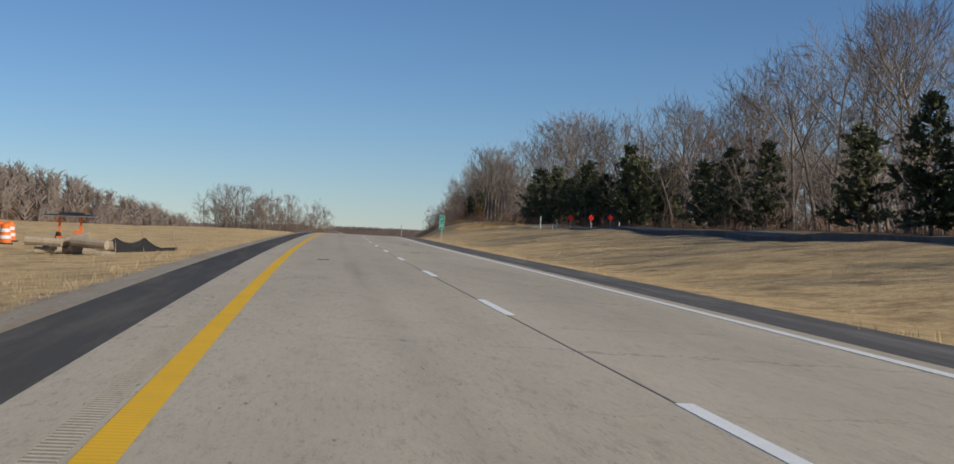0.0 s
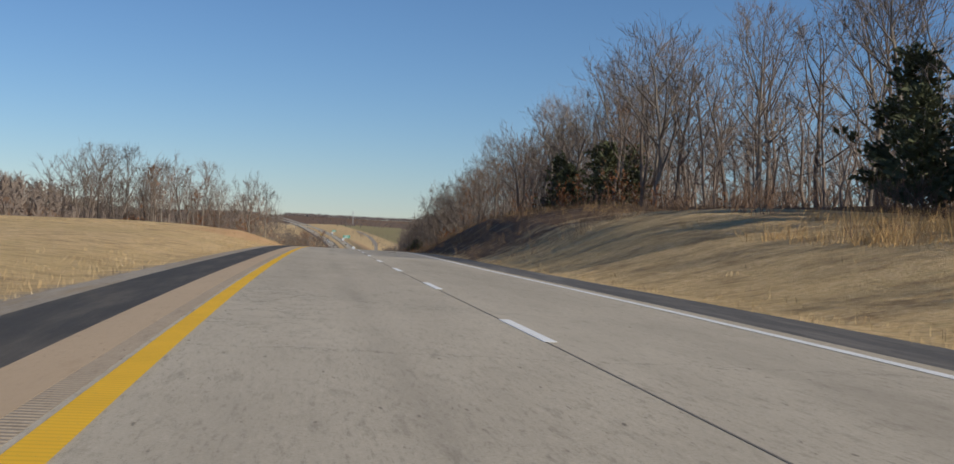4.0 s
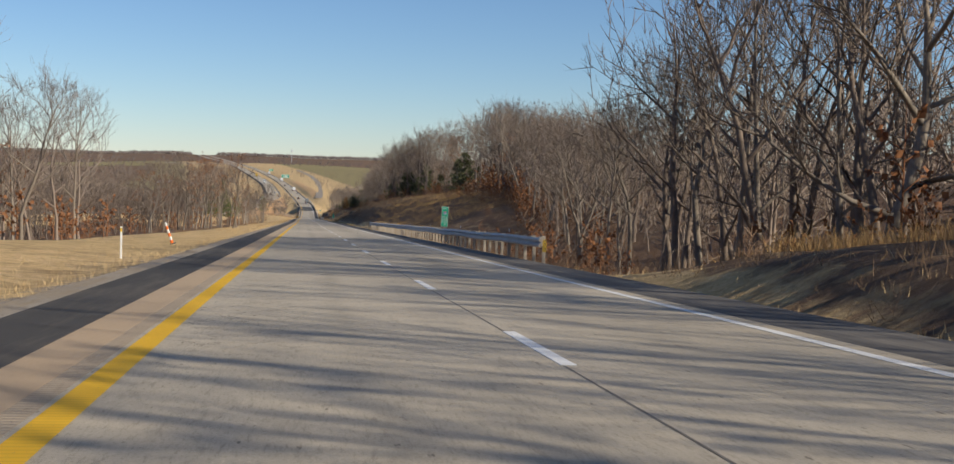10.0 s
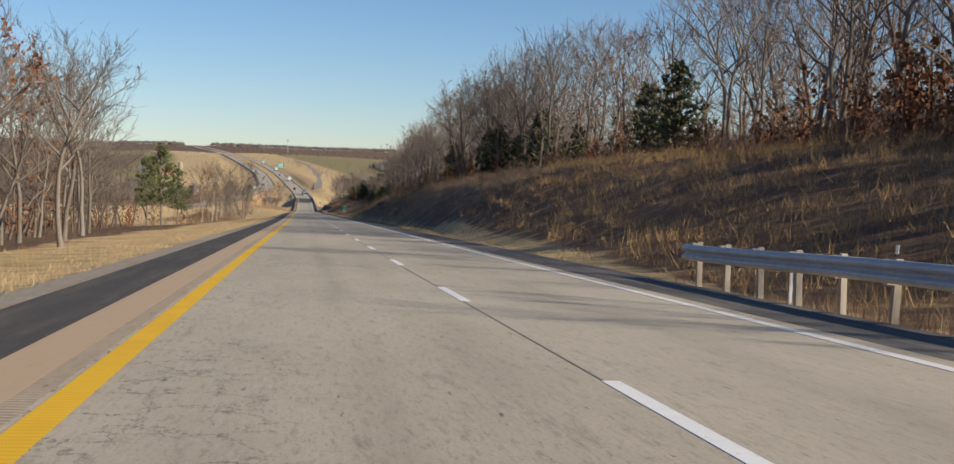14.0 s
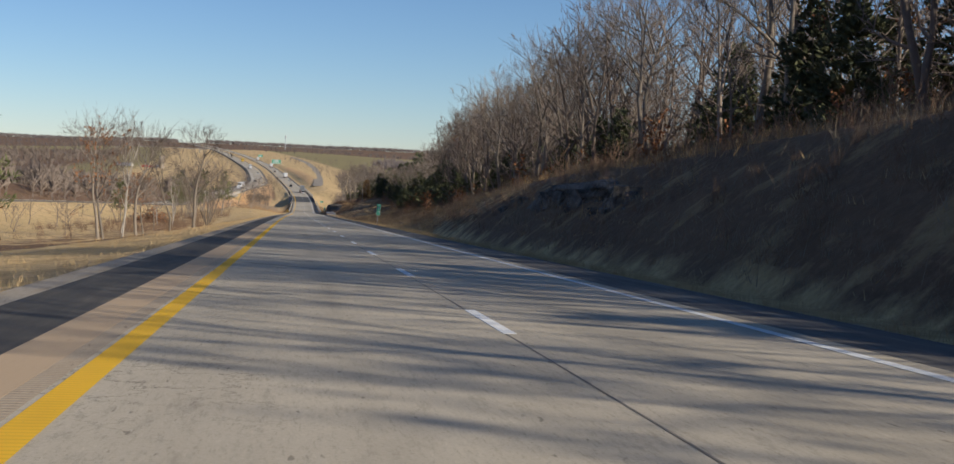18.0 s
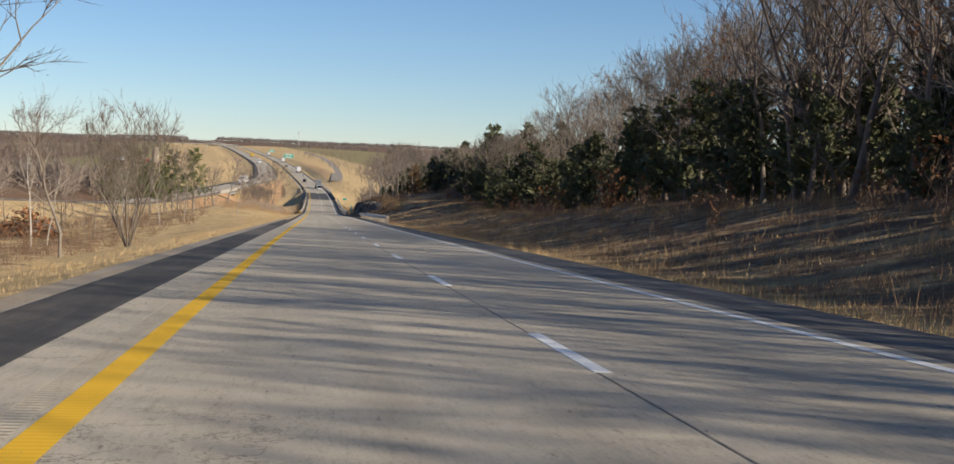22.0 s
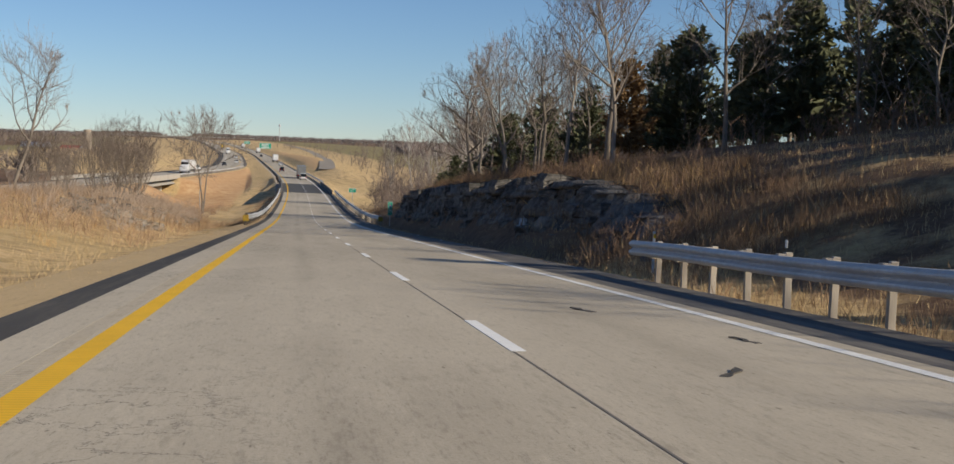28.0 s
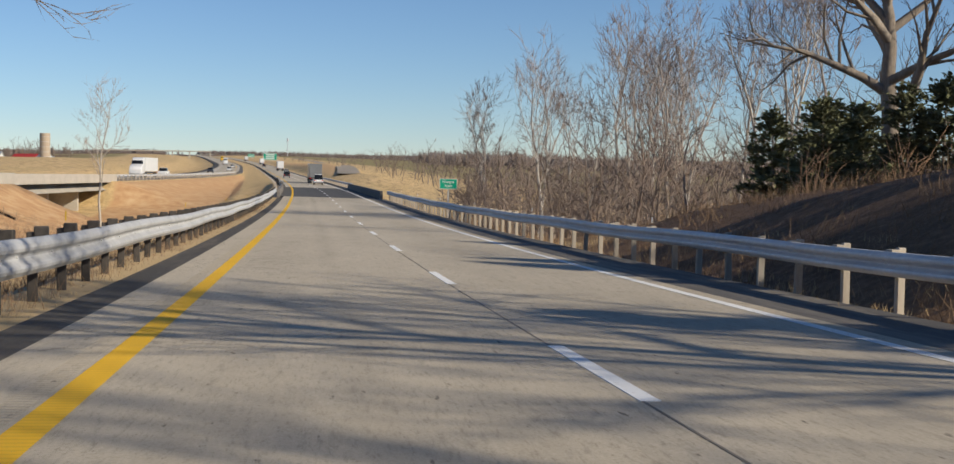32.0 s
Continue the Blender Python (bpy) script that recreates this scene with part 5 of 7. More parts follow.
far_woods("ridge_woods", 3000, lambda r: (r.uniform(-1500, 1500), r.uniform(4130, 4420)), (.7, 1.15), "leafless wooded ridge on the horizon, coloured grey for haze", CLUMP, HAZE_TWIG)
far_woods("hill_woods", 1000, lambda r: (r.uniform(-900, 900), 2700 + 800 * r.random()), (.6, 1.05), "leafless woods on the far hills, coloured grey for haze", ROUND, HAZE_TWIG)
far_woods("right_valley_woods", 420, lambda r: ((r.uniform(135, 420), r.uniform(1250, 1500)) if r.random() < .6 else (r.uniform(102, 250), r.uniform(1420, 1600))), (.7, 1.1), "leafless woods across the river fields", LIGHT)
far_woods("far_right_woods", 800, lambda r: (r.uniform(200, 800), r.uniform(1900, 2150)), (.8, 1.2), "line of leafless woods behind a field")
far_woods("left_hill_woods", 1700, lambda r: (lambda y: (float(west_x(y)) - r.uniform(24, 120), y))(80 + 1250 * r.random() ** 1.25), (.95, 1.4), "leafless woods on the hill across the westbound road", ROUND)
scatter("hill_edge_oaks", SAPLING, RUST, 26, lambda r: (lambda y: (y, float(west_x(y)) - float(road_x(y)) - 20 - 4 * r.random()))(r.uniform(170, 700)), (1.6, 2.8), "oaks with rust-brown leaves at the hill woods' edge", "trees", R)
far_woods("far_left_woods", 700, lambda r: (-r.uniform(95, 430), r.uniform(1340, 2500)), (.75, 1.2), "leafless woods over the far hillside left of the highway", ROUND)
far_woods("roadside_trees", 150, lambda r: (lambda y: (float(road_x(y)) + 31 + 130 * r.random() ** 1.5, y))(r.uniform(1400, 2300)), (.4, .85), "scattered leafless trees beside the far highway", LIGHT)
scatter("outcrop_brush", BUSH, WEED_TWIG, 300, lambda r: (r.uniform(1000, 1050) if r.random() < .5 else r.uniform(1024, 1048), -r.uniform(9, 17)), (.4, 1.1), "brown brush over the left outcrop", "brush", R)
far_woods("left_valley_woods", 320, lambda r: (-r.uniform(30, 380), r.uniform(1500, 2100)), (.7, 1.1), "leafless woods on the left side of the valley", LIGHT)
far_woods("deep_hill_woods", 320, lambda r: (lambda y: (float(road_x(y)) + r.uniform(50, 185), y))(r.uniform(-60, 1110)), (.95, 1.35), "leafless hill forest behind the roadside woods", ROUND)

# ---------------------------------------------------------------- guard rails
STEEL = plain("weathered_galvanised_steel", (.46, .465, .47), (.62, .625, .63), 6, .6, .25, .08)
POSTWOOD = plain("grey_treated_post", (.30, .26, .21), (.48, .43, .36), 10, .85, bumps=.3, stretch=(1, 1, .2))
BLACK = plain("black_plastic", (.02, .02, .02), (.05, .05, .05), 5, .6)
SIGN_YELLOW = plain("yellow_sheeting", (.72, .45, .02), (.80, .52, .04), 6, .45, vary=.05)
SIGN_GREEN = plain("green_sheeting", (.008, .27, .165), (.014, .34, .21), 4, .4, vary=.05)
SIGN_WHITE = plain("white_sheeting", (.74, .75, .74), (.82, .83, .82), 6, .4, vary=.03)
SIGN_RED = plain("red_sheeting", (.72, .03, .02), (.85, .05, .03), 6, .4, vary=.05)
SIGN_BLUE = plain("blue_sheeting", (.01, .06, .30), (.02, .08, .38), 6, .4, vary=.05)
ORANGE = plain("orange_plastic", (.80, .16, .02), (.90, .22, .03), 6, .5, vary=.08)
ALU = plain("sign_back_aluminium", (.4, .41, .42), (.52, .53, .54), 6, .4, .8)

W_BEAM = [(0, .17), (.028, .165), (.08, .12), (.09, .09), (.08, .06), (.012, .02), (0, 0), (.012, -.02), (.08, -.06), (.09, -.09), (.08, -.12), (.028, -.165), (0, -.17)]


def beam(name, s0, s1, l, up, side, flare=0.0, deep=1.0):
    """A W-beam from s0 to s1; side +1 stands right of the road, and its ribs face the lanes."""
    s = np.concatenate([np.arange(s0, s1, 1.905), [s1]])
    loop = [(x, z * deep) for x, z in W_BEAM] + [(x - .012, z * deep) for x, z in reversed(W_BEAM)]
    verts, faces, k = [], [], len(loop)
    for v_ in s:
        f_ = max(0.0, 1 - (v_ - s0) / 12) if flare > 0 else (max(0.0, 1 - (s1 - v_) / 12) if flare < 0 else 0)
        base = on_road(float(v_), l + side * abs(flare) * f_ * f_, up + .02 * math.sin(v_ * .37))
        verts += [(base.x - side * x, base.y, base.z + z) for x, z in loop]
    for i in range(len(s) - 1):
        for j in range(k):
            p, q = i * k + j, i * k + (j + 1) % k
            faces.append((p, q, q + k, p + k))
    faces += [tuple(range(k)), tuple((len(s) - 1) * k + j for j in reversed(range(k)))]
    return mesh_of(name, verts, faces, STEEL)


DARK_BLOCK = plain("dark_composite_block", (.04, .036, .033), (.09, .08, .072), 8, .85)
POST = {1: box("post", (.12, .085, 1.15), POSTWOOD, (.2, 0, -.37), .01), -1: box("post", (.12, .085, 1.15), DARK_BLOCK, (-.21, 0, -.40), .01)}
BLOCK = {1: box("spacer_block", (.13, .15, .36), POSTWOOD, (.07, 0, 0), .01), -1: box("spacer_block", (.17, .15, .42), DARK_BLOCK, (-.1, 0, .03), .01)}
BOLT = rod("bolt", .018, .018, .02, STEEL, 6)
TAB = {1: box("reflector_tab", (.012, .09, .13), SIGN_WHITE, (.16, 0, .34), .003), -1: box("reflector_tab", (.012, .09, .13), SIGN_YELLOW, (-.16, 0, .34), .003)}


def chevron_plate(parent, at, mirror=1):
    """A yellow plate with black slanting bars at a rail's end."""
    plate = part("end_plate", prism("end_plate", [(-.3, -.3), (.3, -.3), (.3, .3), (-.3, .3)], .012, SIGN_YELLOW), parent, "yellow plate with black slanting bars", at)
    for k in range(-2, 3):
        x = k * .23
        pts = [(x - .3, -.3), (x - .19, -.3), (x + .41, .3), (x + .3, .3)]
        clip = []
        for px, pz in pts:
            clip.append((px, pz))
        clip = cut_x(clip, -.29, .29)
        if len(clip) >= 3:
            part("black_bar", prism("black_bar", [(mirror * px, pz * .97) for px, pz in clip][::mirror], .006, BLACK), plate, at=Matrix.Translation((0, -.007, 0)))


def cut_x(poly, x0, x1):
    """Clips a convex outline to x0..x1."""
    for lim, keep in ((x0, 1), (x1, -1)):
        out = []
        for i, (ax, az) in enumerate(poly):
            bx, bz = poly[(i + 1) % len(poly)]
            ia, ib = keep * (ax - lim) >= 0, keep * (bx - lim) >= 0
            if ia:
                out.append((ax, az))
            if ia != ib:
                t_ = (lim - ax) / (bx - ax)
                out.append((lim, az + t_ * (bz - az)))
        poly = out
        if not poly:
            break
    return poly


def guard_rail(s0, s1, l, side, label, start_plate=True, flare=0.8, plate=.7):
    rail = thing("guard_rail", Matrix.Identity(4), label, "guard rail", "guard rails")
    part("beam", beam("beam", s0, s1, l, .63 if side > 0 else .58, side, flare, 1 if side > 0 else 1.2), rail)
    n = int((s1 - s0) / 1.905)
    for i in range(n + 1):
        s_ = s0 + .6 + 1.905 * i
        if s_ > s1 - .1:
            break
        f_ = max(0.0, 1 - (s_ - s0) / 12) if flare > 0 else 0
        at = Matrix.Translation(on_road(s_, l + side * abs(flare) * f_ * f_, .63)) @ pose(0, 0, 0, random.gauss(0, 1), random.gauss(0, 1), random.gauss(0, 3))
        p_ = part("post", POST[side], rail, at=at)
        part("spacer_block", BLOCK[side], rail, at=at)
        part("bolt", BOLT, rail, at=Matrix.Translation(on_road(s_, l + side * abs(flare) * f_ * f_ - side * .004, .63 if side > 0 else .58)) @ Matrix.Rotation(radians(-90 * side), 4, "Y"))
        if i % 9 == 4:
            part("reflector_tab", TAB[side], rail, at=at)
    if start_plate:
        chevron_plate(rail, Matrix.Translation(on_road(s0 - .05, l + side * (abs(flare) + .12), .5)) @ Matrix.Diagonal((plate, 1, .72, 1)), side)
    return rail


guard_rail(369, 490, 6.0, 1, "galvanised guard rail on wooden posts beside a wooded slope", True, .05, .24)
guard_rail(888, 974, 5.75, 1, "galvanised guard rail on wooden posts before the rock cut", False, 0)
guard_rail(1070, 1214, 5.75, 1, "galvanised guard rail leading to the river bridge", True, .25)
guard_rail(1041, 1214, -5.25, -1, "galvanised guard rail on the median side before the bridge", True, .05)
guard_rail(1289, 1420, 5.75, 1, "galvanised guard rail beyond the river bridge", False, 0)
guard_rail(1289, 1350, -5.45, -1, "galvanised guard rail beyond the river bridge, median side", False, 0)

# ---------------------------------------------------------------- bridges
DARK_CONC = plain("stained_bridge_concrete", (.12, .11, .10), (.22, .20, .18), 3, .9, bumps=.3)
PALE_CONC = plain("pale_bridge_concrete", (.34, .31, .26), (.46, .42, .36), 3, .9, bumps=.3)


def wall_along(name, s0, s1, l, width, low, high, mat, course=None, height=None, fall=FALL):
    cx, cz = course or road_x, height or road_z
    s = np.arange(s0, s1 + .01, (s1 - s0) / max(2, int((s1 - s0) / 8)))
    x, z = cx(s), cz(s) + fall * l
    verts, faces = [], []
    for i in range(len(s)):
        verts += [(x[i] + l - width / 2, s[i], z[i] + low), (x[i] + l + width / 2, s[i], z[i] + low), (x[i] + l + width * .38, s[i], z[i] + high), (x[i] + l - width * .38, s[i], z[i] + high)]
    for i in range(len(s) - 1):
        for j in range(4):
            p, q = i * 4 + j, i * 4 + (j + 1) % 4
            faces.append((p, q, q + 4, p + 4))
    faces += [(3, 2, 1, 0), tuple(len(verts) - 4 + j for j in range(4))]
    return mesh_of(name, verts, faces, mat)


bridge = tagged(new("river_bridge"), "highway bridge over a river with dark stained parapets", "bridge", kind="structure")
part("parapet", wall_along("parapet", *BRIDGE, 5.15, .35, -.9, .78, DARK_CONC), bridge)
part("parapet", wall_along("parapet", *BRIDGE, -5.0, .35, -.9, .72, DARK_CONC), bridge)
for s_ in (1232, 1251, 1270):
    part("pier", box("pier", (8.5, 1.1, 7.5), DARK_CONC, (0, 0, -4.6), .1), bridge, at=Matrix.Translation(on_road(s_, 0)))
wbridge = tagged(new("westbound_bridge"), "pale concrete bridge of the westbound road", "bridge", kind="structure")
part("span", wall_along("span", 1230, 1298, -1, 15.6, -1.7, -.45, PALE_CONC, west_x, west_z, 0), wbridge)
part("parapet", wall_along("parapet", 1226, 1300, 7.0, .4, -.5, .75, PALE_CONC, west_x, west_z, 0), wbridge)
part("parapet", wall_along("parapet", 1226, 1300, -8.4, .4, -.5, .75, PALE_CONC, west_x, west_z, 0), wbridge)
for s_ in (1246, 1264, 1282):
    part("pier", box("pier", (12, 1.0, 5.5), PALE_CONC, (-1, 0, -4.2), .1), wbridge, at=Matrix.Translation((float(west_x(s_)), s_, float(west_z(s_)))))
wrail = thing("guard_rail", Matrix.Identity(4), "guard rail along the westbound road", "guard rail", "guard rails")
part("beam", wall_along("beam", 1301, 1480, 7.0, .1, .38, .72, STEEL, west_x, west_z, 0), wrail)
WPOST = box("post", (.15, .2, 1.1), POSTWOOD, (.16, 0, .1), .012)
for i in range(47):
    s_ = 1302 + 3.81 * i
    part("post", WPOST, wrail, at=Matrix.Translation((float(west_x(s_)) + 7.0, s_, float(west_z(s_)))))
overpass = tagged(new("overpass"), "pale concrete overpass across the far highway", "bridge", kind="structure")
oz = float(road_z(2560)) + 6.2
part("deck", box("deck", (126, 9, 1.0), PALE_CONC, (-22, 2560, oz + .5), .1), overpass)
for dx in (-26, -8, 14):
    part("pier", box("pier", (1.1, 7, 8), PALE_CONC, (25 + dx, 2560, oz - 4), .1), overpass)


# ---------------------------------------------------------------- signs
def mile_marker(s, l, big, small, label, lean=0.0):
    """A tall green marker: route, shield, mile and tenth on one steel post."""
    g = ground_at(s, l)
    g.z = float(road_z(s)) + FALL * l - .1
    ob = thing("mile_marker", Matrix.Translation(g) @ pose(0, 0, .22, 0, lean, -3.5) @ Matrix.Diagonal((.72, .72, .72, 1)), label, "road sign", "mile markers")
    part("post", box("post", (.055, .035, 3.1), STEEL, (0, .035, .95), .006), ob)
    r_ = .04
    rect = lambda w, h, z: [(-w, z - h + r_), (-w + r_, z - h), (w - r_, z - h), (w, z - h + r_), (w, z + h - r_), (w - r_, z + h), (-w + r_, z + h), (-w, z + h - r_)]
    part("border", prism("border", rect(.305, .92, 1.98), .01, SIGN_WHITE), ob)
    part("panel", prism("panel", rect(.285, .69, 2.19), .008, SIGN_GREEN), ob, "green upper panel", Matrix.Translation((0, -.006, 0)))
    part("panel", prism("panel", rect(.285, .195, 1.275), .008, SIGN_GREEN), ob, "green lower panel", Matrix.Translation((0, -.006, 0)))
    sh = part("shield", prism("shield", [(0, 2.15), (.1, 2.2), (.15, 2.28), (.16, 2.36), (.13, 2.44), (-.13, 2.44), (-.16, 2.36), (-.15, 2.28), (-.1, 2.2)], .006, SIGN_WHITE), ob, "white-edged route shield", Matrix.Translation((0, -.012, 0)))
    part("shield_field", prism("shield_field", [(0, 2.165), (.09, 2.21), (.135, 2.285), (.143, 2.375), (-.143, 2.375), (-.135, 2.285), (-.09, 2.21)], .004, SIGN_BLUE), sh, at=Matrix.Translation((0, -.005, 0)))
    part("shield_top", prism("shield_top", [(-.143, 2.385), (.143, 2.385), (.12, 2.43), (-.12, 2.43)], .004, SIGN_RED), sh, at=Matrix.Translation((0, -.005, 0)))
    for text, size, z, w, y in (("EAST", .2, 2.72, .36, -.016), ("44", .17, 2.285, .17, -.022), ("MILE", .19, 1.93, .40, -.016), (big, .27, 1.68, .44, -.016), (small, .27, 1.27, 0, -.016)):
        part("lettering", writing("lettering", text, size, SIGN_WHITE, w), ob, at=Matrix.Translation((0, y, z)))


mile_marker(90, 6.8, "105", ".6", "green mile marker on a steel post in mown grass", 1.0)
mile_marker(410, 6.9, "105", ".8", "green mile marker behind the guard rail", 2.0)
mile_marker(755, 7.3, "106", "0", "leaning green mile marker below the bank", 4.0)
mile_marker(1071.5, 7.1, "106", "2", "green mile marker beside the rock cut", 0.5)

for s_, l_ in ((113, 21.9), (115, 24.4), (117, 26.9)):
    g = ground_at(s_, l_)
    ob = thing("end_marker", Matrix.Translation(g), "red diamond marker where the lane ends", "road sign", "red diamond markers")
    part("post", box("post", (.06, .04, 1.5), STEEL, (0, .03, .6), .005), ob)
    part("panel", prism("panel", [(0, .83), (.36, 1.19), (0, 1.55), (-.36, 1.19)], .01, SIGN_RED), ob)
for s_, l_, h_ in ((118, 19.4, 1.4), (114, 20.6, .7), (119, 25.2, .6), (112, 26.9, .8), (113, 20, .6)):
    g = ground_at(s_, l_)
    ob = thing("marker_post", Matrix.Translation(g), "short white plastic marker post in the grass", "post", "marker posts")
    part("stake", box("stake", (.09, .03, h_ + .2), SIGN_WHITE, (0, 0, h_ / 2 - .1), .008), ob)
for s_, l_ in ((352, -8.6), (370, -8.4), (486, 6.9), (978, 7.4), (1212, 9.5)):
    g = ground_at(s_, l_)
    ob = thing("delineator", Matrix.Translation(g), "slim white roadside delineator post", "post", "delineators")
    part("stake", box("stake", (.07, .03, 1.2), SIGN_WHITE, (0, 0, .5), .008), ob)
    part("reflector", box("reflector", (.06, .012, .12), SIGN_YELLOW, (0, -.02, .98), .003), ob)


def guide_sign(s, l, w, h, z, lines, label, size, posts=2):
    g = ground_at(s, l)
    ob = thing("guide_sign", Matrix.Translation(g) @ pose(0, 0, 0, 0, 0, -3.5), label, "road sign")
    for k in range(posts):
        x = (k - (posts - 1) / 2) * w * .6
        part("post", box("post", (.09, .09, z + h + .4), STEEL, (x, .07, (z + h - .4) / 2), .008), ob)
    part("border", prism("border", [(-w / 2, z), (w / 2, z), (w / 2, z + h), (-w / 2, z + h)], .012, SIGN_WHITE), ob)
    e = .03 * h + .01
    part("panel", prism("panel", [(-w / 2 + e, z + e), (w / 2 - e, z + e), (w / 2 - e, z + h - e), (-w / 2 + e, z + h - e)], .008, SIGN_GREEN), ob, "", Matrix.Translation((0, -.006, 0)))
    for i, text in enumerate(lines):
        zz = z + h * (1 - (i + .75) / (len(lines) + .5))
        if text:
            part("lettering", writing("lettering", text, size, SIGN_WHITE), ob, at=Matrix.Translation((0, -.014, zz)))
        else:
            part("text_bar", prism("text_bar", [(-w * .33, zz - size / 3), (w * .33, zz - size / 3), (w * .33, zz + size / 3), (-w * .33, zz + size / 3)], .006, SIGN_WHITE), ob, at=Matrix.Translation((0, -.012, 0)))


guide_sign(1175, 7.6, 1.25, .72, 2.55, ("Niangua", "River"), "green river name sign on a steel post", .26, 1)
guide_sign(1998, 9.0, 9.0, 4.4, 2.6, ("", "", ""), "large green exit sign beside the far highway", .9, 3)
guide_sign(2330, 10.0, 6.0, 3.0, 2.6, ("", ""), "green guide sign beside the far highway", .7, 2)

mast = thing("radio_mast", Matrix.Translation(ground_at(3189, 130)), "thin steel radio mast on the far hill", "mast")
part("mast_tube", rod("mast_tube", .9, .5, 46, STEEL, 6), mast)
part("mast_head", rod("mast_head", 1.6, 1.6, 4, STEEL, 8, (0, 0, 40)), mast)
mast.location.z = -32

# ---------------------------------------------------------------- rock cut
def stone_material(name, dark, mid_, pale):
    """Weathered limestone: mottled beds with dark seams and pale fresh breaks."""
    m, nt, b = material(name, .93)
    co = coords(nt)
    fine, wide = noise_at(nt, co, 5, 7, .75), noise_at(nt, co, .55, 5, .65, (1, 1, 1.6))
    col = ramp(nt, fine, [(.3, dark), (.5, mid_), (.72, pale)])
    col = mix(nt, ramp(nt, wide, [(.38, .85), (.52, 0.0)]), col, [x * .6 for x in dark])
    col = mix(nt, ramp(nt, wide, [(.56, 0.0), (.70, .6)]), col, pale)
    v = node(nt, "ShaderNodeTexVoronoi", Scale=1.1)
    v.feature = "DISTANCE_TO_EDGE"
    mp = nt.nodes.new("ShaderNodeMapping")
    mp.inputs["Scale"].default_value = (1, .6, 1.5)
    warp = nt.nodes.new("ShaderNodeVectorMath")
    warp.operation = "ADD"
    nz = node(nt, "ShaderNodeTexNoise", Scale=1.5, Detail=4)
    nt.links.new(co, nz.inputs["Vector"])
    nt.links.new(co, warp.inputs[0])
    nt.links.new(nz.outputs["Color"], warp.inputs[1])
    nt.links.new(warp.outputs[0], mp.inputs["Vector"])
    nt.links.new(mp.outputs[0], v.inputs["Vector"])
    col = mix(nt, ramp(nt, v.outputs["Distance"], [(0.0, .5), (.028, 0.0)]), col, [x * .35 for x in dark])
    nt.links.new(col, b.inputs["Base Color"])
    bump(nt, b, mix(nt, .5, fine, ramp(nt, v.outputs["Distance"], [(0.0, 0.0), (.12, 1.0)])), 1.0, .12)
    return m


# Weathered stone, toned darker than the pale one to carry the cut's shade.
STONE = stone_material("shade_toned_limestone", (.064, .058, .052), (.148, .136, .12), (.29, .264, .23))
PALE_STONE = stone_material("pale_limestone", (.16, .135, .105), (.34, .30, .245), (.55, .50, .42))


def stone_mesh(seed):
    rng = random.Random(seed)
    bm = bmesh.new()
    bmesh.ops.create_cube(bm, size=1)
    bmesh.ops.subdivide_edges(bm, edges=bm.edges[:], cuts=1, use_grid_fill=True)
    for v_ in bm.verts:
        v_.co += Vector((rng.gauss(0, .05), rng.gauss(0, .04), rng.gauss(0, .05)))
    return bm_mesh("stone", bm, STONE)


STONES = [stone_mesh(500 + i) for i in range(10)]
RK = random.Random(23)


def rock_face(s0, s1, l, tops, label, steep=.16, most=300):
    """Courses of broken limestone ledges along a cut."""
    face = tagged(new("rock_face"), label, "rock", kind="structure")
    h, n = -.5, 0
    while h < 4.6:
        ch = RK.uniform(.25, .75)
        s_ = s0 + RK.uniform(0, 2)
        jut = RK.gauss(.12, .1)
        while s_ < s1:
            ln = RK.uniform(.5, 2.4)
            top = float(np.interp(s_, *tops))
            if h + ch * .6 < top and n < most and RK.random() < .16:
                sc = Vector((RK.uniform(1.2, 1.5), ln * 1.06, ch * 1.06))
                p_ = on_road(s_ + ln / 2, l + (h + .5) * (float(np.interp(s_, [980, 1000, 1022, 1040], [.7, .5, .3, .16])) if s1 > 1000 else steep) + jut + RK.gauss(0, .14) + .6, 0)
                p_.z = float(road_z(s_)) - .1 + h + ch / 2
                part("stone", RK.choice(STONES), face, at=Matrix.Translation(p_) @ pose(0, 0, 0, RK.gauss(-2.5, 2), RK.gauss(0, 3), RK.gauss(0, 5)) @ Matrix.Diagonal((*sc, 1)))
                n += 1
            s_ += ln
        h += ch
    return face


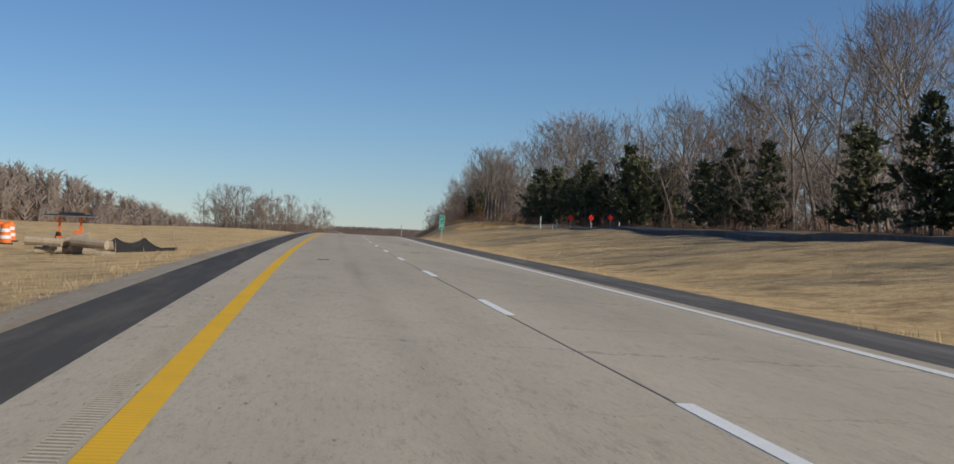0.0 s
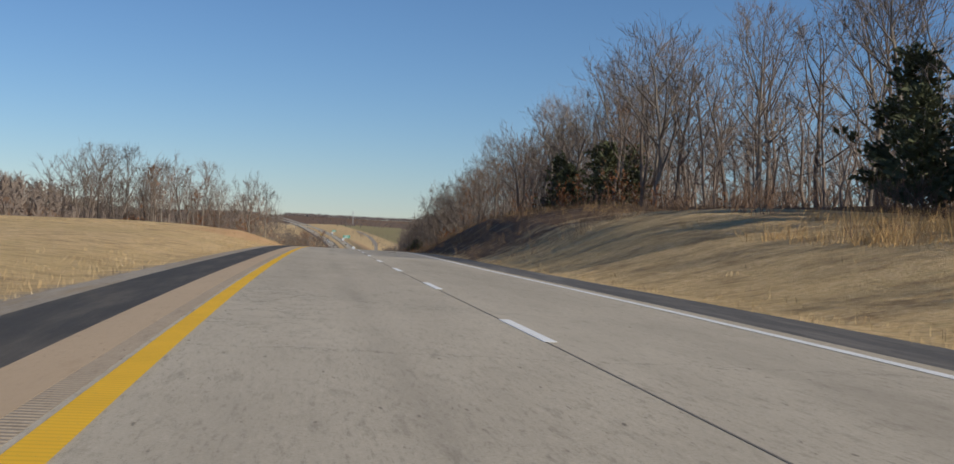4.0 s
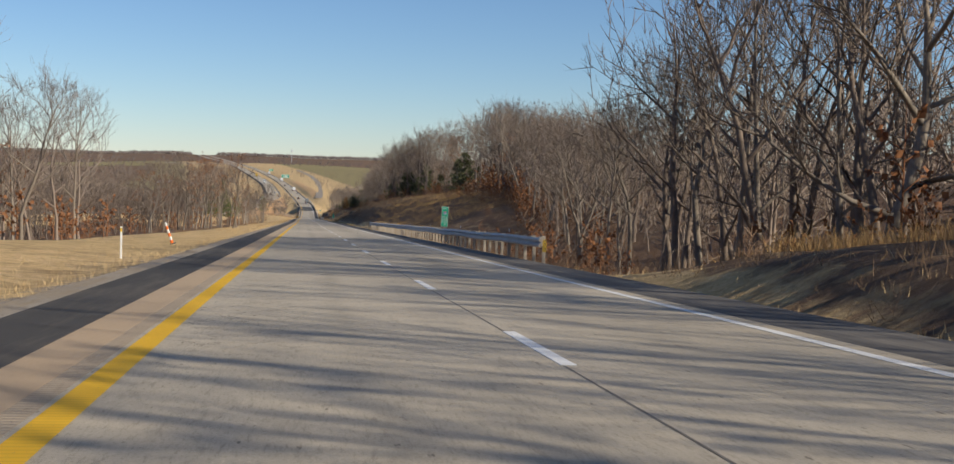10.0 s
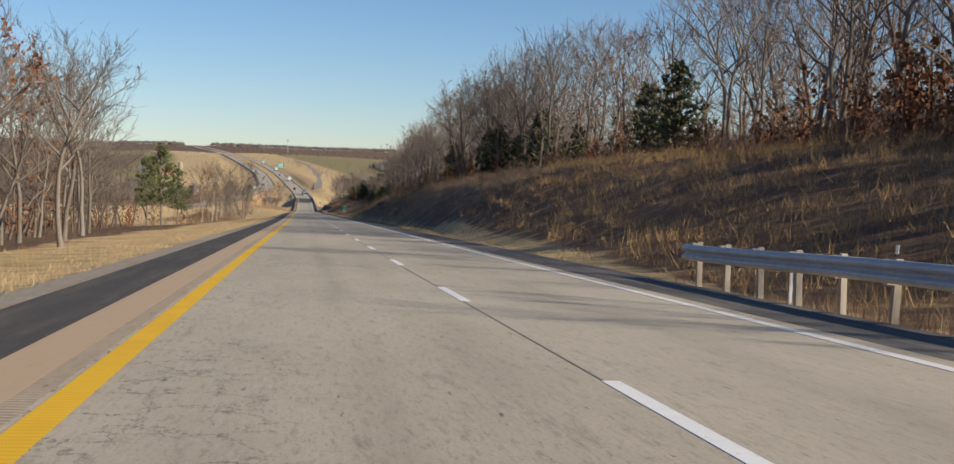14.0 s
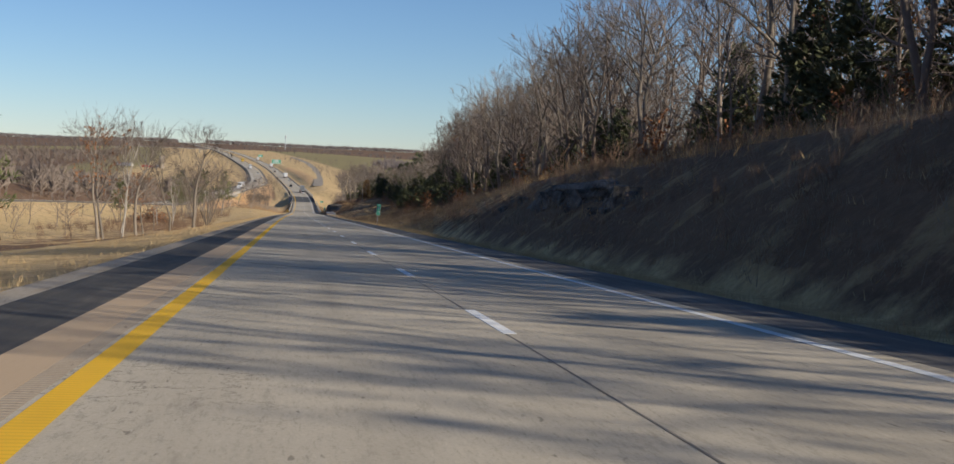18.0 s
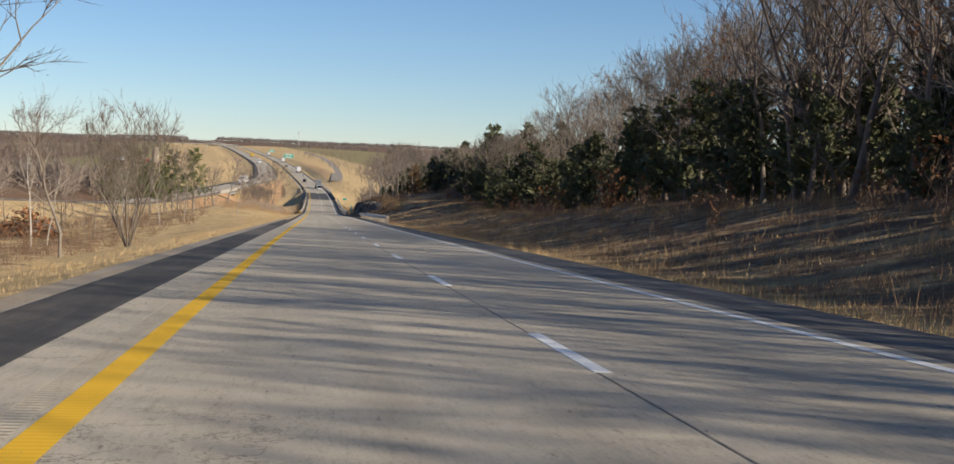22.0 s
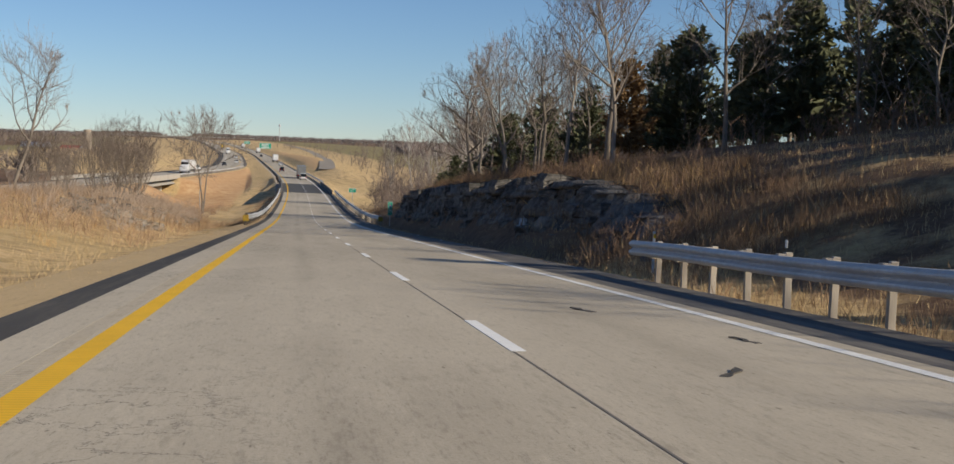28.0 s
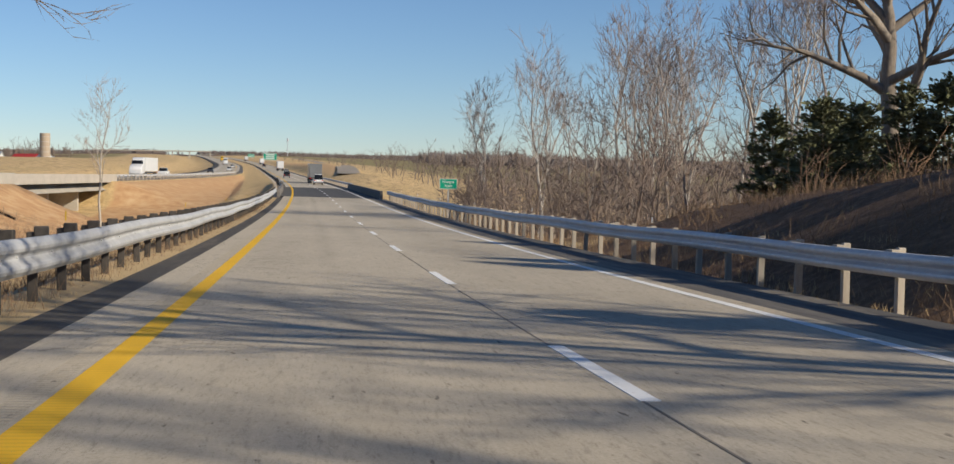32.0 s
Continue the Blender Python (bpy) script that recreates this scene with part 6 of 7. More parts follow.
def rock_sheet(s0, s1, l, tops, steep, label, rugged=1.0):
    """The body of a cut: a face of uneven strata, each stepped and broken along its length."""
    rng = np.random.RandomState(31)
    heights, h = [-.6], -.6
    while h < 4.8:
        h += rng.uniform(.22, .85)
        heights.append(h)
    ss = np.arange(s0, s1 + .1, .34)
    verts, rows_ = [], []
    for k in range(len(heights) - 1):
        cells = np.cumsum(rng.uniform(.6, 3.4, 220)) + s0 - 2
        jut = rugged * (rng.normal(0, .17, 230)[np.searchsorted(cells, ss)] + rng.normal(0, .09))
        for z, push in ((heights[k] + .015, 0), ((heights[k] + heights[k + 1]) / 2, rng.normal(0, .05)), (heights[k + 1] - .015, .03)):
            top = np.interp(ss, *tops) + .15 * rough(ss * 0, ss, 1.7, 4)
            zz = np.minimum(z, top)
            x = l + .35 + (zz + .5) * np.interp(ss, [980, 1000, 1022, 1040], [.7, .5, .3, .16] if s1 > 1000 else [steep] * 4) + jut + push + .13 * rough(ss * 0 + z * 2.3, ss, .9, 3) + .05 * rough(ss * 0 + z * 9, ss, .45, k) + np.where(z > top, 1.5, 0)
            rows_.append(np.stack([road_x(ss) + x, ss, road_z(ss) - .1 + zz], -1))
    v_ = np.concatenate(rows_)
    n, m = len(rows_), len(ss)
    idx = np.arange(n * m).reshape(n, m)
    q = np.stack([idx[:-1, :-1], idx[1:, :-1], idx[1:, 1:], idx[:-1, 1:]], -1).reshape(-1, 4)
    return part("strata", mesh_of("strata", v_, q, STONE), tagged(new("rock_face"), label, "rock", kind="structure"))


CUT_TOP = ([978, 988, 1000, 1020, 1050, 1064, 1072, 1078], [0, 2.0, 3.0, 3.4, 3.5, 3.3, 2.3, .5])
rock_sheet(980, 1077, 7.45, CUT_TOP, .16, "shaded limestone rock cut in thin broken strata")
rock_face(984, 1070, 7.65, CUT_TOP, "fallen and jutting limestone ledges of the rock cut")
CROP = ([641, 647, 656, 663, 666, 669, 673, 677], [.2, 2.4, 3.1, 3.0, 1.7, 2.3, 2.2, .1])
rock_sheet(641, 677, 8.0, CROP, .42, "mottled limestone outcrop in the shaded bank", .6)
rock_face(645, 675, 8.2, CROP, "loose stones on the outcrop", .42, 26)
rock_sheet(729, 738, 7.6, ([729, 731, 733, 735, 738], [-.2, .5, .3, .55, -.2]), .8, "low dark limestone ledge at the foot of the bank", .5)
for s_, l_, k in ((1018, -11, .8), (1020, -12, 1.0), (1024, -10.5, .7), (1028, -12.5, .9), (1034, -11, .8), (1015, -12.5, .7)):
    g = ground_at(s_, l_)
    ob = thing("boulder", Matrix.Translation(g) @ pose(0, 0, 0, RK.gauss(0, 8), RK.gauss(0, 8), RK.uniform(0, 360)) @ Matrix.Diagonal((k, k * 1.3, k * .7, 1)), "pale weathered limestone boulder in dry grass", "rock", "boulders")
    part("stone", RK.choice(STONES), ob)
ledge = tagged(new("rock_outcrop"), "pale broken limestone ledges in the weedy left slope", "rock", kind="structure")
PSTONES = []
for me in STONES[:6]:
    me = me.copy()
    me.materials[0] = PALE_STONE
    PSTONES.append(me)
for i in range(120):
    s_, l_ = RK.uniform(1006, 1040), -RK.uniform(8.6, 13)
    g = ground_at(s_, l_)
    k = RK.uniform(.25, .8)
    part("stone", RK.choice(PSTONES), ledge, at=Matrix.Translation(g) @ pose(0, 0, 0, RK.gauss(0, 10), RK.gauss(12, 10), RK.gauss(0, 25)) @ Matrix.Diagonal((k, k * RK.uniform(1, 1.8), k * .6, 1)))
ICE = plain("frozen_seep", (.55, .62, .70), (.75, .80, .85), 4, .25, bumps=.4)
ice = Limbs()
for i in range(44):
    up = RK.uniform(.7, 2.0)
    a = Vector((.46 * up + RK.gauss(0, .06), RK.gauss(0, .4), up))
    ice.spike(a, a + Vector((-.2, RK.gauss(0, .04), -RK.uniform(.5, 1.3))), RK.uniform(.03, .07))
part("icicles", ice.mesh("icicles", ICE), thing("ice_fall", Matrix.Translation(on_road(1003, 7.7, -.3)), "frozen seep of icicles on the rock face", "ice"))

# ---------------------------------------------------------------- dry grass
def tuft(seed, blades, height, spread, wide):
    rng = random.Random(seed)
    b = Limbs()
    for i in range(blades):
        a = Vector((rng.gauss(0, spread * .5), rng.gauss(0, spread * .5), -.03))
        d = Vector((rng.gauss(0, .36), rng.gauss(0, .36), 1)).normalized()
        n = Vector((rng.gauss(0, 1), rng.gauss(0, 1), 0)).normalized()
        b.blade(a, d, n, height * rng.uniform(.5, 1.15), wide)
    return tris(b)


SHORT = [tuft(600 + i, 16, .16, .6, .05) for i in range(5)]
TALL = [tuft(620 + i, 18, .8, .7, .013) for i in range(5)]
WEED = plain("brown_weeds", (.16, .10, .06), (.36, .25, .15), 2, .95, bumps=0, vary=.3)


def near_grass(r):
    s_ = r.uniform(-15, 1190)
    if r.random() < .52:
        return s_, -(6.3 + abs(r.gauss(0, 2.6)))
    return s_, 5.75 + abs(r.gauss(0, 2.4))


STRAW_DULL = plain("short_dry_grass", (.31, .215, .105), (.55, .41, .22), 2, .9, bumps=0, vary=.2)
scatter("verge_grass", SHORT, STRAW_DULL, 4800, near_grass, (.6, 1.5), "short dry grass along both verges", "grass", R)
scatter("field_grass", SHORT, STRAW_DULL, 4200, lambda r: (lambda s_: (s_, r.uniform(7, 21)) if r.random() < .6 else (s_, -r.uniform(7, 22)))(r.uniform(-10, 130)), (.45, 1.0), "dry tufted grass on the mown field", "grass", R)


def bank_tall(r):
    k = r.random()
    if k < .13:
        s_ = r.gauss(150, 8)
        return s_, r.uniform(13, 20)
    if k < .24:
        s_ = r.uniform(195, 330)
        return s_, float(wood_edge(s_)) - abs(r.gauss(0, 3.0))
    if k < .70:
        s_ = r.uniform(488, 556)
        return s_, r.uniform(9, 25)
    s_ = r.uniform(640, 985)
    return s_, float(wood_edge(s_)) - abs(r.gauss(0, 3.5)) - .5


scatter("tall_grass", TALL, STRAW, 2600, bank_tall, (.45, 1.05), "tall golden bluestem grass on the banks", "grass", R)
scatter("first_bank_weeds", TALL, WEED, 1700, lambda r: (lambda s_: (s_, 7.0 + (float(wood_edge(s_)) - 7.0) * r.random()))(r.uniform(178, 350)), (.3, .8), "brown weeds on the first shaded bank", "weeds", R)
scatter("bank_weeds", TALL, WEED, 2900, lambda r: (lambda s_: (s_, 7.6 + (float(wood_edge(s_)) - 7.6) * r.random()))(r.uniform(180, 980) if r.random() < .88 else r.uniform(1085, 1135)), (.4, 1.0), "brown weeds on the shaded banks", "weeds", R)
scatter("rail_weeds", TALL, WEED, 1500, lambda r: (lambda k: ((r.uniform(369, 490), r.uniform(6.2, 8.5)), (r.uniform(888, 975), r.uniform(6, 8.5)), (r.uniform(1072, 1195), r.uniform(6, 8.5)), (r.uniform(1046, 1195), -r.uniform(5.7, 8)))[k])(r.randrange(4)), (.4, .85), "brown weeds round the guard rail posts", "weeds", R)
scatter("left_verge_fringe", TALL, STRAW_DULL, 1500, lambda r: (r.uniform(440, 980), -(6.4 + abs(r.gauss(0, 2.0)))), (.12, .3), "fringe of pale dry grass along the left shoulder", "grass", R)
scatter("right_verge_fringe", TALL, STRAW_DULL, 1500, lambda r: (lambda k: (r.uniform(545, 700) if k < .72 else r.uniform(700, 880), 5.85 + abs(r.gauss(0, .22))))(r.random()), (.22, .48), "fringe of pale dry grass along the right shoulder", "grass", R)
# Dry grass in darker tones: the bank's shade is put into its colour.
SHADE_STRAW = plain("shade_toned_bank_grass", (.20, .155, .102), (.36, .295, .205), 2, .9, bumps=0, vary=.2)
scatter("bank_bluestem", TALL, SHADE_STRAW, 2400, lambda r: (lambda s_: (s_, r.uniform(7.2, float(wood_edge(s_)) - 1)))(r.uniform(545, 745)), (.35, .95), "tall grass on the shaded steep bank, its colour darkened for shade", "grass", R)
scatter("left_verge_tufts", SHORT, STRAW_DULL, 5200, lambda r: (r.uniform(-10, 1000), -(6.4 + 6 * r.random() ** 1.6)), (.6, 1.25), "uneven tufts of dry grass on the left verge", "grass", R)
scatter("outcrop_weeds", TALL, WEED, 1300, lambda r: (r.uniform(992, 1052), -r.uniform(7.4, 20)), (.5, 1.15), "brown weeds over the left outcrop", "weeds", R)
scatter("valley_brush", BUSH, BRUSH, 420, lambda r: (r.uniform(790, 960), -r.uniform(19, 38)), (.5, 1.3), "brown brush in the hollow left of the highway", "brush", R)
scatter("mound_tufts", SHORT, STRAW_DULL, 2500, lambda r: (r.uniform(205, 345), -r.uniform(7.5, 32)), (.7, 1.5), "thin dry tufts over the bare mound", "grass", R)
scatter("flood_plain_reeds", TALL, WEED, 1000, lambda r: (r.uniform(1115, 1212), -r.uniform(13, 40)), (.6, 1.3), "brown reeds on the flood plain below the bridges", "reeds", R)
scatter("gravel_tufts", SHORT, STRAW_DULL, 700, lambda r: (lambda s_: (s_, -r.uniform(5.3, 6.1) if s_ > 880 else -r.uniform(5.7, 6.4)))(r.uniform(0, 1190) if r.random() < .3 else r.uniform(880, 1190)), (.4, .9), "dry tufts in the gravel edge", "grass", R)
scatter("left_rail_weeds", TALL, WEED, 900, lambda r: (r.uniform(1041, 1195), -r.uniform(5.3, 6.5)), (.25, .5), "brown weeds under the median guard rail", "weeds", R)
scatter("left_slope_grass", TALL, STRAW, 1400, lambda r: (lambda k: ((r.uniform(985, 1055), -r.uniform(8, 18)), (r.uniform(440, 980), -r.uniform(9, 16)), (r.uniform(1060, 1200), -r.uniform(9, 26)))[k])(r.randrange(3)), (.22, .6), "dry grass on the left slope", "grass", R)
scatter("rock_end_weeds", TALL, WEED, 1500, lambda r: (lambda s_: (s_, 7.2 + (r.random() * 6 if s_ < 990 else r.uniform(1.6, 8))))(r.uniform(974, 1016)), (.5, 1.1), "brown weeds over the broken end of the rock cut", "weeds", R)
scatter("rock_end_brush", BUSH, BRUSH, 150, lambda r: (lambda s_: (s_, 7.6 + (r.random() * 5 if s_ < 990 else r.uniform(1.6, 8))))(r.uniform(978, 1020)), (.35, .9), "low brown brush over the end of the rock cut", "brush", R)
scatter("sunny_bank_grass", SHORT, STRAW_DULL, 3600, lambda r: (lambda s_: (s_, 6.4 + (float(wood_edge(s_)) - 7) * r.random()))(r.uniform(880, 1000)), (.8, 1.9), "thick tufts of dry grass on the bank behind the guard rail", "grass", R)
scatter("sunny_bank_weeds", TALL, WEED, 1500, lambda r: (lambda s_: (s_, 6.8 + (float(wood_edge(s_)) - 7) * r.random()))(r.uniform(880, 1000)), (.3, .8), "brown weeds on the bank behind the guard rail", "weeds", R)
scatter("long_bank_weeds", TALL, WEED, 2600, lambda r: (lambda s_: (s_, 6.6 + (float(wood_edge(s_)) - 7) * r.random()))(r.uniform(690, 880)), (.3, .8), "brown weeds on the long shaded bank", "weeds", R)
scatter("long_bank_grass", SHORT, STRAW_DULL, 2600, lambda r: (lambda s_: (s_, 6.4 + 7 * r.random() ** 1.5))(r.uniform(690, 880)), (.8, 1.9), "thick tufts of dry grass on the long bank", "grass", R)
scatter("crest_grass", TALL, STRAW, 420, lambda r: (lambda s_: (s_, np.interp(s_, [338, 374], [15.5, 10.5]) + abs(r.gauss(0, 1.4))))(r.uniform(336, 374)), (.7, 1.2), "tall golden grass along the crest before the oaks", "grass", R)
scatter("steep_bank_brush", BUSH, BRUSH, 520, lambda r: (lambda s_: (s_, 8 + (float(wood_edge(s_)) - 8) * r.random()))(r.uniform(545, 735)), (.3, .85), "low brown brush on the shaded steep bank", "brush", R)
scatter("rock_top_brush", BUSH, BRUSH, 260, lambda r: (r.uniform(1000, 1078), r.uniform(9.6, 12.5)), (.45, 1.1), "brown brush along the top of the rock cut", "brush", R)
scatter("rock_top_grass", TALL, STRAW, 500, lambda r: (r.uniform(985, 1075), r.uniform(9.6, 13.5)), (.6, 1.2), "dry grass on top of the rock cut", "grass", R)

# ---------------------------------------------------------------- vehicles at rest on the far road
GLASS = plain("dark_car_glass", (.01, .012, .015), (.02, .022, .026), 3, .08)
TYRE = plain("black_rubber", (.015, .015, .015), (.03, .03, .03), 20, .85)
CHROME = plain("grey_trim", (.25, .25, .26), (.35, .35, .36), 5, .4, .6)
LAMP = plain("red_tail_lamp", (.5, .01, .01), (.6, .02, .02), 5, .3)
WHEEL = rod("tyre", .36, .36, .24, TYRE, 16)
RIM = rod("rim", .22, .22, .26, CHROME, 12)
WTURN = Matrix.Rotation(radians(90), 4, "Y")


def body_paint(name, c):
    return plain(name, [x * .9 for x in c], c, 3, .3, vary=.02)


def wheels(ob, xs, ys, r=.36):
    for y in ys:
        for x in xs:
            w_ = part("wheel", WHEEL, ob, at=Matrix.Translation((x - .12, y, r)) @ WTURN @ Matrix.Scale(r / .36, 4))
            part("rim", RIM, w_, at=Matrix.Translation((0, 0, -.01)))


def hull(name, outline, half, mat, inset=.1, bevel=.05):
    """A body: a side outline in y and z, drawn across the width, narrower at the top."""
    bm = bmesh.new()
    zs = [z for _, z in outline]
    lo, hi = min(zs), max(zs)
    wid = lambda z: half - inset * (z - lo) / (hi - lo)
    a = [bm.verts.new((-wid(z), y, z)) for y, z in outline]
    b = [bm.verts.new((wid(z), y, z)) for y, z in outline]
    bm.faces.new(a)
    bm.faces.new(b[::-1])
    for i in range(len(a)):
        j = (i + 1) % len(a)
        bm.faces.new((a[i], b[i], b[j], a[j]))
    bmesh.ops.recalc_face_normals(bm, faces=bm.faces[:])
    bmesh.ops.bevel(bm, geom=bm.edges[:], offset=bevel, segments=2, affect="EDGES", profile=.6)
    return bm_mesh(name, bm, mat, True)


def spot(s, lane, course="east", up=0.0):
    cx, cz = (road_x, road_z) if course == "east" else (west_x, west_z)
    a = Vector((float(cx(s)) + lane, s, float(cz(s)) + (FALL * lane if course == "east" else 0)))
    b = Vector((float(cx(s + 5)) + lane, s + 5, float(cz(s + 5)) + (FALL * lane if course == "east" else 0)))
    d = (b - a) if course == "east" else (a - b)
    return Matrix.Translation(a) @ d.to_track_quat("Y", "Z").to_matrix().to_4x4()


def car(at, c, label, name="car", tall=0.0):
    ob = thing(name, at, label, "car", "cars on the highway")
    p_ = body_paint("car_paint", c)
    t_ = 1.45 + tall
    part("body", hull("body", [(-2.2, .3), (-2.25, .75), (-2.1, .95), (.9, .95), (2.1, .8), (2.25, .55), (2.2, .3)], .9, p_, .08), ob)
    part("cabin", hull("cabin", [(-2.0, .93), (-1.6, t_), (.1, t_ + .02), (1.0, .93)], .82, GLASS, .14), ob, "dark glass cabin")
    part("roof", hull("roof", [(-1.62, t_ - .02), (-1.55, t_ + .05), (.05, t_ + .07), (.15, t_ - .02)], .7, p_, .06, .02), ob)
    for x in (-.68, .68):
        part("tail_lamp", box("tail_lamp", (.3, .06, .16), LAMP, (x, -2.24, .78), .02), ob)
    part("bumper", box("bumper", (1.7, .16, .22), CHROME, (0, -2.25, .42), .04), ob)
    wheels(ob, (-.78, .78), (-1.4, 1.4), .33)
    return ob


def semi(at, cab, box_c, label, long_=14.0):
    ob = thing("semi_truck", at, label, "truck", "trucks on the highway")
    pc, pb = body_paint("cab_paint", cab), body_paint("trailer_paint", box_c)
    part("trailer", box("trailer", (2.5, long_, 2.75), pb, (0, -long_ / 2 + 3, 2.55), .05), ob)
    part("trailer_door", box("trailer_door", (1.18, .04, 2.5), pb, (-.61, -long_ + 2.97, 2.55), .02), ob)
    part("trailer_door", box("trailer_door", (1.18, .04, 2.5), pb, (.61, -long_ + 2.97, 2.55), .02), ob)
    part("cab", hull("cab", [(3.4, .8), (3.4, 3.9), (4.6, 3.7), (5.3, 2.6), (7.2, 2.1), (7.5, 1.6), (7.5, .7)], 1.2, pc, .12, .1), ob)
    part("windscreen", hull("windscreen", [(4.75, 2.62), (4.62, 3.45), (4.72, 3.47), (5.38, 2.66)], 1.08, GLASS, .05, .02), ob)
    part("chassis", box("chassis", (1.0, long_ + 4, .3), CHROME, (0, -long_ / 2 + 5, .95), .03), ob)
    part("bumper", box("bumper", (2.4, .2, .35), CHROME, (0, 7.5, .55), .05), ob)
    part("rear_guard", box("rear_guard", (2.2, .12, .14), CHROME, (0, -long_ + 3.0, .6), .02), ob)
    for x in (-1.0, 1.0):
        part("tail_lamp", box("tail_lamp", (.3, .05, .12), LAMP, (x, -long_ + 2.95, 1.05), .01), ob)
    wheels(ob, (-1.0, 1.0), (6.4, 3.6, 2.3, -long_ + 5.6, -long_ + 4.3), .5)
    return ob


def pickup(at, c, label):
    ob = thing("pickup_truck", at, label, "pickup", "cars on the highway")
    p_ = body_paint("pickup_paint", c)
    part("body", hull("body", [(-2.8, .45), (-2.8, 1.1), (.5, 1.1), (2.5, 1.1), (2.7, .9), (2.7, .45)], .98, p_, .05), ob)
    part("cabin", hull("cabin", [(-.9, 1.08), (-.75, 1.85), (.8, 1.85), (1.5, 1.08)], .88, GLASS, .12), ob, "dark glass cabin")
    part("roof", hull("roof", [(-.75, 1.8), (-.7, 1.92), (.7, 1.92), (.8, 1.8)], .74, p_, .05, .02), ob)
    part("tailgate", box("tailgate", (1.7, .06, .5), p_, (0, -2.83, .82), .02), ob)
    part("bumper", box("bumper", (1.9, .2, .24), CHROME, (0, -2.85, .48), .04), ob)
    wheels(ob, (-.85, .85), (-1.8, 1.7), .4)
    return ob


car(spot(1332, 1.9), (.75, .75, .74), "white van-like car with a pale rear on the highway", tall=.45)
semi(spot(1352, 1.9), (.08, .08, .09), (.20, .21, .22), "grey high-sided truck ahead on the highway", 10)
car(spot(1436, -1.8), (.02, .02, .022), "black car on the far highway", tall=.3)
car(spot(1559, 1.8), (.7, .7, .7), "white car on the far highway")
semi(spot(1640, 1.8), (.7, .7, .7), (.78, .78, .77), "white semi truck on the far highway")
semi(spot(1955, 1.8), (.5, .5, .5), (.78, .78, .77), "white semi truck climbing the far hill")
car(spot(1780, -1.8), (.03, .03, .035), "black car climbing the far hill")
semi(spot(2250, 1.8), (.3, .05, .04), (.7, .7, .7), "pale semi truck near the far exit")
semi(spot(1355, 1.8, "west"), (.75, .75, .75), (.78, .78, .77), "white semi truck on the westbound road")
pickup(spot(1400, -1.8, "west"), (.75, .75, .74), "white pickup on the westbound road")
car(spot(1565, 1.8, "west"), (.6, .6, .6), "silver car on the westbound road")
semi(spot(2139, 1.8, "west"), (.8, .5, .03), (.75, .5, .05), "yellow truck on the westbound road", 9)
semi(spot(1850, -1.8, "west"), (.7, .7, .7), (.72, .72, .72), "white semi truck on the westbound road")
semi(spot(362, 1.8, "west"), (.6, .02, .03), (.5, .5, .5), "red truck coming up the westbound road")
semi(spot(560, 1.8, "west"), (.6, .02, .03), (.55, .02, .03), "red truck on the westbound road")
car(spot(1500, -1.8, "west"), (.05, .05, .06), "dark car on the westbound road")
car(spot(1700, 1.8, "west"), (.6, .6, .6), "white car on the westbound road")

# ---------------------------------------------------------------- works yard beside the first field
WOOD = plain("weathered_lumber", (.26, .19, .12), (.42, .33, .23), 6, .85, bumps=.4, stretch=(1, .2, 1))
LOGEND = plain("cut_log", (.30, .23, .15), (.48, .39, .28), 8, .9, bumps=.5)
FABRIC = plain("black_silt_fabric", (.012, .012, .013), (.03, .03, .032), 6, .8)
PANEL = plain("solar_panel_glass", (.02, .025, .035), (.05, .055, .065), 3, .15)


def yard(s, l):
    return Matrix.Translation(ground_at(s, l))


pump = thing("trailer_board", yard(48, -16.2) @ Matrix.Scale(.86, 4), "orange work trailer with a flat dark panel roof", "trailer")
part("roof_panel", box("roof_panel", (2.9, 1.5, .09), PANEL, (0, 0, 1.75), .02), pump, "dark solar panel with a pale rim")
part("roof_rim", box("roof_rim", (3.0, 1.56, .05), ALU, (0, 0, 1.69), .01), pump)
part("roof_box", box("roof_box", (1.5, .6, .14), BLACK, (.1, .1, 1.87), .03), pump)
for x in (-.62, .68):
    part("upright", box("upright", (.12, .12, 1.7), ORANGE, (x, 0, .85), .01), pump)
part("frame", box("frame", (1.5, 1.0, .14), ORANGE, (.03, 0, .35), .02), pump)
part("tongue", box("tongue", (.1, 1.8, .1), ORANGE, (0, -1.2, .35), .01), pump)
part("cabinet", box("cabinet", (.5, .5, .4), ORANGE, (.55, 0, .62), .03), pump)
for x in (-.8, .86):
    w_ = part("wheel", WHEEL, pump, at=Matrix.Translation((x, 0, .34)) @ WTURN)
LOG = [rod("log", .2 + .03 * i, .17 + .03 * i, 1.5 + .25 * i, LOGEND, 10) for i in range(4)]
LR = random.Random(3)
for i in range(15):
    lay = 0 if i < 8 else (1 if i < 13 else 2)
    m_ = yard(27.5, -12.9 + LR.uniform(-1.2, 1.3)) @ Matrix.Translation((0, LR.gauss(0, .35), .12 + .2 * lay)) @ pose(0, 0, 0, 90 + LR.gauss(0, 14), 0, LR.uniform(30, 150)) @ Matrix.Scale(.68, 4)
    ob = thing("log", m_, "cut log in a heap on the grass", "log", "logs in the heap")
    part("log_body", LR.choice(LOG), ob)
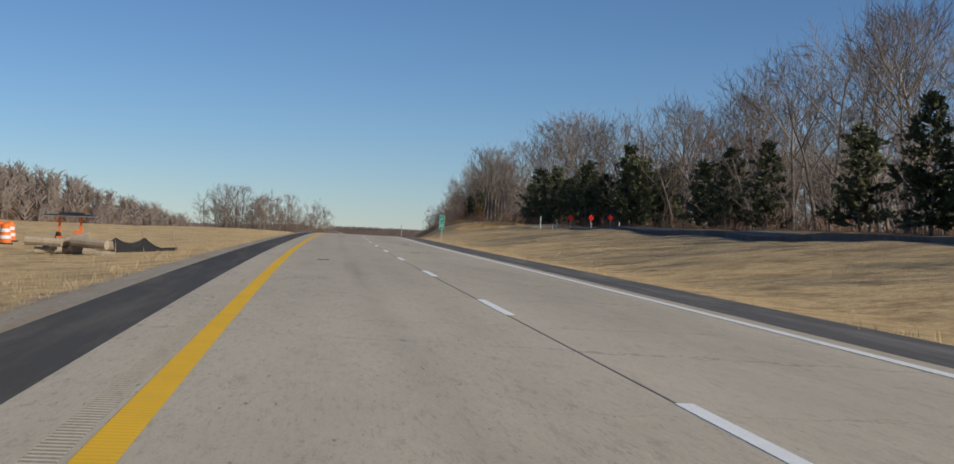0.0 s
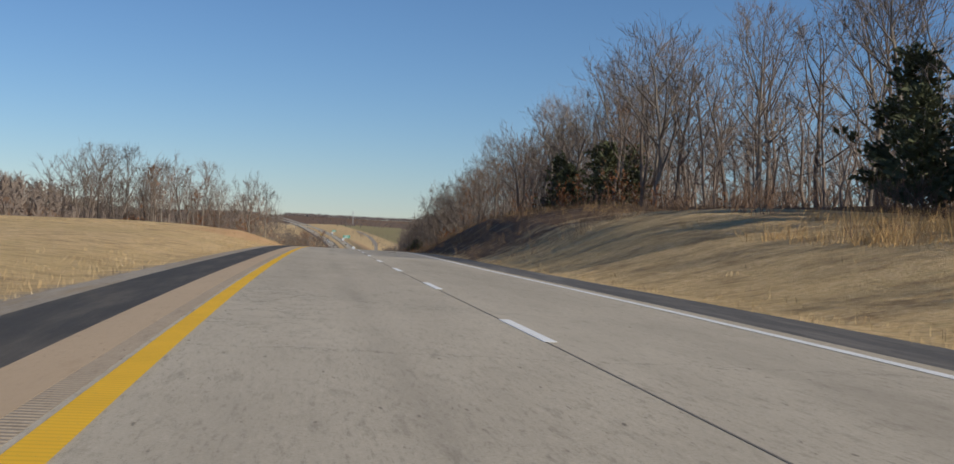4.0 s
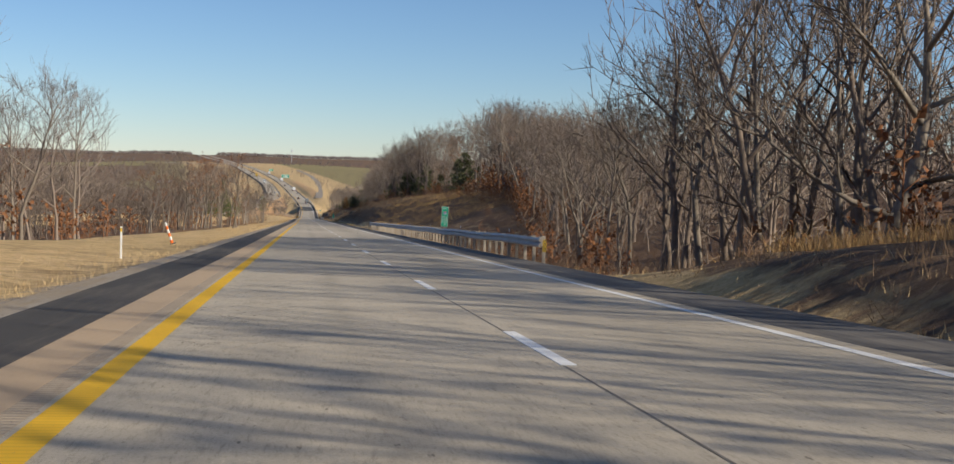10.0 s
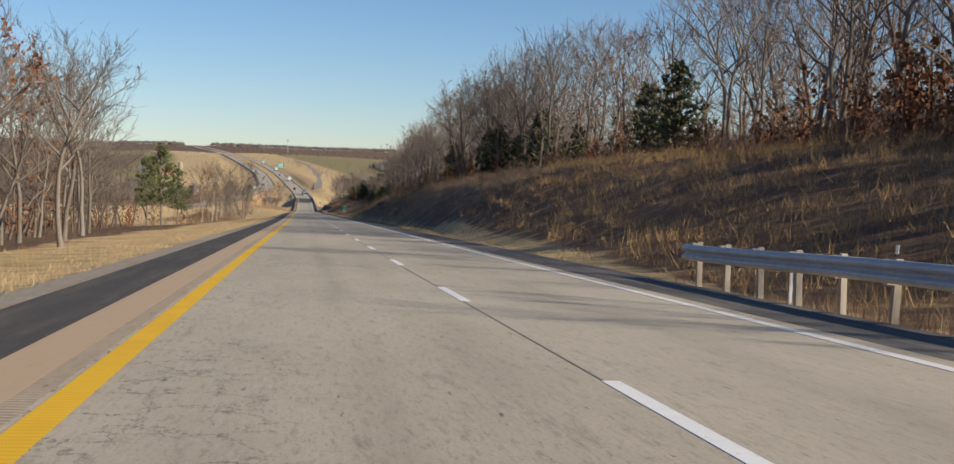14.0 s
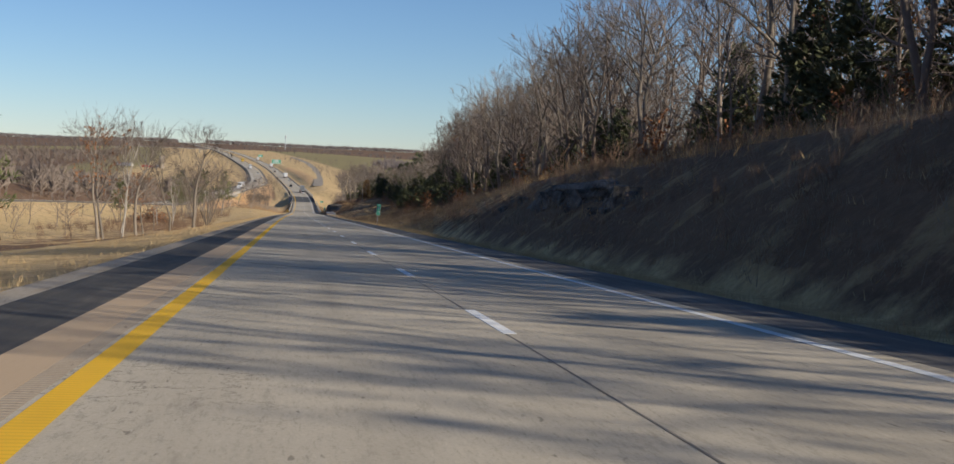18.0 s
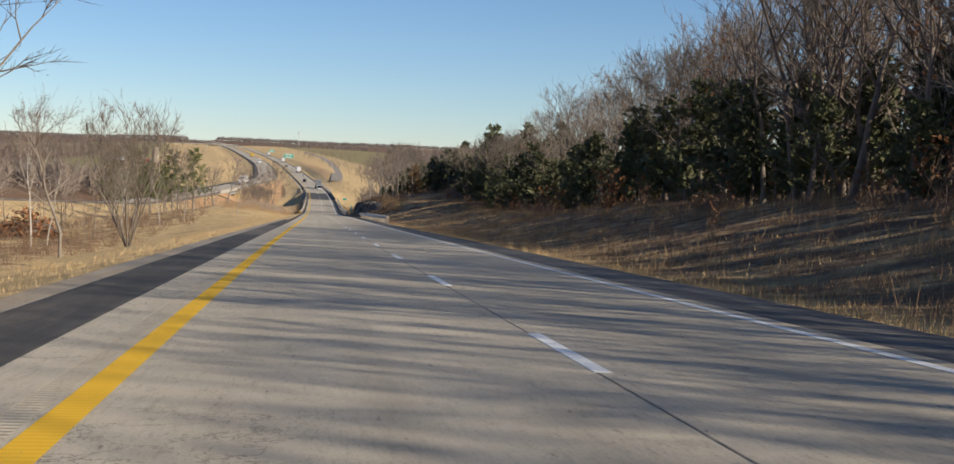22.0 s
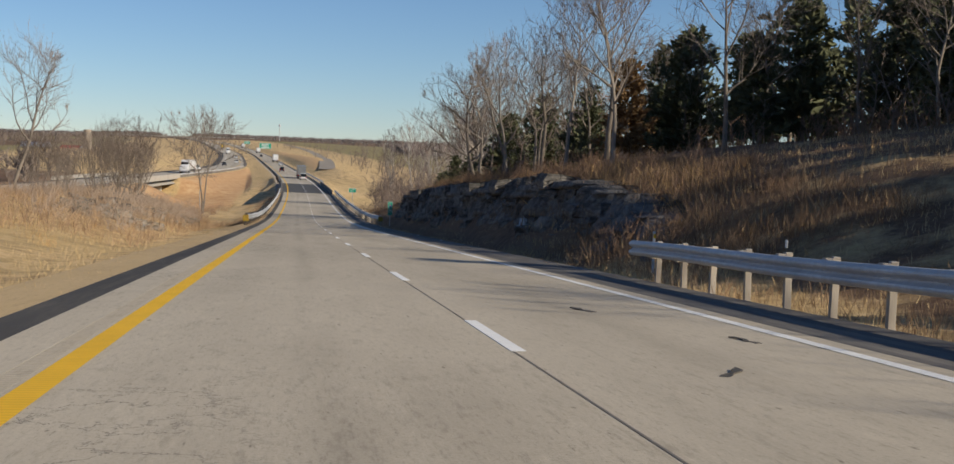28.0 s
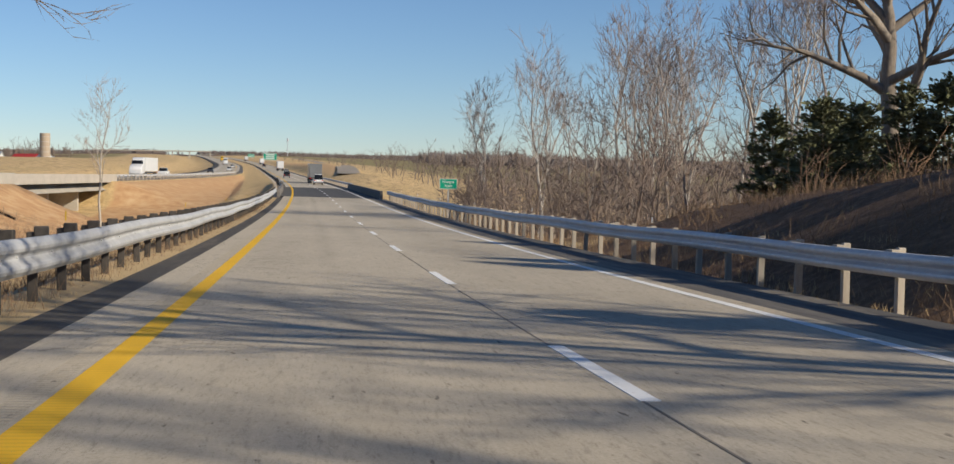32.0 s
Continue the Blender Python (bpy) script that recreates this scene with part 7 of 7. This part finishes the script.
stakes = [(-12.2, 30.5), (-11.2, 31.8), (-10.2, 33), (-8.9, 33.6)]
fence = thing("silt_fence", Matrix.Identity(4), "sagging black silt fence on wooden stakes", "fence")
fv, ff = [], []
pts = [(-13.6, 29.2)] + stakes
for i in range(len(pts) - 1):
    for k in range(7):
        t_ = k / 6
        l_, s_ = pts[i][0] * (1 - t_) + pts[i + 1][0] * t_, pts[i][1] * (1 - t_) + pts[i + 1][1] * t_
        g = ground_at(s_, l_)
        sag = .62 - .9 * t_ * (1 - t_) - .1 * (i == 3) * t_ * 5
        base = len(fv)
        fv += [(g.x, g.y, g.z - .05), (g.x + .05 * math.sin(9 * t_), g.y + .06 * math.sin(7 * t_), g.z + max(.1, sag * .5)), (g.x, g.y, g.z + max(.15, sag)), (g.x + .03, g.y + .03, g.z + max(.15, sag)), (g.x + .03, g.y + .03, g.z - .05)]
        if base >= 5:
            for j in range(4):
                ff.append((base - 5 + j, base + j, base + j + 1, base - 4 + j))
part("fabric", mesh_of("fabric", fv, ff, FABRIC), fence)
for l_, s_ in stakes:
    part("stake", box("stake", (.04, .04, 1.0), WOOD, (0, 0, .4), .004), fence, at=Matrix.Translation(ground_at(s_, l_)) @ pose(0, 0, 0, LR.gauss(0, 5), LR.gauss(0, 7), 0))


def barrel(s, l, label, name="traffic_barrel"):
    ob = thing(name, Matrix.Translation(ground_at(s, l)), label, "barrel", "orange barrels")
    z = 0.0
    for i, (h_, m_) in enumerate(((.26, ORANGE), (.15, SIGN_WHITE), (.15, ORANGE), (.15, SIGN_WHITE), (.2, ORANGE))):
        r_ = .29 - .02 * i
        part("band", rod("band", r_, r_ - .012, h_, m_, 16, (0, 0, z)), ob, "" if m_ is ORANGE else "white reflective band")
        z += h_
    part("foot", rod("foot", .38, .36, .08, BLACK, 16), ob)
    part("handle", box("handle", (.22, .05, .08), ORANGE, (0, 0, z + .03), .02), ob)


for s_, l_ in ((36.5, -16.8), (38, -17.4), (35, -17.2), (39.5, -17.3)):
    barrel(s_, l_, "orange and white striped traffic barrel on the grass")
tube = thing("channeliser", Matrix.Translation(ground_at(394, -9.0)) @ pose(0, 0, 0, 0, -19, 0), "leaning orange and white traffic tube beside the shoulder", "traffic tube")
part("foot", rod("foot", .2, .18, .06, BLACK, 12), tube)
z = .05
for i in range(6):
    part("band", rod("band", .075 - .004 * i, .072 - .004 * i, .19, ORANGE if i % 2 == 0 else SIGN_WHITE, 12, (0, 0, z)), tube, "orange band" if i % 2 == 0 else "white reflective band")
    z += .19

# ---------------------------------------------------------------- farm across the valley
RED = plain("red_barn_board", (.30, .03, .025), (.40, .05, .04), 4, .8, stretch=(1, 1, .2))
WALLW = plain("white_farm_board", (.62, .61, .58), (.76, .75, .72), 4, .7)
ROOFR = plain("red_tin_roof", (.36, .03, .03), (.46, .05, .045), 3, .5)
SILO = plain("tan_silo_stave", (.30, .24, .18), (.42, .35, .27), 3, .85, stretch=(1, 1, .3))


def gable(name, w, d, h, mat):
    return prism(name, [(-w / 2, 0), (w / 2, 0), (w / 2, h), (0, h + w * .32), (-w / 2, h)], d, mat)


def roof(ob, w, d, h, mat):
    for sgn in (-1, 1):
        part("roof_slope", prism("roof_slope", [(0, h + w * .34), (sgn * (w / 2 + .5), h - .12), (sgn * (w / 2 + .5), h + .1), (0, h + w * .34 + .22)][::sgn], d + .8, mat), ob, at=Matrix.Translation((0, -.4, 0)))


fz = -35.5
barn = thing("barn", Matrix.Translation((-23, 1660, fz)) @ pose(0, 0, 0, 0, 0, 60) @ Matrix.Scale(.62, 4), "red barn with a red tin roof", "barn")
part("wall", gable("wall", 10, 18, 4.2, RED), barn)
roof(barn, 10, 18, 4.2, ROOFR)
part("barn_door", box("barn_door", (3, .1, 3.2), WALLW, (0, -.06, 1.6), .02), barn)
house = thing("farmhouse", Matrix.Translation((-18.5, 1654, fz)) @ pose(0, 0, 0, 0, 0, 20) @ Matrix.Scale(.75, 4), "white farmhouse beside a barn", "house")
part("wall", gable("wall", 8, 10, 4.5, WALLW), house)
roof(house, 8, 10, 4.5, ALU)
for x in (-2.2, 2.2):
    for z_ in (1.4, 3.6):
        wn_ = part("window", box("window", (1.0, .06, 1.2), GLASS, (x, -.04, z_), .01), house)
        part("window_frame", box("window_frame", (1.2, .04, .1), WALLW, (x, -.06, z_ - .65), .01), wn_)
part("house_door", box("house_door", (1.0, .06, 2.1), RED, (0, -.04, 1.05), .01), house)
silo = thing("silo", Matrix.Translation((-17.5, 1640, fz)), "tall tan stave silo without a cap", "silo")
part("stave_wall", rod("stave_wall", 2.1, 2.05, 13, SILO, 20), silo)
for k in range(6):
    part("hoop", rod("hoop", 2.13, 2.13, .1, STEEL, 20, (0, 0, 1.5 + 2 * k)), silo)
shed = thing("farm_shed", Matrix.Translation((-42, 1690, fz + .5)) @ pose(0, 0, 0, 0, 0, 80), "low white farm shed", "shed")
part("wall", gable("wall", 7, 14, 3, WALLW), shed)
roof(shed, 7, 14, 3, ALU)

def low_fence(s0, l0, l1, label):
    """A low silt fence across the flood plain, stake by stake."""
    ob = thing("silt_fence", Matrix.Identity(4), label, "fence", "silt fences")
    n = int(abs(l1 - l0) / 1.2)
    fv_, ff_ = [], []
    for i in range(n + 1):
        l_ = l0 + (l1 - l0) * i / n
        s_ = s0 + 3 * math.sin(i * .4)
        g_ = ground_at(s_, l_)
        part("stake", box("stake", (.05, .05, .95), WOOD, (0, 0, .35), .004), ob, at=Matrix.Translation(g_) @ pose(0, 0, 0, LR.gauss(0, 3), LR.gauss(0, 4), 0))
        fv_ += [(g_.x, g_.y + .04, g_.z - .1), (g_.x, g_.y + .04, g_.z + .22), (g_.x, g_.y + .06, g_.z + .22), (g_.x, g_.y + .06, g_.z - .1)]
        if i:
            b_ = 4 * i
            ff_ += [(b_ - 4 + j, b_ + j, b_ + j + 1, b_ - 3 + j) for j in range(3)]
    part("fabric", mesh_of("fabric", fv_, ff_, FABRIC), ob)


low_fence(1203, -11, -18, "low black silt fence on the flood plain")
low_fence(1206, -28, -38, "low black silt fence below the westbound bridge")

# ---------------------------------------------------------------- litter and seams on the pavement
DEBRIS = plain("torn_rubber", (.06, .055, .05), (.12, .11, .10), 9, .9)
DR = random.Random(77)
scraps = []
for i in range(5):
    bm = bmesh.new()
    bmesh.ops.create_grid(bm, x_segments=5, y_segments=2, size=.5)
    for v_ in bm.verts:
        v_.co = Vector((v_.co.x * DR.uniform(.45, .6), v_.co.y * .07 + DR.gauss(0, .02), abs(DR.gauss(0, .006)) + .004))
    bmesh.ops.solidify(bm, geom=bm.faces[:], thickness=.012)
    scraps.append(bm_mesh("scrap", bm, DEBRIS))
for s_, l_ in ((52, 1.9), (63, 4.6), (98, 4.5), (106, 4.2), (196, 1.8), (199, 2.2), (266, 4.3), (300, 1.9), (432, 2.1), (470, 2.6), (742, 4.9), (955, 1.6), (962, 1.9), (958, 2.8), (949, 3.0), (14, -2.5), (30, 1.2), (720, -4.0), (995, 4.6)):
    ob = thing("rubber_scrap", Matrix.Translation(on_road(s_, l_, .004)) @ pose(0, 0, 0, 0, 0, DR.uniform(40, 140)), "torn strip of tyre rubber on the pavement", "debris", "scraps on the pavement")
    part("scrap", DR.choice(scraps), ob)

PAPER = plain("white_litter", (.62, .60, .56), (.78, .76, .72), 8, .8)
crumbs = []
for i in range(4):
    bm = bmesh.new()
    bmesh.ops.create_icosphere(bm, subdivisions=1, radius=.045)
    for v_ in bm.verts:
        v_.co = Vector((v_.co.x * DR.uniform(.7, 1.5), v_.co.y * DR.uniform(.7, 1.4), max(-.02, v_.co.z * DR.uniform(.3, .7))))
    crumbs.append(bm_mesh("crumb", bm, PAPER))
for s_, l_ in ((99, -5.0), (101, -5.3), (102.5, -4.9), (104, -5.7), (100.4, -5.5), (106, -5.2), (62, -6.6), (58, -9.5), (806, -6.3), (809, -6.2), (812, -6.35), (1022, 5.3), (1009, 5.2)):
    ob = thing("paper_scrap", Matrix.Translation(on_road(s_, l_, .0) if l_ > -6 else ground_at(s_, l_)) @ pose(0, 0, .02, 0, 0, DR.uniform(0, 360)), "small crumpled white scrap on the shoulder", "litter", "litter on the shoulder")
    part("crumb", DR.choice(crumbs), ob)
